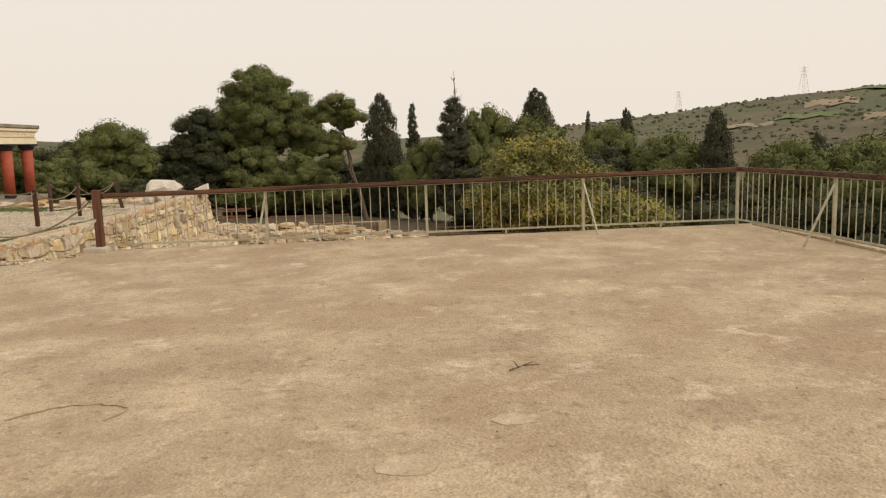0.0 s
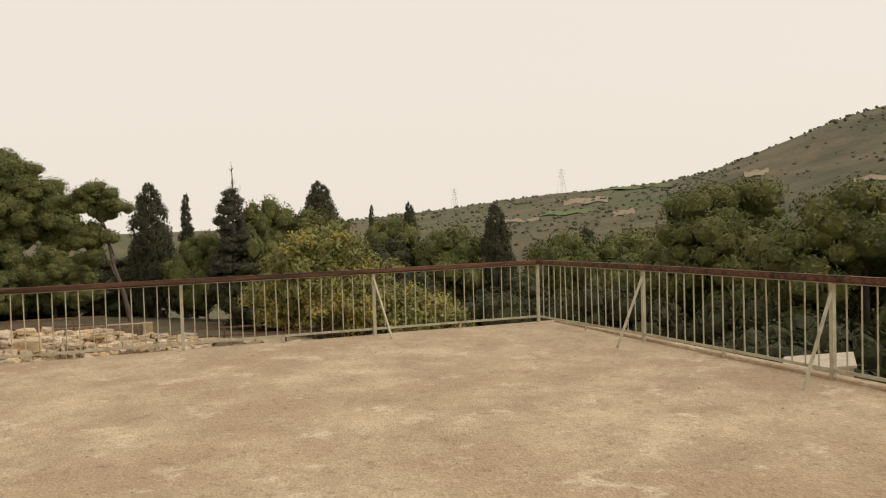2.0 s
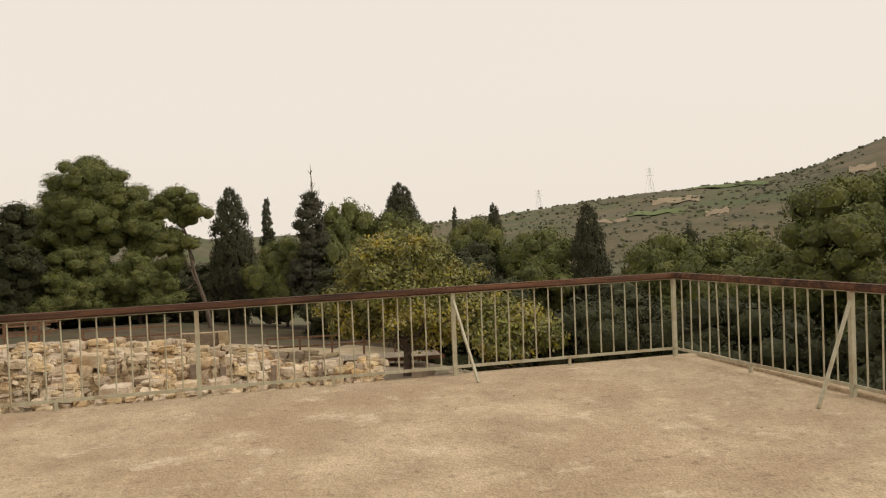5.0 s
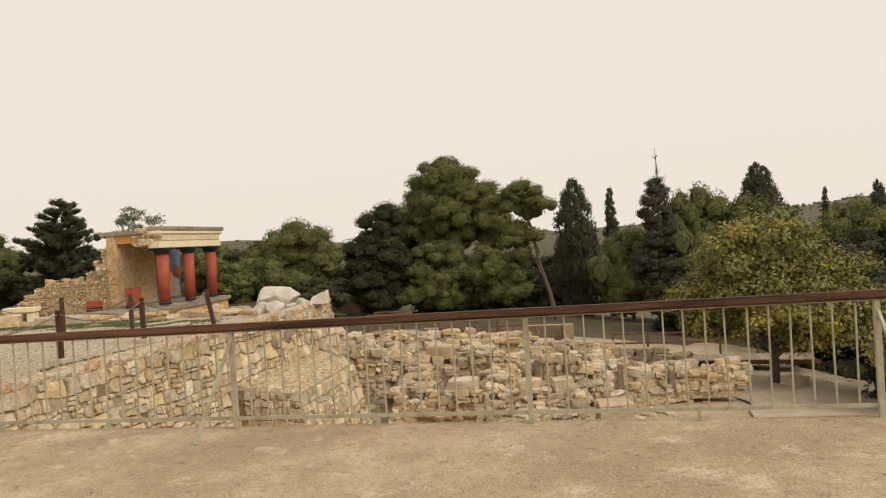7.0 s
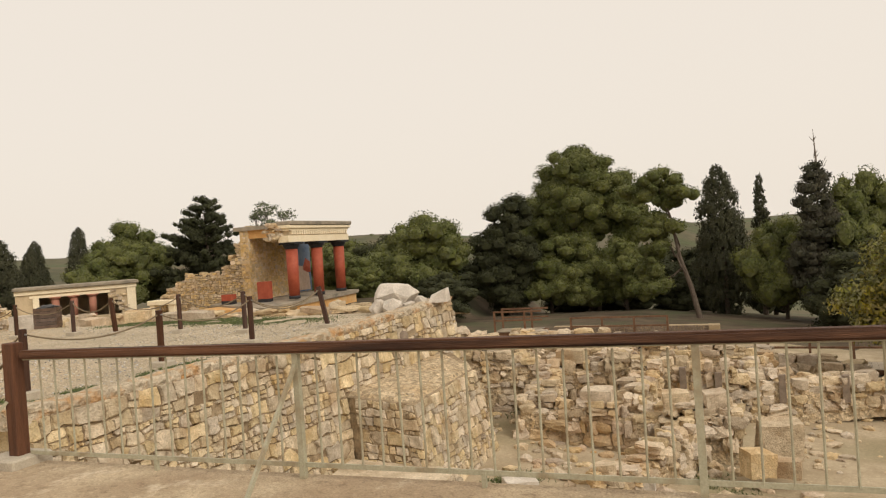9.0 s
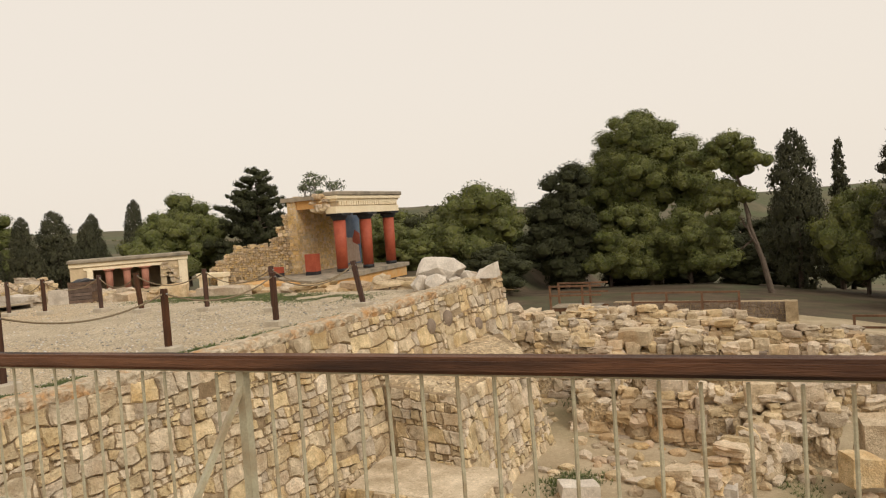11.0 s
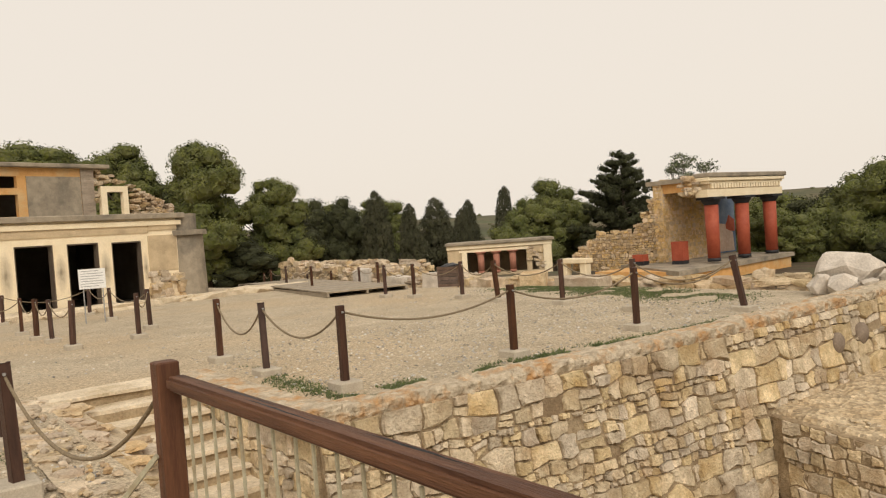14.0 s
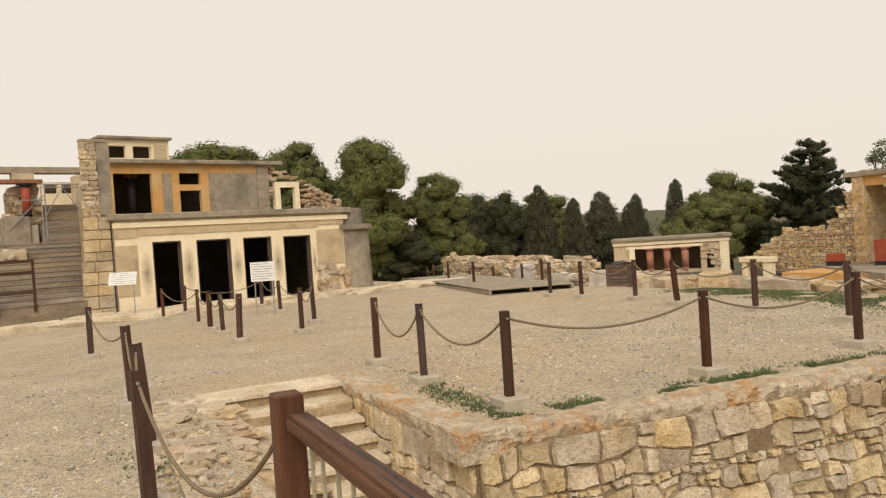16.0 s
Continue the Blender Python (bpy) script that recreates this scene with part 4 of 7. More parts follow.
brown = make_tree("conifer_tree", "half-dead conifer with dull brown-green foliage and bare top", [(0, 0, 9.0, 0.55, 1.3), (-0.3, 0, 7.4, 1.0, 1.5), (0.3, 0, 5.8, 1.25, 1.6), (-0.4, 0, 3.8, 1.5, 1.8), (0, 0, 2.0, 1.6, 1.4)], (0, 0, 0.2), "brownleaf", "bark", 23, core=1, per_area=480, clump=0.5, leaf=0.085, upright=0.4)
put(brown, at(11.0, 47.2, -4.9))
bm = bmesh.new()
rng = random.Random(5)
tube(bm, [(0, 0, 8), (0.08, 0, 10.2), (0, 0, 12.0)], [0.09, 0.05, 0.012], 6)
for i in range(14):
    z = rng.uniform(8.6, 11.4)
    a = rng.uniform(0, 6.28)
    k = rng.uniform(0.3, 0.8) * (12.4 - z) / 3
    tube(bm, [(0, 0, z), (math.cos(a) * k * 0.6, math.sin(a) * k * 0.6, z + k * 0.5), (math.cos(a) * k, math.sin(a) * k, z + k * 1.2)], [0.03, 0.02, 0.008], 5)
part("dead_leader", bm, M["palebark"], brown, "bare dead leader with twigs")

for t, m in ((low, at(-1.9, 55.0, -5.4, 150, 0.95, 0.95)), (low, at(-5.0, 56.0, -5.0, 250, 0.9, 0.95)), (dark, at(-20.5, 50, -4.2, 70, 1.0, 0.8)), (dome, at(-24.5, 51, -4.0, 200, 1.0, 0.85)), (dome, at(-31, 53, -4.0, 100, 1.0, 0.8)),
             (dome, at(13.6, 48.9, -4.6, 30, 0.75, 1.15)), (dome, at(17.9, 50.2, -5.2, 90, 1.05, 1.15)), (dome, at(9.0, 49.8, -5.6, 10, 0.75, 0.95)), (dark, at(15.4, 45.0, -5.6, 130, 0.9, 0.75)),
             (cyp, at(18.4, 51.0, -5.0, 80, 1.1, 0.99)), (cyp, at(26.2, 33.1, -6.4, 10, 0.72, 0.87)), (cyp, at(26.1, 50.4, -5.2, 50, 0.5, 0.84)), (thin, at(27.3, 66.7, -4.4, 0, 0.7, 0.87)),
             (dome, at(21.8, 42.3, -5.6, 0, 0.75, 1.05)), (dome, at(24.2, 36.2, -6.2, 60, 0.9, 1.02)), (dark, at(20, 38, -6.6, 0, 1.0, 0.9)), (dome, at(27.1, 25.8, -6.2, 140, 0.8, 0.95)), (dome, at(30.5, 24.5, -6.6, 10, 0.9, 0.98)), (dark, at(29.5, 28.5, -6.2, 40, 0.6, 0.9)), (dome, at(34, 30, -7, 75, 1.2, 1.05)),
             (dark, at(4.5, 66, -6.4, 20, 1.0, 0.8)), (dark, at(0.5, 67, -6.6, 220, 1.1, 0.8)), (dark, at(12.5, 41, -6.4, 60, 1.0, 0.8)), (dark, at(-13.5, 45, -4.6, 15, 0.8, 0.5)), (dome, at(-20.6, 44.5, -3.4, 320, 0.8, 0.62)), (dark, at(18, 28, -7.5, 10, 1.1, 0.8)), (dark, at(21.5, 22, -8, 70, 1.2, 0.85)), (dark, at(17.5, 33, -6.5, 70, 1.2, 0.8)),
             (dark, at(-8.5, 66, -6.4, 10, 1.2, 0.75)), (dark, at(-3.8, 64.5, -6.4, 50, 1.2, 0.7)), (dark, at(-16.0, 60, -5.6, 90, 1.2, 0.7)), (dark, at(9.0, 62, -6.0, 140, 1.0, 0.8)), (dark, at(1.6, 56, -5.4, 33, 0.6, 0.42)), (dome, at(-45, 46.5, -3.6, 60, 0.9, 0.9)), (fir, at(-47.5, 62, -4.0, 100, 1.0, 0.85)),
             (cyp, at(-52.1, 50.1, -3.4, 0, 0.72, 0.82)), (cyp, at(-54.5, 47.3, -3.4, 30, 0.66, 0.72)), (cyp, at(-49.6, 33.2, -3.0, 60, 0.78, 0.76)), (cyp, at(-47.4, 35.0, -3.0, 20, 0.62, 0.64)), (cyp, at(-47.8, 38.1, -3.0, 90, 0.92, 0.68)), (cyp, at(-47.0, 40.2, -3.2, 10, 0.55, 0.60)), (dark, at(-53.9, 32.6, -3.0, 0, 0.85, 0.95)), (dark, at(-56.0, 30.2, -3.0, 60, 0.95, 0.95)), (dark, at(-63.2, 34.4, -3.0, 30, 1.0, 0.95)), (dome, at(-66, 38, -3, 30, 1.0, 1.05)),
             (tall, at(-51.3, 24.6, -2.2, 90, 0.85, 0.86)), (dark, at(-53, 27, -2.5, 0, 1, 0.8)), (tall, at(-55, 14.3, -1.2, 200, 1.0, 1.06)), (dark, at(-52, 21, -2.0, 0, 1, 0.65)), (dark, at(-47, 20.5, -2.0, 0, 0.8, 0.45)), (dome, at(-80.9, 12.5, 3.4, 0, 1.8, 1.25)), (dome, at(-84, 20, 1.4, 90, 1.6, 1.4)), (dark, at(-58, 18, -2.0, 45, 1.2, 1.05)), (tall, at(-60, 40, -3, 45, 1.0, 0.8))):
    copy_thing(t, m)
pine_r = make_tree("pine_tree", "broad green pine rising below the terrace", [(0, 0, 9.6, 2.6, 1.5), (-1.7, -1.0, 8.2, 2.4, 1.4), (1.9, 0.6, 8.4, 2.5, 1.5), (-2.6, 1.0, 6.6, 2.5, 1.5), (2.8, -0.8, 6.2, 2.7, 1.5), (0, -1.8, 6.4, 2.8, 1.5), (0, 0.5, 3.8, 3.6, 1.8), (-2.4, -1.4, 3.4, 2.8, 1.6)], (0.3, 0.2, 0.34), "pine", "bark", 18, leaf=0.075, per_area=560, clump=0.8, core=2)
put(pine_r, at(28.5, 14.8, -7.7))
for m in (at(27.2, 6.6, -8.3, 130), at(30.5, -1.5, -8.0, 220, 1.05), at(33.5, 17.5, -9.4, 100, 1.0, 0.95)):
    copy_thing(pine_r, m)
# pines in deep shade below the terrace, the shade put into needle colour
shaded_r = make_tree("pine_tree", "pine crowding below the terrace, deep shade put into its needle colour", [(0, 0, 6.6, 2.8, 1.5), (-2.2, 0.6, 5.2, 2.4, 1.4), (2.2, -0.6, 5.0, 2.5, 1.5), (0, -1.2, 3.2, 3.4, 1.7), (0.5, 1.6, 3.4, 2.8, 1.6)], (0.2, 0.1, 0.3), "dark_and_shaded_pine", "bark", 35, leaf=0.09, per_area=300, clump=0.85, core=2)
put(shaded_r, at(22.2, 13.4, -9.2, 60))
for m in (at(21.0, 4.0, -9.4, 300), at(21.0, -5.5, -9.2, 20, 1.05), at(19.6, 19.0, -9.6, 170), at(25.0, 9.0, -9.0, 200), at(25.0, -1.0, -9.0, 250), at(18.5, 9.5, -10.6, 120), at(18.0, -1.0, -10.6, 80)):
    copy_thing(shaded_r, m)
# the yellowing tree beside the path
put(make_tree("deciduous_tree", "broadleaf tree with green leaves turning yellow", [(0.2, 0, 5.3, 1.9, 1.2), (-1.3, -0.4, 4.4, 1.7, 1.4), (1.5, 0.2, 4.4, 1.8, 1.4), (0.2, -0.8, 3.3, 2.4, 1.5), (-1.2, 0.3, 2.8, 1.7, 1.2), (1.7, -0.3, 2.6, 2.0, 1.3), (3.3, -0.8, 2.6, 1.8, 1.2), (4.8, -1.1, 1.9, 1.4, 0.9), (-2.4, 0, 3.4, 1.2, 1.0)], (0.2, 0, 0.26), "yellowleaf", "bark", 31, core=0, leaf=0.085, per_area=480, clump=0.6, limbs=14), at(12.4, 22.4, -4.7))
put(make_tree("shrub", "low shrub with yellow-green leaves", [(0, 0, 1.4, 1.2, 0.9), (0.8, 0.2, 1.0, 1.0, 0.7), (-0.8, 0, 0.9, 1.0, 0.7)], (0, 0, 0.08), "yellowleaf", "bark", 32, core=0, leaf=0.10, per_area=380, clump=0.5), at(16.2, 18.6, -3.7, 0, 1.1))
put(make_tree("olive_tree", "thin grey-green tree behind the portico roof", [(0, 0, 8.0, 0.9, 0.6), (-0.8, 0, 7.5, 0.7, 0.4), (1.3, 0.5, 7.5, 0.7, 0.35), (0.3, 0, 6.6, 1.3, 0.8)], (0.1, 0, 0.12), "olive", "palebark", 33, core=0, leaf=0.09, per_area=150, clump=0.32), at(-24.6, 40.5, -3.2))

# scrub and olive trees dotted over the hillsides
def scrub():
    g = random.Random(9)
    verts, faces = [], []
    bm = bmesh.new()
    bmesh.ops.create_icosphere(bm, subdivisions=1, radius=1.0)
    bv = [v.co.copy() for v in bm.verts]
    bf = [tuple(v.index for v in f.verts) for f in bm.faces]
    bm.free()
    for i in range(6000):
        az = g.uniform(5, 75) if i % 10 < 7 else g.uniform(-180, 180)
        r = 115 * (640 / 115) ** (g.random() ** 0.6)
        x, y = r * math.sin(radians(az)), r * math.cos(radians(az))
        if noise.noise(Vector((x / 70, y / 70, 5))) < -0.05 and g.random() < 0.75:
            continue
        z = ground_z(x, y)
        s = g.uniform(0.45, 1.15) * (0.7 + r / 900)
        k = len(verts)
        for v in bv:
            q = 1 + g.uniform(-0.3, 0.3)
            verts.append((x + v.x * s * q, y + v.y * s * q, z + s * 0.4 + v.z * s * 0.75 * q))
        faces += [tuple(a + k for a in f) for f in bf]
    me = bpy.data.meshes.new("hillside_scrub")
    me.from_pydata(verts, [], faces)
    me.materials.append(M["olive_far"])
    tagged(new("hillside_scrub", me), "scattered olive trees and scrub on the hillsides", "scrub", kind="stuff")


M["olive_far"] = surface("far_scrub", (0.105, 0.108, 0.064), (0.155, 0.15, 0.095), 0.05, 0.9, 0.0, 0.5, vary=0.25)
scrub()


def pylon(x, y, h, s):
    z = ground_z(x, y) - 1
    t = thing("power_pylon", "far lattice power pylon on the ridge", "pylon", pose(x, y, z))
    bm = bmesh.new()
    for a, b in ((-1, -1), (1, -1), (1, 1), (-1, 1)):
        rod(bm, (a * s, b * s, 0), (a * s * 0.12, b * s * 0.12, h), 0.07, 4)
    for i in range(6):
        k0, k1 = 1 - 0.88 * i / 6, 1 - 0.88 * (i + 1) / 6
        rod(bm, (-s * k0, -s * k0, h * i / 6), (s * k1, -s * k1, h * (i + 1) / 6), 0.05, 4)
        rod(bm, (s * k0, -s * k0, h * i / 6), (-s * k1, -s * k1, h * (i + 1) / 6), 0.05, 4)
    part("lattice", bm, M["steel"], t)
    bm = bmesh.new()
    for q in (0.72, 0.84, 0.95):
        rod(bm, (-s * 1.3, 0, h * q), (s * 1.3, 0, h * q), 0.07, 4)
    part("cross_arms", bm, M["steel"], t)


pylon(322, 530, 22, 3.0)
pylon(245, 575, 17, 2.4)


# bare and green fields on the far slopes
def far_field(az0, az1, e0, e1, material, label):
    """A field on the hillside between two bearings, from one height above the horizon to another."""
    def spot(az, e):
        r = 130.0
        while r < 640:
            x, y = r * math.sin(radians(az)), r * math.cos(radians(az)) - 8
            if math.degrees(math.atan2(ground_z(x, y) - 1.6, r)) > e:
                break
            r += 2.0
        return x, y
    bm = bmesh.new()
    n = 14
    rows = []
    for j in range(5):
        row = []
        for i in range(n + 1):
            az = az0 + (az1 - az0) * i / n
            bend = 0.12 * math.sin(i * 0.9 + e0 * 7)
            x, y = spot(az, e0 + (e1 - e0) * j / 4 + bend * 0.5 + (e1 - e0) * 0.4 * (i / n - 0.5))
            row.append(bm.verts.new((x, y, ground_z(x, y) + 0.5)))
        rows.append(row)
    for a, b in zip(rows, rows[1:]):
        for i in range(n):
            bm.faces.new((a[i], a[i + 1], b[i + 1], b[i]))
    solid("field", bm, material, label, "field", "structure")


M["bare_field"] = surface("bare_field", (0.235, 0.185, 0.12), (0.31, 0.245, 0.16), 0.08, 0.95, 0.1, 0.6)
M["green_field"] = surface("green_field", (0.095, 0.13, 0.045), (0.15, 0.18, 0.07), 0.08, 0.95, 0.1, 0.6)
far_field(31.2, 34.5, 1.55, 1.95, M["bare_field"], "pale bare field on the far hillside")
far_field(25.8, 29.5, 0.25, 0.5, M["bare_field"], "pale bare field on the far hillside")
far_field(29.5, 33.5, 0.75, 1.05, M["green_field"], "green field strip on the far hillside")
far_field(33.5, 39.0, 2.5, 2.75, M["green_field"], "green field strip on the far hillside")
far_field(51.0, 54.0, 2.3, 2.6, M["bare_field"], "pale bare field on the far hillside")
far_field(35.0, 36.6, 0.55, 0.95, M["bare_field"], "pale eroded bank on the far hillside")
far_field(44.0, 45.6, 3.0, 3.4, M["bare_field"], "pale eroded bank on the far hillside")


# ---- the court's retaining walls ----
def wall_top(s):
    return -0.10 + 0.28 * s * s


def coping(parent, line, out, width, lump=1.0):
    """A lumpy mortar-bedded coping along the line of the wall's outer top edge."""
    prof = [(0.0, -0.155), (0.012, -0.11), (0.02, -0.06), (0.012, -0.02), (-0.03, 0.0), (-0.12, 0.01), (-0.22, 0.0), (-0.36, 0.005), (-width, -0.03), (-width - 0.02, -0.12)]
    bm = bmesh.new()
    rows = []
    for p in line:
        row = []
        for o, z in prof:
            q = p + out * o + Vector((0, 0, z))
            k = 0.04 * noise.noise(q * 1.7) + 0.05 * noise.noise(q * 5.1) + 0.055 * noise.noise(q * 12.0)
            k *= lump
            row.append(bm.verts.new(q + out * k + Vector((0, 0, k * 0.7))))
        rows.append(row)
    for a, b in zip(rows, rows[1:]):
        for i in range(len(prof) - 1):
            bm.faces.new((a[i], b[i], b[i + 1], a[i + 1]))
    bm.faces.new(rows[0])
    bm.faces.new(rows[-1][::-1])
    bmesh.ops.recalc_face_normals(bm, faces=bm.faces)
    part("coping", bm, M["coping"], parent, "weathered coping with orange lichen")


def retaining_walls():
    w = tagged(new("wall_east"), "pale limestone rubble retaining wall of the court", "wall", kind="structure")
    cut = [0, 0.5, 0.75, 1.0]
    out = Vector((0.9947, -0.1027, 0))
    for i, (a, b) in enumerate(zip(cut, cut[1:])):
        A, B = WALL_A.lerp(WALL_B, a), WALL_A.lerp(WALL_B, b)
        ta, tb = wall_top(a) - 0.14, wall_top(b) - 0.14
        bl, br = A + out * 0.58 + Vector((0, 0, -3.35)), B + out * 0.58 + Vector((0, 0, -3.35))
        p = Patch(bl, br, (B.x, B.y, tb), (A.x, A.y, ta))
        back = Vector((-0.75, 0.08, 0))
        hull("core", [p(0, 0, 0.004), p(p.L, 0, 0.004), p(p.L, p.H, 0.004), p(0, p.H, 0.004), p(0, 0) + back * 2, p(p.L, 0) + back * 2, p(p.L, p.H) + back, p(0, p.H) + back], M["mortar"], parent=w)
        if i == 0:
            dress(p, w, M["stone"], 0.32, 0.17, 40, depth=(0.02, 0.075))
        else:
            dress(p, w, M["stone"], 0.40, 0.22, 40 + i, depth=(0.02, 0.08))
    # weathered continuous coping with rust-coloured lichen
    rng = random.Random(3)
    coping(w, [WALL_A.lerp(WALL_B, i / 480) + Vector((0, 0, wall_top(i / 480))) for i in range(481)], out, 0.55)
    hull("corner_block", [(x, y, z) for x in (-3.25, -2.66) for y in (2.02, 2.5) for z in (-0.32, -0.06)], M["coping"], "squared corner block with orange lichen", parent=w, rough=0.035, cuts=6, seed=8)
    w = tagged(new("wall_south"), "rubble wall beside the sunken stairs", "wall", kind="structure")
    p = Patch((-6.6, 2.1, -3.0), (-2.62, 1.98, -3.35), (-2.72, 2.18, -0.24), (-6.6, 2.12, -0.24))
    hull("core", [p(0, 0, -0.01), p(p.L, 0, -0.01), p(p.L, p.H, -0.01), p(0, p.H, -0.01), (-6.6, 2.7, -3), (-2.6, 2.7, -3.3), (-2.7, 2.75, -0.24), (-6.6, 2.75, -0.24)], M["mortar"], parent=w)
    dress(p, w, M["stone"], 0.38, 0.22, 50, depth=(0.015, 0.065))
    coping(w, [Vector((-6.62 + 3.9 * i / 160, 2.12, -0.10)) for i in range(161)], Vector((0, -1, 0)), 0.30, 0.55)
    # buttress with a sloping face
    b = thing("stone_buttress", "battered limestone buttress against the court wall", "buttress")
    tl, tm, tr, te = (-1.55, 8.85, -1.38), (-0.15, 8.6, -1.45), (-0.08, 12.05, -1.38), (-1.15, 13.5, -1.2)
    bl, bm_, br, be = (-1.2, 8.5, -3.4), (0.30, 8.4, -3.4), (0.36, 12.25, -3.4), (-0.75, 13.8, -3.4)
    hull("core", [tl, tm, tr, te, (-1.2, 8.52, -3.4), (0.28, 8.42, -3.4), (0.34, 12.25, -3.4), (-0.75, 13.8, -3.4), (-2, 9, -1.38), (-2, 9, -3.4), (-1.7, 13.6, -1.2), (-1.7, 14, -3.4)], M["mortar"], parent=b)
    dress(Patch(bl, bm_, tm, tl), b, M["stone"], 0.30, 0.19, 61)
    dress(Patch(bm_, br, tr, tm), b, M["stone"], 0.34, 0.24, 62)
    dress(Patch(br, be, te, tr), b, M["stone"], 0.34, 0.24, 63)
    top = bmesh.new()
    A4, B4, C4, D4 = Vector((-1.95, 8.95, -1.33)), Vector((-0.13, 8.6, -1.43)), Vector((-0.06, 12.07, -1.36)), Vector((-1.6, 13.6, -1.12))
    grid = [[top.verts.new((A4.lerp(B4, i / 14)).lerp(D4.lerp(C4, i / 14), j / 26)) for j in range(27)] for i in range(15)]
    for i, row in enumerate(grid):
        for j, v in enumerate(row):
            v.co.z += 0.03 + 0.05 * noise.noise(v.co * 2.2) + 0.035 * noise.noise(v.co * 6)
            if i in (0, 14) or j in (0, 26):
                v.co.z -= 0.16
    for i in range(14):
        for j in range(26):
            top.faces.new((grid[i][j], grid[i + 1][j], grid[i + 1][j + 1], grid[i][j + 1]))
    part("top", top, M["rubbletop"], b, "eroded sandy top")
    p = thing("stone_plinth", "low block of rubble at the foot of the buttress", "masonry")
    q = Patch((-1.5, 7.0, -3.4), (0.9, 6.9, -3.4), (0.75, 7.1, -2.65), (-1.5, 7.15, -2.6))
    hull("core", [q(0, 0, -0.01), q(q.L, 0, -0.01), q(q.L, q.H, -0.01), q(0, q.H, -0.01), (0.9, 8.5, -3.4), (0.7, 8.5, -2.6), (-1.6, 8.6, -3.4), (-1.6, 8.6, -2.55)], M["stair"], parent=p)
    dress(q, p, M["stone"], 0.34, 0.2, 64)
    dress(Patch((0.9, 6.9, -3.4), (1.0, 8.3, -3.4), (0.75, 8.4, -2.6), (0.75, 7.1, -2.65)), p, M["stone"], 0.34, 0.2, 65)


retaining_walls()


# ---- loose blocks ----
def block_variants(n, seed, jit=0.07, rough=0.10):
    """Weathered stone blocks of unit size: a cube cut up, its corners pulled in and its faces uneven."""
    rng = random.Random(seed)
    out = []
    for i in range(n):
        bm = bmesh.new()
        bmesh.ops.create_cube(bm, size=1.0)
        for v in bm.verts:
            v.co += Vector([rng.uniform(-jit, jit) * 1.6 for _ in range(3)])
        bmesh.ops.subdivide_edges(bm, edges=bm.edges, cuts=2, use_grid_fill=True)
        for v in bm.verts:
            c = v.co
            k = sum(abs(q) > 0.36 for q in c)
            v.co = c * (1 - (0.0, 0.0, 0.05, 0.16)[k] * rng.uniform(0.5, 1.3)) + noise.noise_vector(c * 2.3 + Vector((i * 9.1 + seed, 0, 0))) * rough
        bmesh.ops.triangulate(bm, faces=bm.faces)
        out.append(mesh_of(bm, "block", M["ashlar"]))
    return out


BLOCKS = block_variants(14, 77)
ROUGH = block_variants(10, 78, 0.12, 0.22)


def put_block(parent, c, size, rz, rng, name="block", meshes=None, tilt=0.05):
    ob = new(name, rng.choice(meshes or BLOCKS))
    ob.parent = parent
    ob.location = c
    ob.rotation_euler = (rng.uniform(-tilt, tilt), rng.uniform(-tilt, tilt), rz)
    ob.scale = size
    return ob


def block_wall(label, p0, p1, z0, top, thick, seed, course=(0.10, 0.26), length=(0.12, 0.48), rag=0.38, core=True, name="ruined_wall"):
    """A ruined wall of stacked stones from p0 to p1 with an uneven top; top is a height or a pair for its two ends."""
    rng = random.Random(seed)
    w = thing(name, label, "wall", group="ruined walls")
    p0, p1 = Vector((*p0, 0)), Vector((*p1, 0))
    d = p1 - p0
    L = d.length
    d.normalize()
    n = Vector((d.y, -d.x, 0))
    rz = math.atan2(d.y, d.x)
    ta, tb = top if isinstance(top, tuple) else (top, top)
    z = z0 - 0.05
    if core:
        hull("core", [p0 + n * s * (thick / 2 - 0.07) + Vector((0, 0, h)) for s in (1, -1) for h in (z0 - 0.3, ta - 0.22)] + [p1 + n * s * (thick / 2 - 0.07) + Vector((0, 0, h)) for s in (1, -1) for h in (z0 - 0.3, tb - 0.22)], M["rubbletop"], parent=w, rough=0.07, cuts=5, seed=seed)
    hi = max(ta, tb)
    while z < hi:
        h = rng.uniform(*course)
        for side in (1, -1):
            u = rng.uniform(-0.25, 0.0)
            while u < L:
                l = rng.uniform(*length)
                c = u + l / 2
                lim = ta + (tb - ta) * c / L + rag * noise.noise(Vector((c * 0.9, seed * 3.7, side)))
                if z + h * 0.6 < lim and rng.random() > 0.07 and (side == 1 or z > lim - 0.5):
                    dp = min(thick * 0.62, rng.uniform(0.26, 0.44))
                    pos = p0 + d * c + n * side * (thick / 2 - dp / 2 + rng.uniform(-0.1, 0.08)) + Vector((0, 0, z + h / 2))
                    put_block(w, pos, (l * 1.06 * rng.uniform(0.85, 1.05), dp * rng.uniform(0.85, 1.15), h * rng.uniform(0.8, 1.45)), rz + rng.uniform(-0.3, 0.3), rng, "stone", BLOCKS if rng.random() > 0.65 else ROUGH, tilt=0.16)
                u += l
        z += h
    return w


RW = "tumbled limestone wall of the excavated rooms"
block_wall(RW, (0.7, 13.5), (5.7, 13.3), -3.4, (-2.45, -2.5), 0.9, 1)
block_wall(RW, (-1.0, 17.2), (5.7, 17.3), -3.4, (-1.95, -2.2), 0.9, 2)
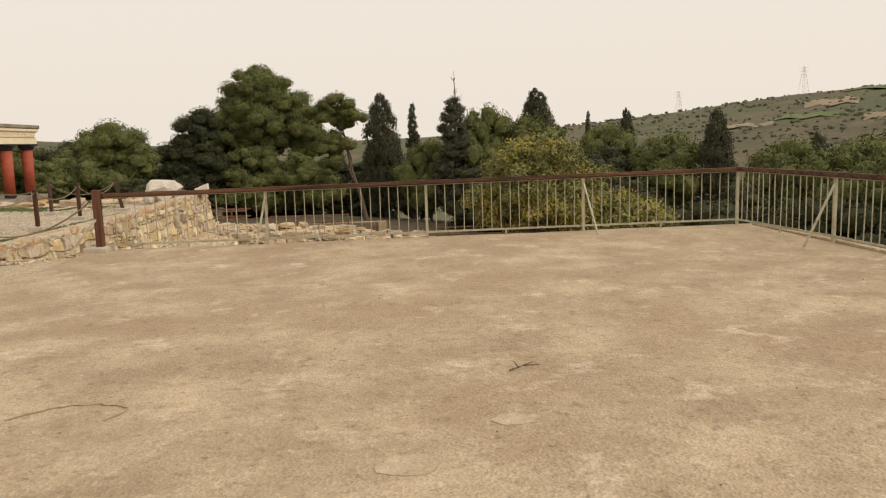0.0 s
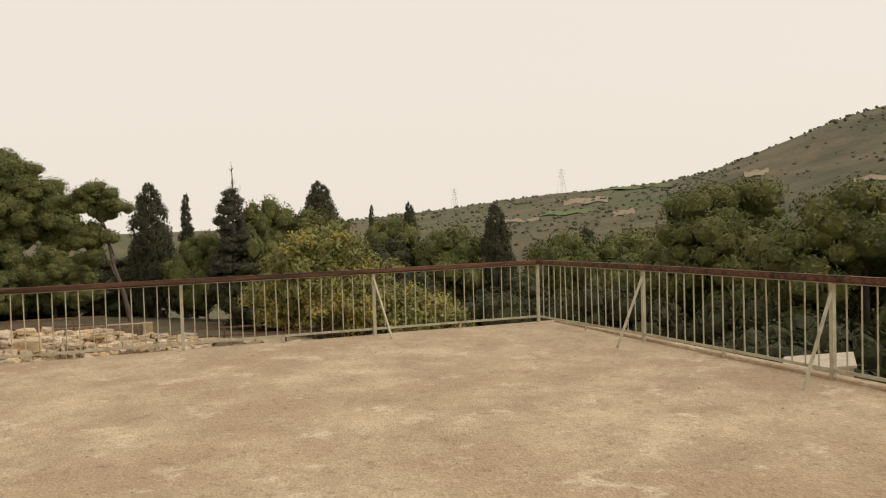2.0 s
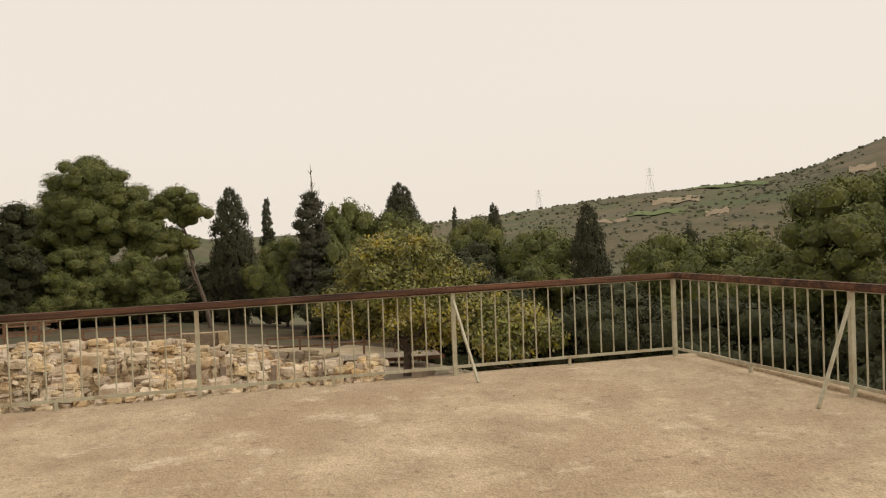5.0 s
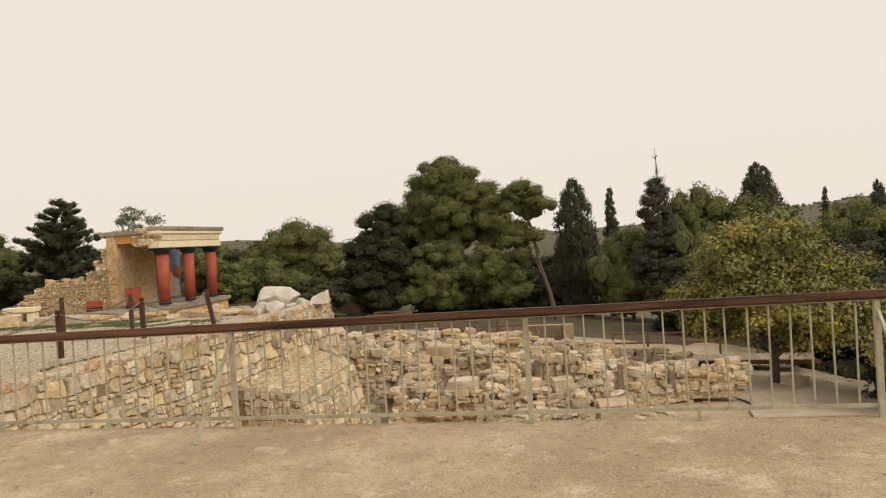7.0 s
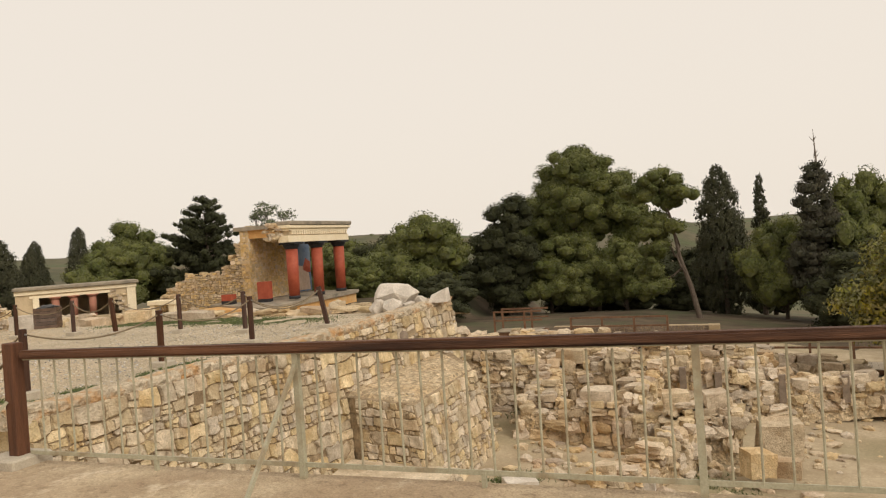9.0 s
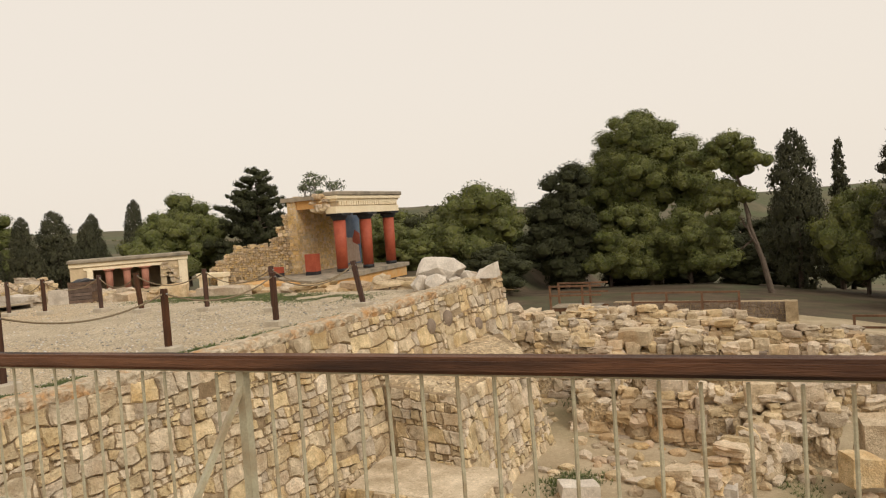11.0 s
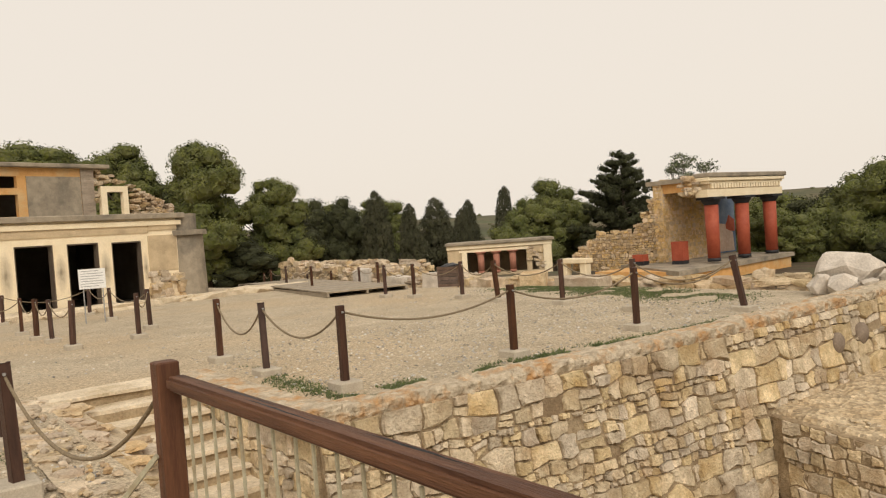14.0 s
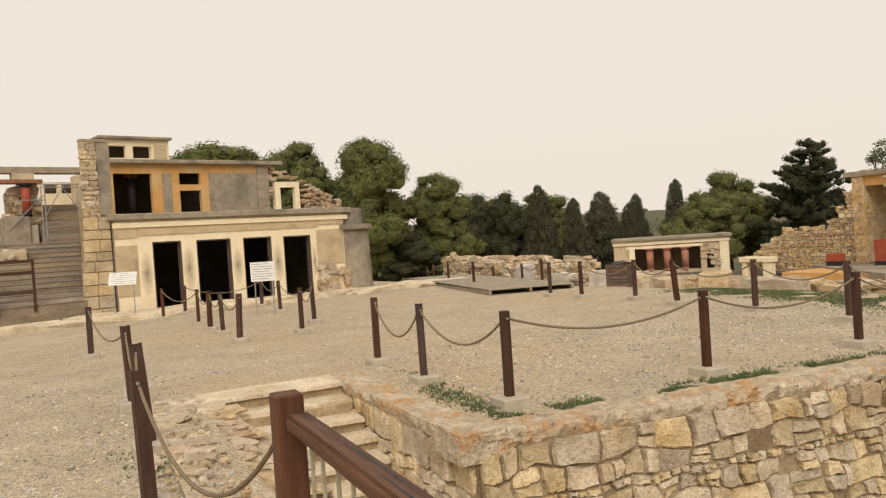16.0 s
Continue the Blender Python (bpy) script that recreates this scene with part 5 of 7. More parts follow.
block_wall(RW, (5.9, 17.5), (10.6, 19.2), -3.6, (-2.5, -2.9), 0.8, 3)
block_wall(RW, (1.0, 14.1), (0.6, 16.8), -3.4, (-2.4, -2.0), 0.8, 4)
block_wall(RW, (3.2, 13.9), (3.4, 16.8), -3.4, (-2.5, -2.1), 0.8, 5)
block_wall(RW, (-2.0, 22.6), (6.5, 22.8), -3.5, (-2.2, -2.6), 0.9, 6, length=(0.2, 0.62))
block_wall(RW, (2.2, 18.0), (2.0, 22.2), -3.5, (-2.1, -2.4), 0.8, 7, length=(0.2, 0.62))
block_wall(RW, (5.8, 19.0), (6.6, 22.6), -3.6, (-2.6, -2.7), 0.8, 8, length=(0.2, 0.62))
block_wall(RW, (-3.0, 26.4), (3.6, 26.6), -3.5, (-2.3, -2.7), 0.8, 9, length=(0.3, 0.9))
block_wall(RW, (5.0, 25.2), (9.2, 24.2), -3.8, (-3.0, -3.3), 0.8, 10, length=(0.3, 0.9))
block_wall(RW, (-1.6, 19.2), (-1.8, 25.5), -3.4, (-2.0, -2.3), 0.8, 11, length=(0.3, 0.9))
block_wall(RW, (3.3, 9.6), (4.7, 12.7), -3.45, (-3.0, -2.7), 0.7, 12)
block_wall(RW, (0.9, 5.2), (9.6, 3.4), -3.6, (-3.2, -3.3), 0.6, 13)
block_wall(RW, (-3.2, 15.6), (0.3, 16.4), -3.4, (-1.0, -1.9), 0.9, 19)
block_wall(RW, (-3.4, 19.0), (-0.8, 19.6), -3.4, (-1.1, -1.9), 0.9, 20, length=(0.2, 0.62))
# dark blocks stand for brown uprights and the shade in their slots
for x, y, z, h in ((3.48, 16.72, -3.0, 0.85), (4.33, 16.74, -3.0, 0.8), (5.25, 16.76, -3.1, 0.75), (6.85, 17.45, -3.3, 0.75), (8.45, 18.0, -3.4, 0.75)):
    hull("upright_stone", [(x + a * 0.085, y + b * 0.09, z + c * h) for a in (-1, 1) for b in (-1, 1) for c in (0, 1)], M["darkstone"], "dark brown upright block standing for a shaded slot in the ruined wall", "stone", rough=0.025, cuts=4, seed=x)
block_wall("low rubble wall along the court edge", (-22.0, 17.0), (-3.4, 16.3), -1.05, (-0.36, -0.14), 0.8, 14, length=(0.3, 0.9), name="rubble_wall")
block_wall("low rubble wall of pale blocks", (-38.0, 19.6), (-24.0, 18.6), -0.9, (0.10, -0.1), 0.9, 15, course=(0.13, 0.28), length=(0.25, 0.75), rag=0.35, name="rubble_wall")
block_wall("low rubble wall of pale blocks", (-24.0, 18.6), (-17.0, 17.9), -0.95, (-0.25, -0.4), 0.9, 18, course=(0.13, 0.28), length=(0.25, 0.75), rag=0.2, name="rubble_wall")
block_wall("low rubble wall of pale blocks", (-44.0, 21.8), (-27.5, 21.5), -1.0, (0.24, 0.05), 0.9, 16, course=(0.15, 0.30), length=(0.3, 0.9), rag=0.4, name="rubble_wall")
block_wall("low rubble wall of pale blocks", (-15.5, 20.4), (-4.4, 19.7), -1.7, (-0.62, -0.35), 0.8, 17, course=(0.13, 0.28), length=(0.25, 0.75), rag=0.25, name="rubble_wall")


def big_block(c, size, rz, seed, label, material="ashlar", category="stone block", rough=0.05):
    rng = random.Random(seed)
    x, y, z = size
    pts = [(sx * x / 2 * rng.uniform(0.85, 1), sy * y / 2 * rng.uniform(0.85, 1), zz * z * rng.uniform(0.88, 1)) for sx in (-1, 1) for sy in (-1, 1) for zz in (0, 1)]
    if rough > 0.1:
        pts = [(p[0] * (0.8 if p[2] < 0.1 else 0.62), p[1] * (0.8 if p[2] < 0.1 else 0.62), p[2]) for p in pts] + [(math.cos(a) * x / 2 * rng.uniform(0.8, 1.05), math.sin(a) * y / 2 * rng.uniform(0.8, 1.05), z * rng.uniform(0.3, 0.7)) for a in [k * 0.785 for k in range(8)]]
    ob = hull("stone_block", pts, M[material], label, category, rough=rough, cuts=6, seed=seed)
    ob.matrix_world = pose(*c, 0, 0, rz)
    return ob


for i, (c, s, rz, m) in enumerate([((6.5, 13.1, -3.55), (0.9, 0.7, 0.85), 12, "ashlar"), ((6.0, 11.7, -3.5), (0.55, 0.6, 0.5), 30, "ashlar"), ((6.6, 11.9, -3.55), (0.5, 0.5, 0.35), -10, "ashlar"), ((3.7, 10.3, -3.5), (0.95, 0.5, 0.3), 5, "white_stone"),
                               ((1.6, 9.6, -3.4), (0.7, 0.45, 0.28), 25, "white_stone"), ((4.4, 13.2, -2.55), (0.6, 0.5, 0.45), 8, "ashlar"), ((2.6, 13.4, -2.5), (0.75, 0.6, 0.45), -5, "ashlar"), ((5.2, 13.3, -2.6), (0.55, 0.55, 0.5), 20, "ashlar"),
                               ((1.2, 17.2, -2.1), (0.9, 0.6, 0.4), 3, "ashlar"), ((9.4, 20.9, -4.1), (1.0, 0.7, 0.75), 10, "ashlar"), ((8.0, 20.2, -4.0), (0.8, 0.7, 0.6), -12, "ashlar"), ((13.0, 22.0, -4.5), (0.8, 0.7, 0.6), 40, "ashlar"),
                               ((-11.0, 15.4, -0.5), (1.6, 0.8, 0.5), 8, "ashlar"), ((-16.0, 16.2, -0.6), (1.2, 0.7, 0.45), -14, "ashlar"), ((-13.6, 15.9, -0.6), (0.9, 0.6, 0.7), 30, "ashlar"), ((-19.5, 16.6, -0.6), (1.3, 0.9, 0.6), 20, "white_stone"), ((-23.0, 17.0, -0.7), (1.4, 0.8, 0.5), 0, "white_stone"), ((-28.0, 18.4, -0.8), (1.2, 0.9, 0.8), 15, "white_stone")]):
    big_block(c, s, rz, 100 + i, "weathered pale limestone block among the ruins", m)
def boulder(c, size, seed, label, n=26, rough=0.025):
    """A broken boulder: facets between points spread over an uneven ellipsoid."""
    rng = random.Random(seed)
    pts = []
    for k in range(n):
        a, e = k * 2.4 + rng.uniform(-0.4, 0.4), rng.uniform(-0.75, 1.1)
        q = rng.uniform(0.86, 1.08)
        pts.append((math.cos(a) * math.cos(e) * size[0] / 2 * q, math.sin(a) * math.cos(e) * size[1] / 2 * q, size[2] / 2 + math.sin(e) * size[2] / 2 * q))
    pts += [(sx * size[0] * 0.3, sy * size[1] * 0.3, 0) for sx in (-1, 1) for sy in (-1, 1)]
    ob = hull("boulder", pts, M["white_stone"], label, "boulder", rough=rough, cuts=3, seed=seed)
    ob.matrix_world = pose(*c, 0, 0, rng.uniform(0, 360))
    return ob


boulder((-2.74, 13.75, 0.10), (1.32, 1.05, 0.60), 221, "large broken white limestone boulder on the wall", rough=0.05)
for k, (c, sz) in enumerate([((-2.55, 13.05, -0.03), (0.62, 0.5, 0.36)), ((-2.95, 13.1, -0.08), (0.42, 0.4, 0.38)), ((-3.2, 13.5, -0.08), (0.5, 0.4, 0.28)), ((-2.15, 13.3, 0.0), (0.5, 0.36, 0.24)), ((-1.95, 13.65, 0.06), (0.42, 0.34, 0.24)), ((-2.35, 14.2, 0.0), (0.6, 0.5, 0.3)), ((-2.8, 14.25, -0.05), (0.6, 0.5, 0.3)), ((-2.6, 13.6, -0.1), (0.9, 0.7, 0.34))]):
    boulder(c, sz, 230 + k, "small white limestone block under the boulder", 14)
hull("stone_block", [(-1.75, 13.9, 0.12), (-1.7, 13.4, 0.12), (-1.2, 13.9, 0.14), (-1.15, 13.4, 0.14), (-1.65, 13.65, 0.3), (-1.15, 13.7, 0.5), (-1.2, 13.5, 0.48)], M["white_stone"], "slanted pale stone on the wall's end", "stone block", rough=0.04, cuts=3, seed=4)


# small stones lying about, and tufts of grass
def scatter(name, label, spots, material, size, seed, category="rubble"):
    rng = random.Random(seed)
    bm = bmesh.new()
    bmesh.ops.create_icosphere(bm, subdivisions=1, radius=0.5)
    bv, bf = [v.co.copy() for v in bm.verts], [tuple(v.index for v in f.verts) for f in bm.faces]
    bm.free()
    verts, faces = [], []
    for x0, x1, y0, y1, zf, n in spots:
        for i in range(n):
            x, y = rng.uniform(x0, x1), rng.uniform(y0, y1)
            s = size * rng.uniform(0.4, 1.5) ** 1.5
            k = len(verts)
            a, b, c = rng.uniform(0.7, 1.4), rng.uniform(0.6, 1.1), rng.uniform(0.35, 0.8)
            for v in bv:
                q = s * (1 + rng.uniform(-0.25, 0.25))
                verts.append((x + v.x * a * q, y + v.y * b * q, zf(x, y) + v.z * c * q + 0.1 * s))
            faces += [tuple(i + k for i in f) for f in bf]
    me = bpy.data.meshes.new(name)
    me.from_pydata(verts, [], faces)
    me.materials.append(material)
    tagged(new(name, me), label, category, kind="stuff")


scatter("rubble_stones", "loose stones lying on the excavated ground", [(0.8, 10, 1, 9, ground_z, 120), (0.6, 7, 9.5, 13, ground_z, 160), (-1.5, 9.5, 13, 24, ground_z, 520), (-3, 8, 24, 29, ground_z, 200), (-4.5, 0, 15.2, 28, ground_z, 420)], M["ashlar"], 0.24, 5)
scatter("gravel_stones", "coarse gravel stones lying on the court", [(-8, -3, 2.7, 12, court_z, 3600), (-9, -0.4, -2.5, 0.2, court_z, 1800), (-16, -8, -2, 14, court_z, 1400)], M["pebble"], 0.03, 6, "gravel")
scatter("terrace_grit", "dark grit and crumbs lying on the terrace", [(0, 11, -12, -0.2, lambda x, y: 0.0, 420)], M["earth"], 0.014, 7, "grit")
scatter("buttress_rubble", "small loose stones on the buttress top", [(-1.4, -0.3, 9.0, 12.4, lambda x, y: -1.37, 260)], M["stone"], 0.045, 18)
scatter("slope_rubble", "rubble lying beside the sunken stairs", [(-5.4, -0.5, -0.35, 0.25, lambda x, y: -0.13, 150)], M["ashlar"], 0.07, 8)


def tufts(spots, seed):
    g = random.Random(seed)
    verts, faces = [], []
    for x0, y0, x1, y1, wide, n, zf, hgt in spots:
        for i in range(n):
            s = g.random()
            x, y = x0 + (x1 - x0) * s + g.gauss(0, wide), y0 + (y1 - y0) * s + g.gauss(0, wide)
            if noise.noise(Vector((x * 1.3, y * 1.3, 2))) < -0.12:
                continue
            z = zf(x, y)
            for b in range(5):
                a = g.uniform(0, 6.28)
                l = hgt * g.uniform(0.4, 1.2)
                dx, dy = math.cos(a), math.sin(a)
                k = len(verts)
                verts += [(x - dy * 0.007, y + dx * 0.007, z - 0.01), (x + dy * 0.007, y - dx * 0.007, z - 0.01), (x + dx * l * 0.8, y + dy * l * 0.8, z + l)]
                faces.append((k, k + 1, k + 2))
    me = bpy.data.meshes.new("grass_tufts")
    me.from_pydata(verts, [], faces)
    me.materials.append(M["grass"])
    tagged(new("grass_tufts", me), "short green weeds along the wall and court", "grass", kind="stuff")


tufts([(-3.25, 2.9, -2.45, 11.5, 0.15, 13000, court_z, 0.034), (-6.4, 2.85, -3.4, 2.85, 0.12, 900, court_z, 0.034), (-12.5, 14.0, -4.6, 12.4, 0.5, 12000, court_z, 0.03), (-4.8, -0.5, -3.6, -0.3, 0.12, 150, court_z, 0.03),
       (0.9, 9.8, 1.6, 10.6, 0.25, 500, ground_z, 0.08), (4.2, 12.2, 6.0, 11.0, 0.3, 300, ground_z, 0.07), (0.2, 15.5, 0.4, 16.5, 0.3, 400, ground_z, 0.10), (13, 24, 17, 25, 0.8, 2500, ground_z, 0.08)], 12)


# ---- sunken stairs ----
def stairs():
    t = thing("stone_stairs", "worn pale limestone stairs going down beside the court wall", "stairs")
    rng = random.Random(8)
    for i in range(12):
        x1, z = -6.2 + 0.4 * i, -0.115 - 0.15 * i
        left = 0.36 if i == 0 else min(1.25, 0.40 + 0.2 * i) - 0.25
        pts = [(x, y, zz) for x in (x1 - 0.56, x1 + rng.uniform(-0.02, 0.02)) for y in (left, 2.09) for zz in (z - 0.3, z - 0.045)]
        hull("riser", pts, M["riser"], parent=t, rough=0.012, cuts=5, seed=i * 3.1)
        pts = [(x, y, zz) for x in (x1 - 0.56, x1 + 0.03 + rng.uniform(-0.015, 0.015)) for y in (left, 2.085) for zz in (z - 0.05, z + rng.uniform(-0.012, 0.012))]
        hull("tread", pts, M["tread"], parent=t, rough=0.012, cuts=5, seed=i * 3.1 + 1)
    w = tagged(new("wall_stairs"), "broken rubble flank beside the sunken stairs", "wall", kind="structure")
    bm = bmesh.new()
    nx, ns = 60, 12
    g = []
    for i in range(nx + 1):
        x = -6.55 + 6.3 * i / nx
        zs = -0.115 - 0.15 * (x + 6.2) / 0.4
        yl = max(0.38, min(1.25, 0.40 + 0.2 * (x + 6.2) / 0.4 + 0.06 * noise.noise(Vector((x * 3, 0, 0)))))
        ze = max(zs + 0.10, -1.2)
        row = []
        for k in range(ns + 1):
            s = k / ns
            v = Vector((x, -0.2 + (yl + 0.2) * s, -0.125 + (min(ze, -0.13) + 0.125) * s ** 1.6))
            v.z += 0.02 * noise.noise(v * 2.5) + 0.02 * noise.noise(v * 7)
            row.append(bm.verts.new(v))
        row.append(bm.verts.new((x, yl + 0.03, ze - 1.2)))
        g.append(row)
    for a, b in zip(g, g[1:]):
        for k in range(ns + 1):
            bm.faces.new((a[k], b[k], b[k + 1], a[k + 1]))
    part("slope", bm, M["stair"], w, "eroded rubble slope")
    for i in range(110):
        x = rng.uniform(-6.4, -0.6)
        s = rng.random()
        zs = -0.115 - 0.15 * (x + 6.2) / 0.4
        yl = max(0.38, min(1.25, 0.40 + 0.2 * (x + 6.2) / 0.4))
        ze = max(zs + 0.10, -1.2)
        put_block(w, (x, -0.15 + (yl + 0.15) * s, -0.125 + (min(ze, -0.13) + 0.125) * s ** 1.6), (rng.uniform(0.12, 0.42), rng.uniform(0.1, 0.28), rng.uniform(0.03, 0.08)), rng.uniform(0, 3), rng, "stone", ROUGH, tilt=0.12)


stairs()


# ---- timber deck on the court ----
def court_deck():
    o, far_, side = Vector((-17.8, 10.6, 0)), Vector((-36.0, 15.0, 0)), Vector((-19.5, 13.2, 0))
    d = (far_ - o)
    L = d.length
    d.normalize()
    n = Vector((d.y, -d.x, 0))
    if n.dot(side - o) < 0:
        n = -n
    t = thing("timber_walkway", "low grey timber boardwalk lying on the court", "walkway")
    rng = random.Random(4)
    k = int(L / 0.16)
    bm = boxes((-0.074, 0.074, 0, 2.85, -0.02, 0.02))
    plank = mesh_of(bm, "plank", M["deck"])
    rz = math.atan2(d.y, d.x)
    flip = 1 if abs((Matrix.Rotation(rz, 3, "Z") @ Vector((0, 1, 0))).dot(n) - 1) < 0.1 else -1
    for i in range(k):
        p = o + d * (i + 0.5) * 0.16
        ob = new("plank", plank)
        ob.parent = t
        ob.location = (p.x, p.y, court_z(p.x, p.y) + 0.17 + rng.uniform(-0.004, 0.004))
        ob.rotation_euler = (0, 0, rz)
        if flip < 0:
            ob.location = ob.location + n * 2.85
    for s in (0.05, 1.4, 2.8):
        bm = bmesh.new()
        a, b = o + n * s, o + n * s + d * (k * 0.16)
        beam(bm, (a.x, a.y, court_z(a.x, a.y) + 0.08), (b.x, b.y, court_z(b.x, b.y) + 0.08), 0.07, 0.13)
        part("bearer", bm, M["deck"], t)


court_deck()


# ---- litter bin, signs ----
def bin_box():
    x, y = -16.3, 14.6
    t = thing("litter_bin", "slatted brown wooden litter bin with a black bag", "bin", pose(x, y, court_z(x, y), 0, 0, 35))
    for i in range(6):
        for sx, sy, lx, ly in ((0, -0.34, 0.36, 0.015), (0, 0.34, 0.36, 0.015), (-0.36, 0, 0.015, 0.33), (0.36, 0, 0.015, 0.33)):
            part("slat", boxes((sx - lx, sx + lx, sy - ly, sy + ly, 0.06 + i * 0.115, 0.16 + i * 0.115)), M["binwood"], t)
    for sx in (-0.33, 0.33):
        for sy in (-0.31, 0.31):
            part("corner_post", boxes((sx - 0.025, sx + 0.025, sy - 0.025, sy + 0.025, 0, 0.76)), M["binwood"], t)
    hull("bag", [(a * 0.3, b * 0.28, z) for a in (-1, 1) for b in (-1, 1) for z in (0.1, 0.76)] + [(0.1, 0, 0.88), (-0.12, 0.05, 0.85)], M["plastic"], parent=t, rough=0.06, cuts=4, seed=3)


bin_box()

# ---- the columned portico ----
def column(parent, x, y, z0, z1, r, mat, name="column"):
    """A column that widens upwards, on a black foot, under a black cushion."""
    c = new(name)
    c.parent = parent
    c.location = (x, y, z0)
    h = z1 - z0

    def lathe(nm, prof, m):
        bm = bmesh.new()
        rings = [[bm.verts.new((q * math.cos(k * math.pi / 12), q * math.sin(k * math.pi / 12), z)) for k in range(24)] for q, z in prof]
        for a, b in zip(rings, rings[1:]):
            for k in range(24):
                bm.faces.new((a[k], a[(k + 1) % 24], b[(k + 1) % 24], b[k]))
        bm.faces.new(rings[0][::-1])
        bm.faces.new(rings[-1])
        ob = new(nm, mesh_of(bm, nm, M[m]))
        for p in ob.data.polygons:
            p.use_smooth = len(p.vertices) == 4
        ob.parent = c

    lathe("foot", [(r * 0.95, 0), (r * 0.95, 0.18)], "black" if mat == "red" else mat)
    lathe("shaft", [(r * 0.88, 0.18), (r, h * 0.88)], mat)
    cap = "black" if mat == "red" else mat
    lathe("capital", [(r * 1.06, h * 0.88), (r * 1.02, h * 0.895), (r * 1.12, h * 0.905), (r * 1.38, h * 0.945), (r * 1.34, h * 0.962)], cap)
    part("abacus", boxes((-r * 1.45, r * 1.45, -r * 1.45, r * 1.45, h * 0.962, h)), M[cap], c)
    return c


def portico():
    t = thing("columned_portico", "restored ochre portico with red columns and painted bull relief", "portico")
    # platform and floor
    hull("floor_slab", [(-17.6, 40.3, z) for z in (-1.24, -1.02)] + [(-17.6, 29.4, z) for z in (-1.40, -1.16)] + [(-24.5, 33.6, z) for z in (-1.40, -1.16)] + [(-24.5, 41.5, z) for z in (-1.24, -1.02)], M["cement"], parent=t)
    part("base_wall", boxes((-23.5, -17.72, 30.2, 40.1, -2.6, -1.26)), M["ochre"], t, "ochre plastered base")
    for y in (33.8, 36.7, 39.55):
        column(t, -18.5, y, -1.02, 2.33, 0.36, "red", "column")
    # entablature
    part("architrave", boxes((-18.85, -18.15, 33.0, 40.4, 2.335, 2.72)), M["cream"], t, "cream painted beam")
    part("frieze", boxes((-18.78, -18.22, 33.2, 40.3, 2.72, 3.13)), M["tan"], t)
    for i in range(26):
        y = 33.4 + i * 0.265
        part("dentil", boxes((-18.22, -18.13, y, y + 0.17, 2.78, 3.02)), M["cream"], t)
    part("frieze_band", boxes((-18.80, -18.13, 33.1, 40.4, 3.02, 3.14)), M["cream"], t)
    part("cornice", boxes((-18.9, -18.02, 33.0, 40.5, 3.14, 3.34), bevel=0.03), M["cream"], t)
    part("cornice_cap", boxes((-19.0, -17.95, 33.0, 40.6, 3.34, 3.58), bevel=0.04), M["cement"], t, "weathered grey top slab")
    part("roof_slab", boxes((-23.0, -18.9, 34.4, 40.5, 3.26, 3.5)), M["cement"], t)
    part("side_beam", boxes((-22.6, -18.9, 34.6, 35.2, 2.75, 3.26)), M["ochre"], t)
    rng = random.Random(6)
    e = new("broken_end")
    e.parent = t
    for i in range(34):
        put_block(e, (rng.uniform(-19.5, -18.7), rng.uniform(32.55, 33.1), 2.4 + 1.05 * rng.random()), (rng.uniform(0.2, 0.45), rng.uniform(0.2, 0.4), rng.uniform(0.12, 0.22)), rng.uniform(0, 3), rng, "stone")
    # back wall with fresco
    bm = bmesh.new()
    part("back_wall", boxes((-22.6, -22.0, 34.5, 41.6, -1.1, 3.26)), M["brickwall"], t, "ochre stone back wall")
    dress(Patch((-22.0, 34.5, -1.1), (-22.0, 38.6, -1.1), (-22.0, 38.6, 3.2), (-22.0, 34.5, 3.2)), t, M["brickwall"], 0.42, 0.17, 81, gap=0.01, depth=(0.008, 0.03))
    part("fresco", boxes((-22.0, -21.94, 38.7, 41.6, -1.0, 2.9)), M["blue"], t, "faded blue painted panel")
    hull("relief", [(-21.93, y, z) for y, z in ((38.9, -0.9), (41.4, -0.9), (41.3, 0.2), (40.6, 0.75), (39.6, 0.35), (39.0, 0.9))] + [(-21.80, 40.0, -0.2), (-21.82, 39.3, 0.0)], M["pinkpaint"], parent=t)
    hull("relief", [(-21.92, y, z) for y, z in ((38.8, -0.8), (39.3, -0.8), (39.2, 1.5), (38.8, 1.3))] + [(-21.86, 39.0, 0.2)], M["red"], parent=t)
    hull("relief", [(-21.92, y, z) for y, z in ((40.3, 0.3), (41.5, 0.3), (41.5, 1.0), (40.9, 1.3))] + [(-21.86, 40.9, 0.8)], M["red"], parent=t)
    for x, y, z in ((-20.35, 33.5, 0.10), (-22.75, 33.2, -0.55)):
        p = new("pillar_stump")
        p.parent = t
        part("shaft", boxes((x - 0.36, x + 0.36, y - 0.25, y + 0.25, -0.92, z)), M["red"], p)
        part("foot", boxes((x - 0.365, x + 0.365, y - 0.255, y + 0.255, -1.25, -0.92)), M["black"], p)
    # stepped ruin beside it
    w = thing("stepped_ruin_wall", "broken brown stone wall stepping down from the portico", "wall")
    steps = [(-22.05, -22.5, 3.45), (-22.5, -23.0, 2.55), (-23.0, -23.5, 1.75), (-23.5, -24.1, 1.1), (-24.1, -27.1, 0.75), (-27.1, -27.8, 0.35), (-27.8, -28.6, -0.1), (-28.6, -29.2, -0.5)]
    for a, b, z in steps:
        part("core", boxes((b, a, 34.62, 35.5, -1.6, z - 0.12)), M["mortar"], w)
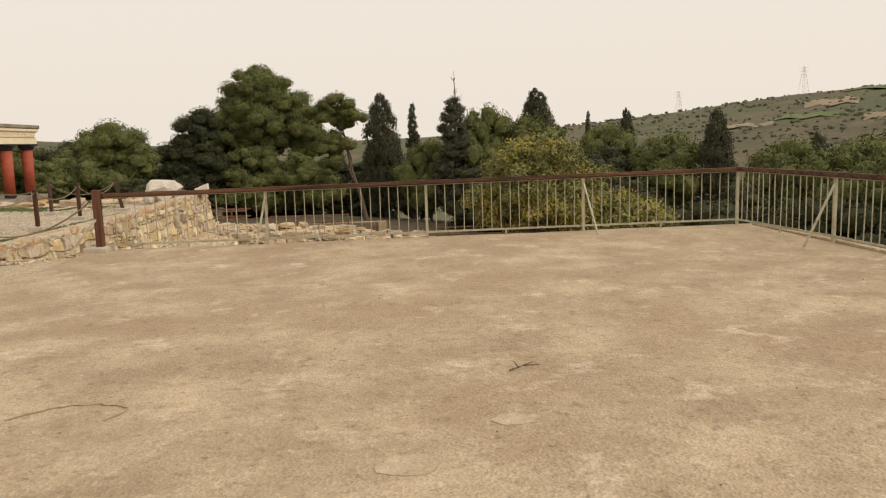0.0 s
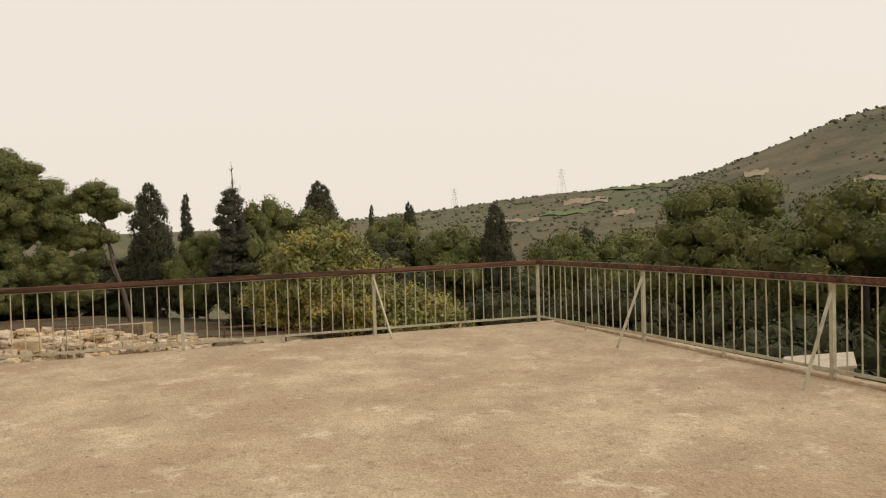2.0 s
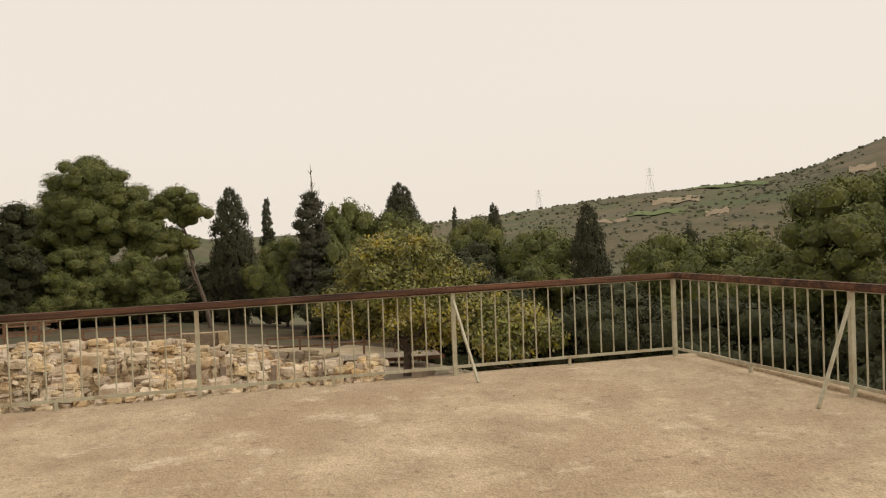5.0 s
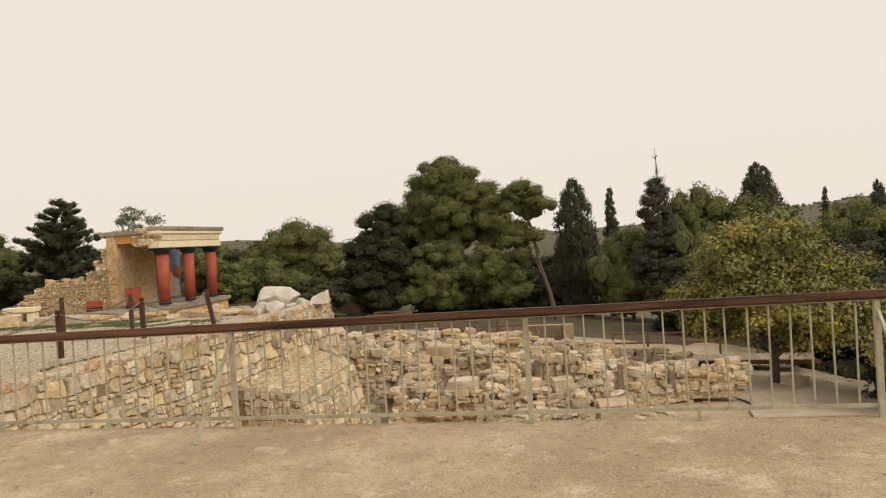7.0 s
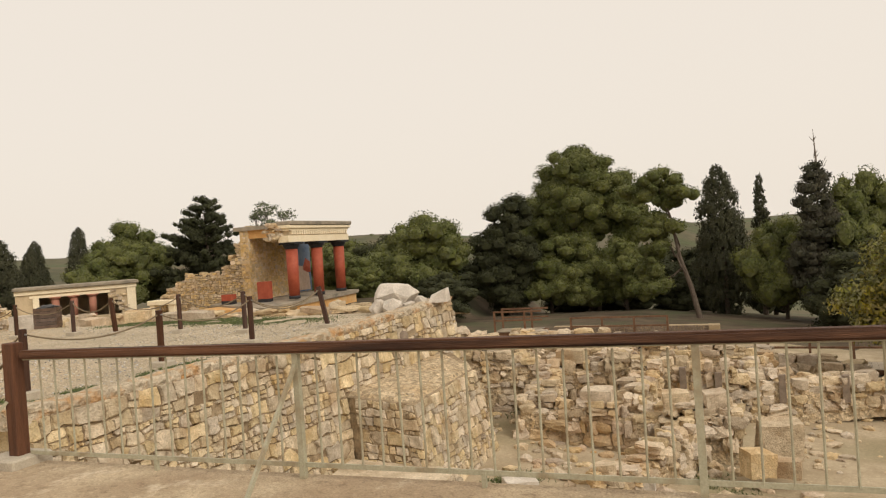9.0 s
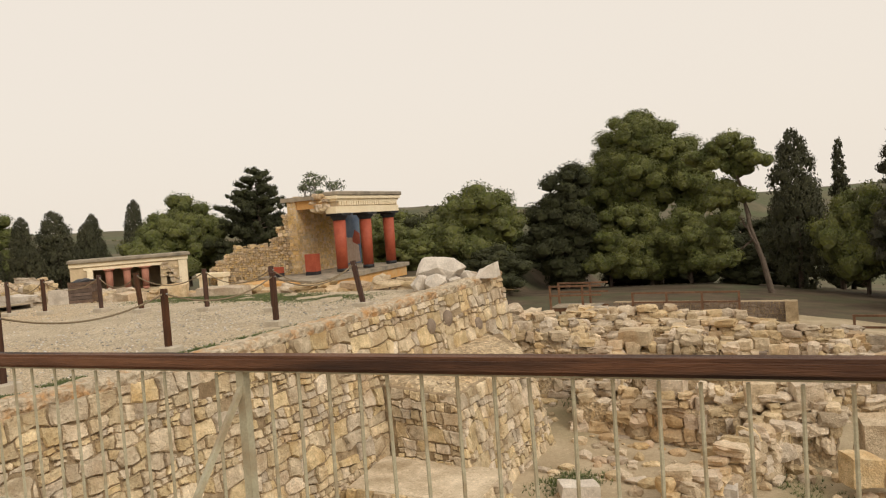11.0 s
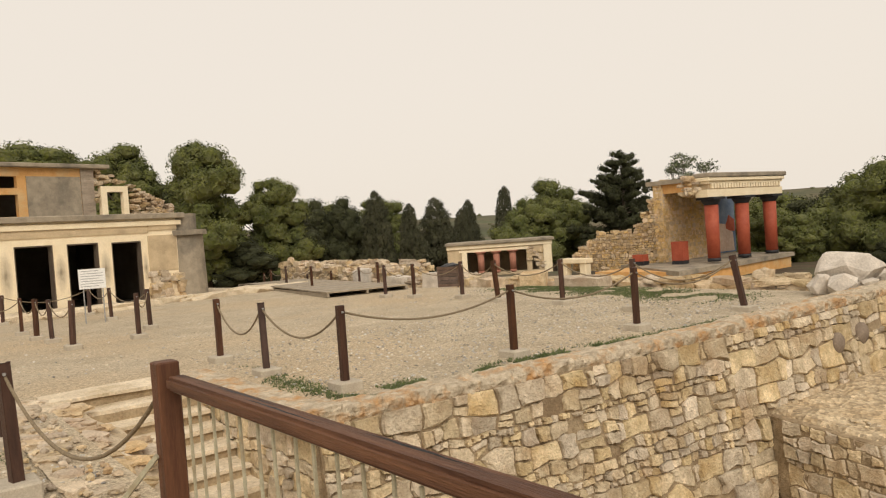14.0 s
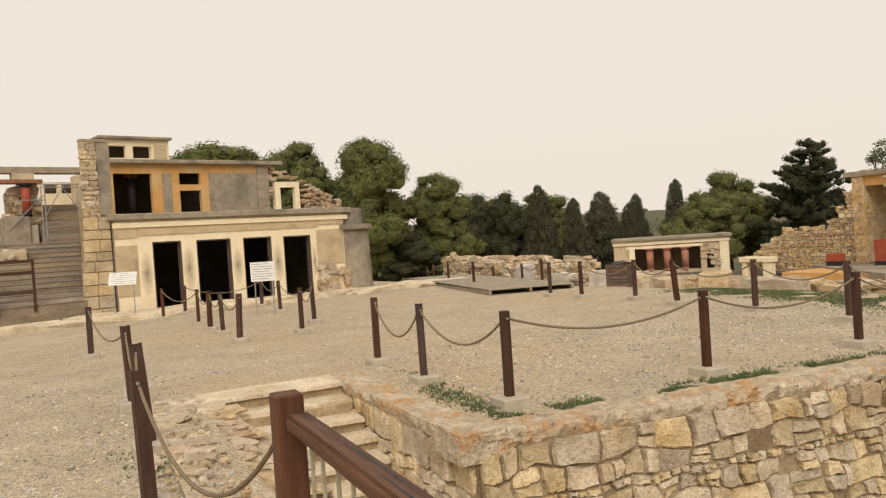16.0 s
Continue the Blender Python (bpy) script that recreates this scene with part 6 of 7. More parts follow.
    dress(Patch((-29.2, 34.6, -1.6), (-22.0, 34.5, -1.6), (-22.0, 34.5, 3.5), (-29.2, 34.6, 3.5)), w, M["brickwall"], 0.38, 0.16, 82, gap=0.012, depth=(0.01, 0.06),
          keep=lambda u, v: any(b + 29.2 <= u <= a + 29.2 and v - 1.6 < z + 0.25 * noise.noise(Vector((u * 2, v * 2, 0))) for a, b, z in steps))
    for a, b, z in steps:
        for i in range(5):
            put_block(w, (a + (b - a) * rng.random(), 34.9 + rng.uniform(-0.2, 0.3), z - 0.06 + rng.uniform(-0.05, 0.08)), (rng.uniform(0.25, 0.5), 0.5, rng.uniform(0.12, 0.22)), rng.uniform(-0.2, 0.2), rng, "stone")
    # little doorway lintel at the far end of it
    part("lintel", boxes((-29.4, -27.2, 33.6, 34.3, -1.05, -0.75), bevel=0.03), M["cream"], w)
    part("jamb", boxes((-29.3, -28.9, 33.7, 34.2, -1.9, -1.05), bevel=0.03), M["cream"], w)
    part("jamb", boxes((-27.8, -27.3, 33.7, 34.2, -1.9, -1.05), bevel=0.03), M["cream"], w)


portico()


# ---- the low pillared shrine beyond the court ----
def shrine():
    m = Matrix.Translation((-41.8, 34.3, 0)) @ Matrix.Rotation(math.atan2(6.0, 5.4), 4, "Z")
    t = thing("pillared_shrine", "low cream flat-roofed shrine with dusty red columns", "building", m)
    bm = bmesh.new()
    pierced(bm, 8.0, -2.4, 0.22, 0.0, 0.45, [(1.15, 6.05, -1.9, -0.28), (6.45, 6.95, -1.9, -0.85)])
    part("wall", bm, M["tan"], t)
    part("cornice", boxes((-0.15, 8.2, -0.3, 4.2, 0.30, 0.52), bevel=0.03), M["cement"], t, "weathered grey roof slab")
    part("frieze", boxes((-0.05, 8.05, -0.12, 0.3, 0.0, 0.30), bevel=0.01), M["cream"], t)
    part("lintel", boxes((0.9, 6.3, -0.06, 0.4, -0.28, -0.1), bevel=0.01), M["cream"], t)
    part("corner_pier", boxes((7.35, 7.95, -0.10, 0.6, -2.4, -0.02), bevel=0.02), M["cream"], t)
    part("jamb", boxes((1.1, 1.5, -0.08, 0.5, -2.3, -0.28), bevel=0.02), M["cream"], t)
    part("back_wall", boxes((0, 8.0, 3.7, 4.0, -2.4, 0.28)), M["tan"], t)
    part("side_wall", boxes((0.0, 0.35, 0.45, 3.7, -2.4, 0.28)), M["tan"], t)
    part("side_wall", boxes((7.6, 7.95, 0.6, 3.7, -2.4, 0.28)), M["tan"], t)
    for u in (2.55, 3.75, 5.0):
        column(t, u, 0.2, -1.95, -0.28, 0.27, "pink")
    rng = random.Random(9)
    e = new("broken_patch")
    e.parent = t
    for i in range(26):
        put_block(e, (rng.uniform(6.1, 7.4), -0.02, rng.uniform(-1.7, -0.1)), (rng.uniform(0.2, 0.4), 0.16, rng.uniform(0.1, 0.2)), 0, rng, "stone")


shrine()


# ---- the two-storey restored hall ----
def hall():
    m = Matrix.Translation((-26.72, 0.19, 0)) @ Matrix.Rotation(math.atan2(9.45, -2.6), 4, "Z") @ Matrix.Diagonal((0.854, 1, 1, 1))
    t = thing("restored_hall", "two-storey restored hall with cream door frames and dark doorways", "building", m)
    doors = [(1.55, 2.84, -0.9, 2.14), (3.54, 5.20, -0.9, 2.12), (5.83, 7.31, -0.9, 2.11), (7.96, 9.50, -0.9, 2.08)]
    bm = bmesh.new()
    pierced(bm, 11.5, -0.9, 3.0, 0.0, 0.3, doors)
    part("front_wall", bm, M["cream"], t)
    part("panel", boxes((-0.05, 0.88, -0.03, 0.0, 0.2, 2.05)), M["tan"], t)
    part("panel", boxes((-0.05, 0.92, -0.035, 0.0, 2.32, 2.64)), M["tan"], t)
    part("panel", boxes((9.85, 11.45, -0.03, 0.0, 0.75, 2.28)), M["tan"], t)
    part("band", boxes((0.95, 9.9, -0.04, 0.0, 2.40, 2.66)), M["tan"], t)
    part("band", boxes((9.9, 11.5, -0.05, 0.0, 2.50, 2.70)), M["tan"], t)
    part("string_course", boxes((-0.1, 11.75, -0.10, 0.0, 2.70, 2.90), bevel=0.01), M["cream"], t)
    part("cornice", boxes((-0.3, 11.9, -0.22, 3.2, 2.98, 3.22), bevel=0.03), M["cement"], t, "weathered brown-grey roof edge")
    for a, b, z0, z1 in doors:
        f = new("door_frame")
        f.parent = t
        part("jamb", boxes((a - 0.01, a + 0.05, 0.012, 0.32, z0, z1)), M["bark"], f)
        part("jamb", boxes((b - 0.05, b + 0.01, 0.012, 0.32, z0, z1)), M["bark"], f)
        part("head", boxes((a + 0.05, b - 0.05, 0.012, 0.32, z1 - 0.05, z1 + 0.01)), M["bark"], f)
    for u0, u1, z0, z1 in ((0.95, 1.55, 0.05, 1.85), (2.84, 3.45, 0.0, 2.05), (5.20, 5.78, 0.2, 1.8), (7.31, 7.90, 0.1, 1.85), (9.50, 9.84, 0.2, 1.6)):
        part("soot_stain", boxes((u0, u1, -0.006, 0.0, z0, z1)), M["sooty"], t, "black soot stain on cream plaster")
    # floor, walls and ceiling coloured dark in place of the hall's indoor shade
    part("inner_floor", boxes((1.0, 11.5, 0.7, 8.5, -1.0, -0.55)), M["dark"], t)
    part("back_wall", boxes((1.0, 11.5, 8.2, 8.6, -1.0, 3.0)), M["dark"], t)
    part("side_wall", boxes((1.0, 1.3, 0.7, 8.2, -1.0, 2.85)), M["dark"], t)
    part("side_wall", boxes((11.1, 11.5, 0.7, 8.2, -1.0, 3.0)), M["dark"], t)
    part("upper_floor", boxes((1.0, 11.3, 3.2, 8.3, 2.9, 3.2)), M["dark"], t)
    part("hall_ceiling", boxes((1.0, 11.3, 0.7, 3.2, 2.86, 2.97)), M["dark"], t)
    rough_ = new("rough_footing")
    rough_.parent = t
    rng = random.Random(14)
    for i in range(40):
        put_block(rough_, (rng.uniform(9.9, 11.6), -0.06 + rng.uniform(-0.05, 0.05), rng.uniform(-0.7, 0.62)), (rng.uniform(0.3, 0.6), 0.3, rng.uniform(0.2, 0.35)), 0, rng, "stone")
    # cement bastion at the corner
    bm = bmesh.new()
    bmesh.ops.create_cone(bm, cap_ends=True, segments=20, radius1=1.15, radius2=1.08, depth=2.75, matrix=Matrix.Translation((12.3, 0.75, 0.85)))
    part("bastion", bm, M["cement"], t, "dark grey cement corner bastion", smooth=False)
    bm = bmesh.new()
    bmesh.ops.create_cone(bm, cap_ends=True, segments=20, radius1=1.28, radius2=1.28, depth=0.22, matrix=Matrix.Translation((12.3, 0.75, 2.33)))
    part("bastion_ring", bm, M["cement"], t)
    bm = bmesh.new()
    bmesh.ops.create_cone(bm, cap_ends=True, segments=20, radius1=0.95, radius2=0.95, depth=0.75, matrix=Matrix.Translation((12.2, 0.85, 2.8)))
    part("bastion_top", bm, M["cement"], t)
    # upper storey, set back
    bm = bmesh.new()
    pierced(bm, 8.0, 3.2, 5.42, 0, 0.25, [(0.42, 2.12, 3.36, 5.03), (3.40, 4.43, 4.57, 5.06), (3.40, 4.43, 3.40, 4.31)])
    for v in bm.verts:
        v.co = Vector((0.75 + v.co.x * 1.06, v.co.y + 3.0, v.co.z))
    part("upper_wall", bm, M["ochre"], t)
    part("upper_panel", boxes((3.5, 3.93, 2.97, 3.0, 3.3, 5.05)), M["cement"], t, "grey cement panel")
    part("upper_panel", boxes((5.87, 8.52, 2.965, 3.0, 3.36, 5.06)), M["cement"], t, "grey cement panel")
    part("upper_pier", boxes((8.55, 9.22, 2.95, 3.0, 3.22, 5.42)), M["steps"], t, "stained stone pier")
    part("upper_cornice", boxes((0.55, 10.0, 2.72, 5.0, 5.42, 5.6), bevel=0.03), M["cement"], t)
    part("upper_side_wall", boxes((0.95, 1.2, 3.5, 8.3, 3.2, 5.42)), M["tan"], t)
    # upper room's shade is put into this wall's colour
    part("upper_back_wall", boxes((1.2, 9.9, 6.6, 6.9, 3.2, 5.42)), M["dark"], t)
    part("upper_ceiling", boxes((1.2, 9.9, 5.0, 6.7, 5.40, 5.58)), M["cement"], t)
    column(t, 2.35, 3.9, 3.22, 5.10, 0.2, "black")
    part("column_capital", boxes((2.08, 2.62, 3.65, 4.15, 4.95, 5.10), bevel=0.04), M["red"], t)
    # ruined end with a white-framed window
    r = new("ruined_end")
    r.parent = t
    bm = bmesh.new()
    pierced(bm, 1.5, 3.2, 4.66, 0, 0.25, [(0.32, 1.21, 3.36, 4.40)])
    for v in bm.verts:
        v.co += Vector((9.53, 2.9, 0))
    part("window_surround", bm, M["cream"], r, "cream plaster window surround")
    for i in range(340):
        u = rng.uniform(9.25, 13.7)
        top = 5.5 - max(0, u - 9.4) * 0.42
        z = rng.uniform(3.15, max(3.2, top))
        if 9.4 < u < 11.2 and z < 4.78:
            continue
        put_block(r, (u, 3.2 + rng.uniform(-0.15, 0.1), z), (rng.uniform(0.18, 0.42), 0.45, rng.uniform(0.09, 0.17)), 0, rng, "stone")
    # roof lantern
    bm = bmesh.new()
    pierced(bm, 3.1, 5.4, 6.6, 0, 0.3, [(0.12, 0.97, 5.62, 6.33), (1.3, 2.2, 5.62, 6.33)])
    for v in bm.verts:
        v.co += Vector((1.38, 4.2, 0))
    part("lantern_wall", bm, M["cream"], t)
    part("lantern_panel", boxes((3.72, 4.35, 4.17, 4.2, 5.65, 6.4)), M["tan"], t)
    part("lantern_roof", boxes((1.0, 4.6, 4.0, 6.2, 6.6, 6.72), bevel=0.02), M["cement"], t)
    # dark colour stands for the shade inside the lantern
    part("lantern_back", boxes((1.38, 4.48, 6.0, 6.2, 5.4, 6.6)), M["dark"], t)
    part("lantern_sill", boxes((1.5, 2.35, 4.45, 4.5, 5.6, 5.85)), M["cream"], t)
    part("lantern_sill", boxes((2.68, 3.58, 4.45, 4.5, 5.6, 5.85)), M["cream"], t)
    # great stone pier
    p = new("stone_pier")
    p.parent = t
    part("core", boxes((-1.28, -0.2, 0.06, 0.3, -0.9, 3.2)), M["mortar"], p)
    part("core", boxes((-1.05, -0.2, 0.06, 0.3, 3.2, 5.8)), M["mortar"], p)
    z = -0.6
    k = 0
    while z < 5.75:
        low = z < 3.0
        h = rng.uniform(0.3, 0.5) if low else rng.uniform(0.10, 0.20)
        u = -1.36 + 0.16 * max(0, z) / 3.2 if low else -1.12
        end = -0.14 if low else -0.5
        split = rng.uniform(0.35, 0.65)
        while u < end - 0.02:
            l = (end - u if u > -0.95 else (end - u) * split) if low else min(rng.uniform(0.18, 0.45), end - u)
            if l > 0.06:
                if low:
                    part("stone", boxes((u + 0.012, u + l - 0.012, 0.0 + rng.uniform(-0.02, 0.02), 0.3, z + 0.012, z + h - 0.012), bevel=0.02), M["pierstone"], p)
                else:
                    put_block(p, (u + l / 2, 0.16, z + h / 2), (l * 1.02, 0.3, h * 1.03), 0, rng, "stone", tilt=0.015)
            u += l
        z += h
    part("pier_side", boxes((-0.5, 0.02, 0.02, 0.3, 3.22, 5.85)), M["cement"], p)
    part("pier_top", boxes((-1.12, -0.1, -0.02, 0.34, 5.82, 5.94), bevel=0.02), M["cement"], p)
    # flight of steps beside it
    for i in range(13):
        part("step", boxes((-8.5, -1.25 + 0.075 * i, 0.0 + 0.28 * i, 0.31 + 0.28 * i, -0.9, 0.19 + 0.18 * i), bevel=0.015), M["steps"], t)
        part("nosing", boxes((-8.5, -1.25 + 0.075 * i, -0.025 + 0.28 * i, 0.24 + 0.28 * i, 0.194 + 0.18 * i, 0.23 + 0.18 * i), bevel=0.008), M["deck"], t)
    part("landing", boxes((-8.5, 0.0, 3.64, 5.6, 1.9, 2.42)), M["steps"], t)
    for i in range(10):
        part("step", boxes((-1.6 + 0.03 * i, 0.1 + 0.06 * i, 4.5 + 0.22 * i, 4.8 + 0.22 * i, 2.0, 2.58 + 0.165 * i), bevel=0.01), M["steps"], t)
    # upper porch on its red column
    column(t, -2.05, 4.9, 3.5, 4.82, 0.21, "red")
    part("porch_beam", boxes((-8.5, 0.5, 4.8, 5.3, 5.22, 5.48), bevel=0.02), M["deck"], t, "weathered flat porch roof edge")
    part("porch_lintel", boxes((-3.6, -1.36, 4.7, 5.2, 4.81, 4.97), bevel=0.015), M["redwood"], t, "red-brown lintel")
    part("lintel_pad", boxes((-2.6, -1.7, 4.75, 5.2, 4.97, 5.22)), M["stair"], t)
    bm = bmesh.new()
    pierced(bm, 2.3, 3.9, 5.23, 0, 0.3, [(0.35, 1.0, 4.75, 5.15), (1.2, 2.0, 4.75, 5.15)])
    for v in bm.verts:
        v.co += Vector((-0.5, 9.0, 0))
    part("porch_back", bm, M["cream"], t)
    # dark sheet behind the porch windows, painting in the shade inside
    part("porch_inside", boxes((-0.5, 1.8, 9.5, 9.7, 3.9, 5.3)), M["dark"], t)
    pb = new("porch_wall")
    pb.parent = t
    for i in range(70):
        u, z = rng.uniform(-2.85, -1.45), rng.uniform(3.1, 4.75)
        if z > 4.3 and not (-2.75 < u < -1.55):
            continue
        put_block(pb, (u, 5.5 + rng.uniform(-0.1, 0.1), z), (rng.uniform(0.25, 0.5), 0.4, rng.uniform(0.16, 0.28)), 0, rng, "stone")
    part("core", boxes((-2.8, -1.5, 5.4, 5.7, 2.0, 4.5)), M["mortar"], pb)
    part("porch_block", boxes((-3.15, -2.1, 4.25, 5.35, 2.4, 3.48), bevel=0.04), M["cement"], t, "grey stone block under the column")
    part("porch_block", boxes((-2.1, -1.75, 4.4, 5.3, 2.4, 3.15), bevel=0.03), M["block"], t)
    for u, w2, z in ((-3.45, 0.5, 1.85), (-3.05, 0.45, 1.82), (-3.75, 0.4, 1.8)):
        put_block(pb, (u, 2.5, z + 0.15), (w2, 0.5, 0.42), 0, rng, "stone")
    sc = new("scaffold")
    sc.parent = t
    for u in (-1.6, -1.45, -0.02):
        bm = bmesh.new()
        rod(bm, (u, 4.2, 2.42), (u, 4.2, 4.75), 0.026, 6)
        part("tube", bm, M["steel"], sc)
    for p0, p1 in (((-1.7, 4.72), (0.0, 4.72)), ((-1.6, 4.6), (0.0, 4.6)), ((-1.6, 3.2), (0.0, 3.25)), ((-1.6, 3.02), (0.0, 3.05)), ((-1.6, 3.3), (-0.6, 4.7)), ((-3.0, 3.0), (-1.5, 4.3)), ((-0.7, 4.6), (0.0, 3.7)), ((-3.0, 4.1), (-1.5, 4.1))):
        bm = bmesh.new()
        rod(bm, (p0[0], 4.18, p0[1]), (p1[0], 4.18, p1[1]), 0.02, 6)
        part("tube", bm, M["steel"], sc)
    tf = new("timber_rail")
    tf.parent = t
    for u in (-4.6, -3.27):
        part("post", boxes((u, u + 0.09, -0.09, 0.0, 0.0, 1.78)), M["post"], tf)
    for z in (0.62, 1.3, 1.68):
        part("board", boxes((-8.0, -3.2, -0.12, -0.09, z, z + 0.10)), M["post"], tf)
    # paving slabs before the doors
    for i in range(46):
        u, v = rng.uniform(-6, 15.5), rng.uniform(-3.2, -0.7)
        s = rng.uniform(1.8, 4.2)
        w_ = m @ Vector((u, v, 0))
        zz = court_z(w_.x, w_.y)
        pts = [(u + a * s / 2 * rng.uniform(0.7, 1), v + b * 0.6 * rng.uniform(0.5, 1), zz + z) for a in (-1, 0.2, 1) for b in (-1, 1) for z in (-0.1, rng.uniform(0.08, 0.24))]
        hull("paving_slab", pts, M["tread"], parent=t, rough=0.02, cuts=2, seed=i)


hall()


def sign_board(x, y, z, rz, w, h, zc, tilt, label, lines):
    t = thing("information_sign", label, "sign", pose(x, y, z, 0, 0, rz))
    for s in (-1, 1):
        bm = bmesh.new()
        rod(bm, (s * w * 0.36, 0.03, -0.05), (s * w * 0.36, 0.03, zc), 0.018, 8)
        part("leg", bm, M["steel"], t)
    bm = boxes((-w / 2, w / 2, -0.012, 0.012, -h / 2, h / 2), bevel=0.004)
    p = part("panel", bm, M["sign"], t)
    p.location, p.rotation_euler = (0, 0, zc), (radians(tilt), 0, 0)
    for i in range(lines):
        b = part("text_line", boxes((-w * 0.42, w * (0.42 if i % 3 else 0.25), -0.016, -0.012, 0, h * 0.025)), M["ink"], p)
        b.location = (0, 0, h * (0.38 - 0.76 * i / max(1, lines - 1)))


sign_board(-24.0, 0.25, court_z(-24, 0.25), 60, 0.95, 0.44, 1.38, -20, "small white information sign on two steel legs", 6)
sign_board(-19.6, 3.95, court_z(-19.6, 3.95), 62, 0.74, 0.58, 1.30, 0, "white notice board before the dark doorways", 7)


# ---- timber walkways beyond the ruins ----
def walkway(o, rz, L, w, z, label, rails=(True, True), steps=0):
    t = thing("timber_walkway", label, "walkway", pose(*o, z, 0, 0, rz))
    n = int(L / 0.2)
    me = mesh_of(boxes((-0.095, 0.095, -w / 2, w / 2, -0.03, 0.0)), "plank", M["deck"])
    for i in range(n):
        ob = new("plank", me)
        ob.parent, ob.location = t, (0.1 + i * 0.2, 0, 0)
    for s in (-1, 1):
        part("bearer", boxes((0, L, s * w * 0.42 - 0.04, s * w * 0.42 + 0.04, -0.2, -0.035)), M["railwood"], t)
        if rails[0 if s < 0 else 1]:
            for i in range(int(L / 1.5) + 1):
                x = min(L - 0.05, i * 1.5 + 0.05)
                part("rail_post", boxes((x - 0.045, x + 0.045, s * w / 2 - 0.045, s * w / 2 + 0.045, -0.5, 0.95)), M["railwood"], t)
            for zz in (0.5, 0.92):
                part("rail", boxes((0, L, s * w / 2 - 0.03, s * w / 2 + 0.03, zz, zz + 0.08)), M["railwood"], t)
    for i in range(steps):
        part("step", boxes((L + i * 0.3, L + 0.32 + i * 0.3, -w / 2, w / 2, -0.5, -0.16 * (i + 1))), M["deck"], t)


walkway((-5.2, 31.0), 0, 2.4, 1.4, -2.85, "raised timber platform with brown handrails", (True, True), 3)
walkway((-1.7, 30.6), -3, 4.6, 1.3, -3.35, "timber walkway with brown handrails beyond the ruins", (False, True))
walkway((6.8, 27.0), -6, 8.2, 1.6, -3.95, "timber walkway with brown handrails beyond the ruins", (False, True))
def boundary_wall():
    w = thing("boundary_wall", "long low wall of dark flat stones beyond the walkway", "wall")
    p = Patch((-2.9, 33.1, -4.6), (4.9, 32.8, -4.6), (4.9, 32.8, -3.08), (-2.9, 33.1, -3.02))
    hull("core", [p(0, 0, 0), p(p.L, 0, 0), p(p.L, p.H, 0), p(0, p.H, 0), p(0, 0, -0.45), p(p.L, 0, -0.45), p(p.L, p.H, -0.45), p(0, p.H, -0.45)], M["riser"], parent=w)
    dress(p, w, M["darkstone"], 0.4, 0.12, 91, depth=(0.02, 0.05), single=False)
    hull("end_stone", [(x, y, z) for x in (4.6, 5.1) for y in (32.5, 33.1) for z in (-4.6, -3.04)], M["riser"], parent=w, rough=0.04, cuts=4, seed=2)


boundary_wall()
bm = bmesh.new()
gp = [[bm.verts.new((10.6 + i * 0.9 + 0.5 * noise.noise(Vector((i, j * 0.5, 0))), 15.5 + j * 1.0, 0)) for j in range(13)] for i in range(11)]
for row in gp:
    for v in row:
        v.co.z = ground_z(v.co.x, v.co.y) + 0.05
for i in range(10):
    for j in range(12):
        bm.faces.new((gp[i][j], gp[i + 1][j], gp[i + 1][j + 1], gp[i][j + 1]))
solid("path", bm, M["pathsand"], "pale sandy path below the terrace", "path", "structure", smooth=True)

t = thing("utility_shed", "small grey metal cabinet standing below the terrace", "cabinet")
hull("body", [(15.1, -1.4, -1.0), (15.8, -2.2, -0.85), (16.1, -0.5, -1.0), (16.8, -1.3, -0.85), (15.1, -1.4, -7.0), (15.8, -2.2, -7.0), (16.1, -0.5, -7.0), (16.8, -1.3, -7.0)], M["block"], parent=t)
hull("lid", [(15.06, -1.4, -0.995), (15.8, -2.26, -0.845), (16.1, -0.45, -0.995), (16.86, -1.3, -0.845), (15.06, -1.4, -0.95), (15.8, -2.26, -0.80), (16.1, -0.45, -0.95), (16.86, -1.3, -0.80)], M["block"], parent=t)

# two dark rounded stones high in court wall, one dark disc painting a hole
for i, (y, z, r) in enumerate(((10.95, -0.62, 0.17), (11.65, -0.56, 0.18), (12.85, -0.88, 0.17))):
    bm = bmesh.new()
    bmesh.ops.create_icosphere(bm, subdivisions=3, radius=1.0)
    for v in bm.verts:
        k = 1 + 0.14 * noise.noise(v.co * 1.6 + Vector((i * 5, 0, 0)))
        v.co = Vector((v.co.x * 0.10, v.co.y * r * k, v.co.z * r * 1.05 * k))
    ob = solid("dark_stone", bm, M["darkstone"], "dark brown rounded piece in the wall face", "stone", smooth=True)
    s0 = (y - 2.2) / 12.3
    ob.location = (WALL_A.x + 1.27 * s0 + 0.58 * (wall_top(s0) - 0.14 - z) / (wall_top(s0) - 0.14 + 3.35) + 0.02, y, z)


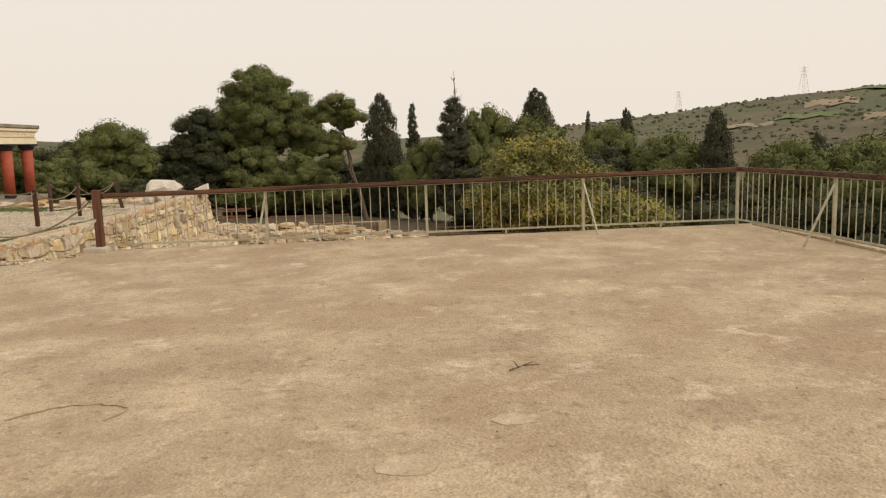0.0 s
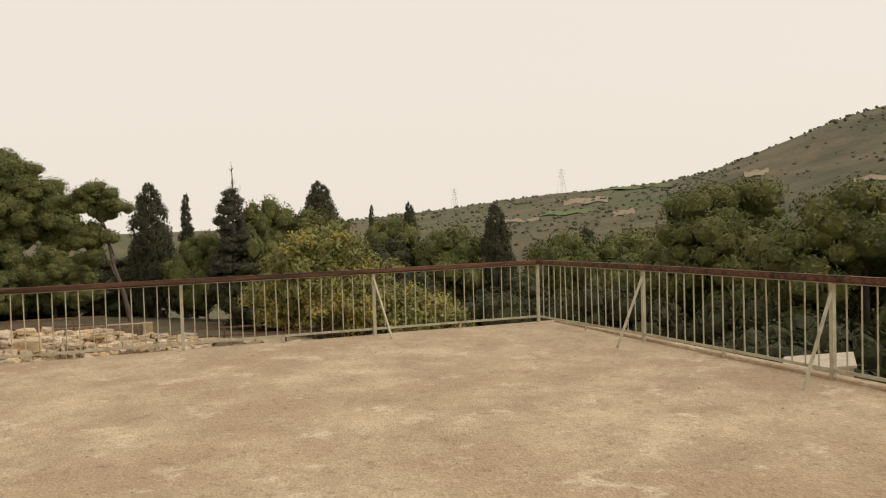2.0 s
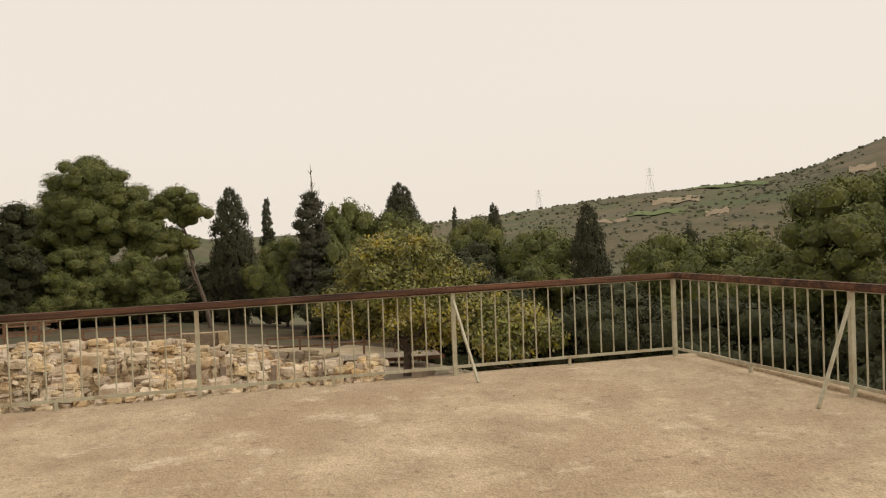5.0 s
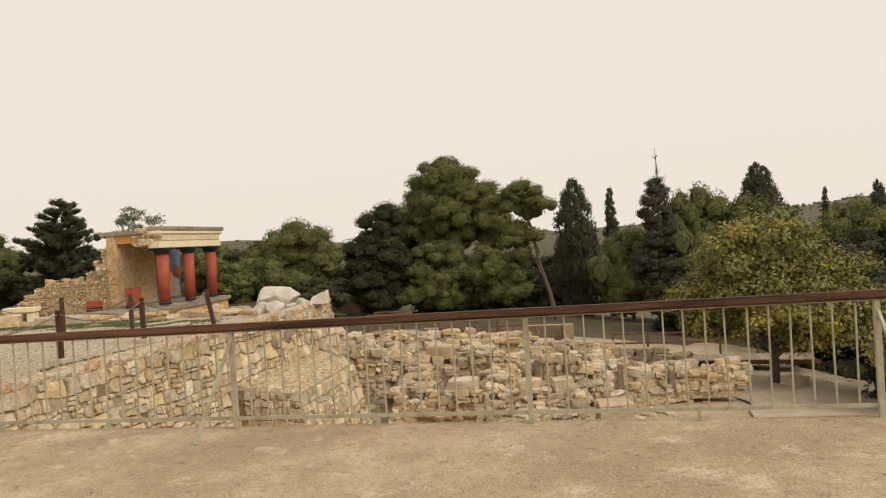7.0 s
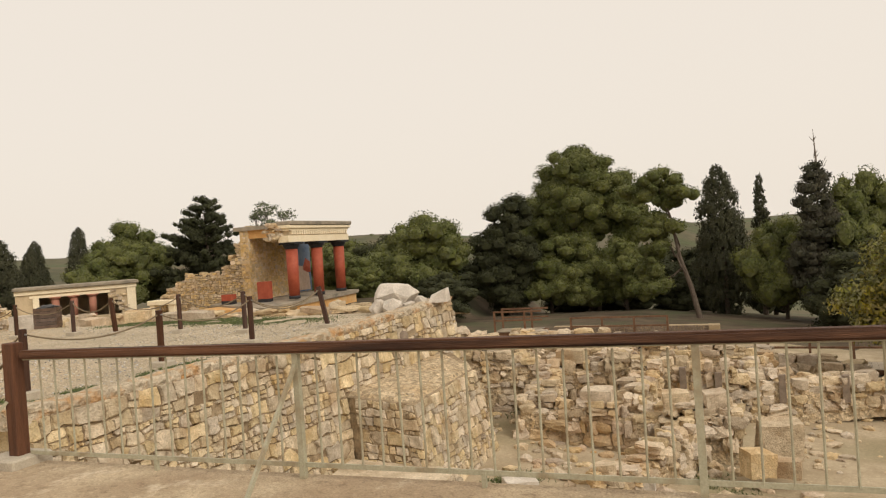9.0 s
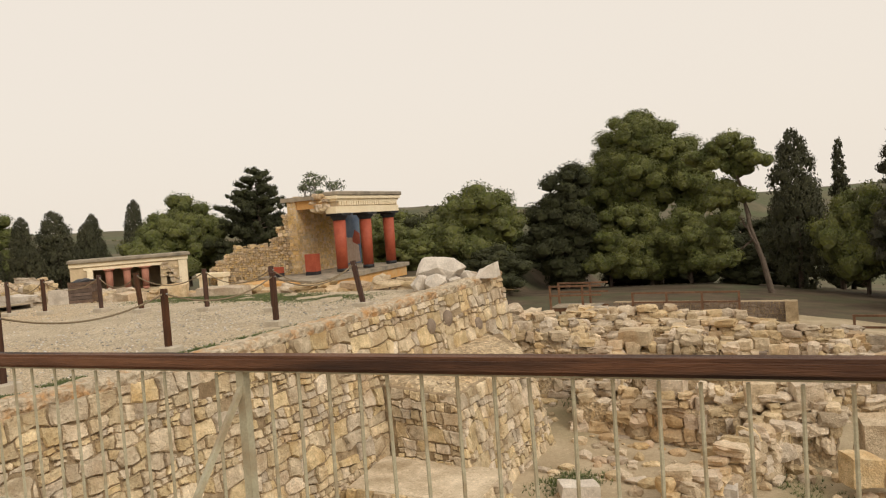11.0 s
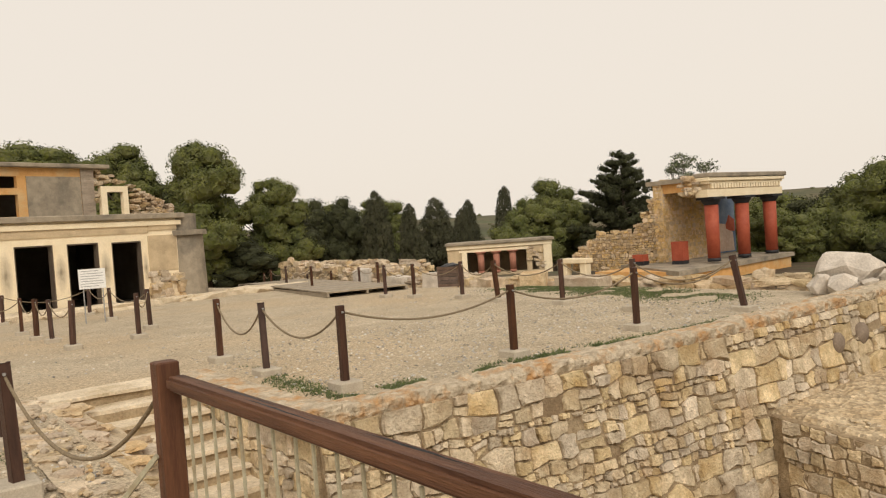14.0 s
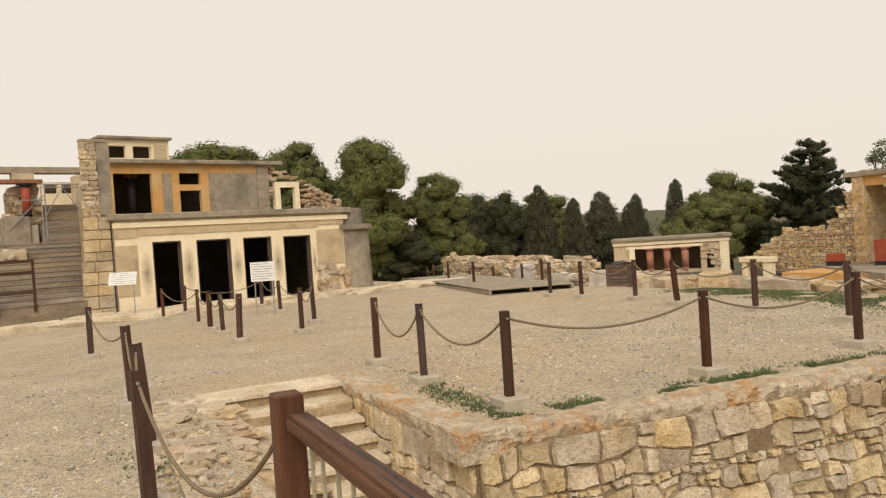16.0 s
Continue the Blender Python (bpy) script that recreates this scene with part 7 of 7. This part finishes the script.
# patches and a crack in the terrace
def floor_patch(x, y, r, material, label, seed, stretch=1.6):
    bm = bmesh.new()
    vs = []
    for k in range(28):
        a = k * 2 * math.pi / 28
        q = r * (1 + 0.35 * noise.noise(Vector((math.cos(a) * 1.5, math.sin(a) * 1.5, seed))) + 0.12 * noise.noise(Vector((math.cos(a) * 5, math.sin(a) * 5, seed))))
        vs.append(bm.verts.new((x + math.cos(a) * q * stretch, y + math.sin(a) * q, 0.006 + 0.012 * noise.noise(Vector((x * 0.6, y * 0.6, 3))))))
    f = bm.faces.new(vs)
    g = bmesh.ops.extrude_face_region(bm, geom=[f])
    for v in g["geom"]:
        if isinstance(v, bmesh.types.BMVert):
            v.co.z -= 0.03
    bmesh.ops.recalc_face_normals(bm, faces=bm.faces)
    solid("floor_patch", bm, material, label, "patch", "structure")


floor_patch(4.79, -9.41, 0.13, M["patch"], "pale smooth repair patch in the terrace", 1, 1.3)
floor_patch(5.46, -8.85, 0.09, M["patch"], "pale smooth repair patch in the terrace", 2, 1.6)

def floor_crack(pts, r, label):
    bm = bmesh.new()
    rng = random.Random(len(pts))
    line = []
    for a, b in zip(pts, pts[1:]):
        for k in range(6):
            s = k / 6
            x, y = a[0] + (b[0] - a[0]) * s + rng.uniform(-0.02, 0.02), a[1] + (b[1] - a[1]) * s + rng.uniform(-0.02, 0.02)
            line.append((x, y, 0.006 + 0.012 * noise.noise(Vector((x * 0.6, y * 0.6, 3)))))
    tube(bm, line, [r * rng.uniform(0.4, 1.3) for _ in line], 5)
    solid("floor_crack", bm, M["earth"], label, "crack", "structure")


floor_crack([(8.52, -8.2), (8.54, -8.5), (8.57, -8.9)], 0.004, "earth-filled crack in the terrace")
floor_crack([(2.25, -8.35), (2.45, -8.15), (2.75, -8.1), (3.0, -8.25), (2.9, -8.5)], 0.007, "earth-filled crack in the terrace")
bm = bmesh.new()
for a, b in (((5.58, -7.95, 0.02), (5.78, -7.80, 0.03)), ((5.66, -7.89, 0.02), (5.64, -7.78, 0.035)), ((5.70, -7.86, 0.025), (5.82, -7.88, 0.03))):
    rod(bm, a, b, 0.006, 5, 0.003)
solid("dry_twig", bm, M["bark"], "small dry twig lying on the terrace", "twig")


# a parked car far off under the trees
def parked_car(x, y, z, rz):
    t = thing("parked_car", "small white hatchback parked under the trees", "car", pose(x, y, z, 0, 0, rz))
    hull("body", [(sx * a, sy * b, h) for sx in (-1, 1) for sy in (-1, 1) for a, b, h in ((1.95, 0.78, 0.3), (2.0, 0.8, 0.55), (1.85, 0.78, 0.85))], M["sign"], parent=t)
    hull("cabin", [(x1, sy * b, h) for sy in (-1, 1) for x1, b, h in ((-1.75, 0.74, 0.84), (1.0, 0.74, 0.84), (-1.35, 0.6, 1.42), (0.25, 0.6, 1.42))], M["sign"], parent=t)
    for sy in (-1, 1):
        hull("window", [(x1, sy * b, h) for x1, b, h in ((-1.4, 0.735, 0.92), (0.75, 0.735, 0.92), (-1.15, 0.645, 1.32), (0.2, 0.645, 1.32))] + [(-0.3, sy * 0.5, 1.1)], M["plastic"], parent=t)
        for wx in (-1.25, 1.25):
            bm = bmesh.new()
            rod(bm, (wx, sy * 0.66, 0.3), (wx, sy * 0.83, 0.3), 0.3, 16)
            w = part("wheel", bm, M["plastic"], t)
            bm = bmesh.new()
            rod(bm, (wx, sy * 0.82, 0.3), (wx, sy * 0.845, 0.3), 0.18, 12)
            part("rim", bm, M["steel"], w)


parked_car(-21.3, 75.0, ground_z(-21.3, 75.0), 20)
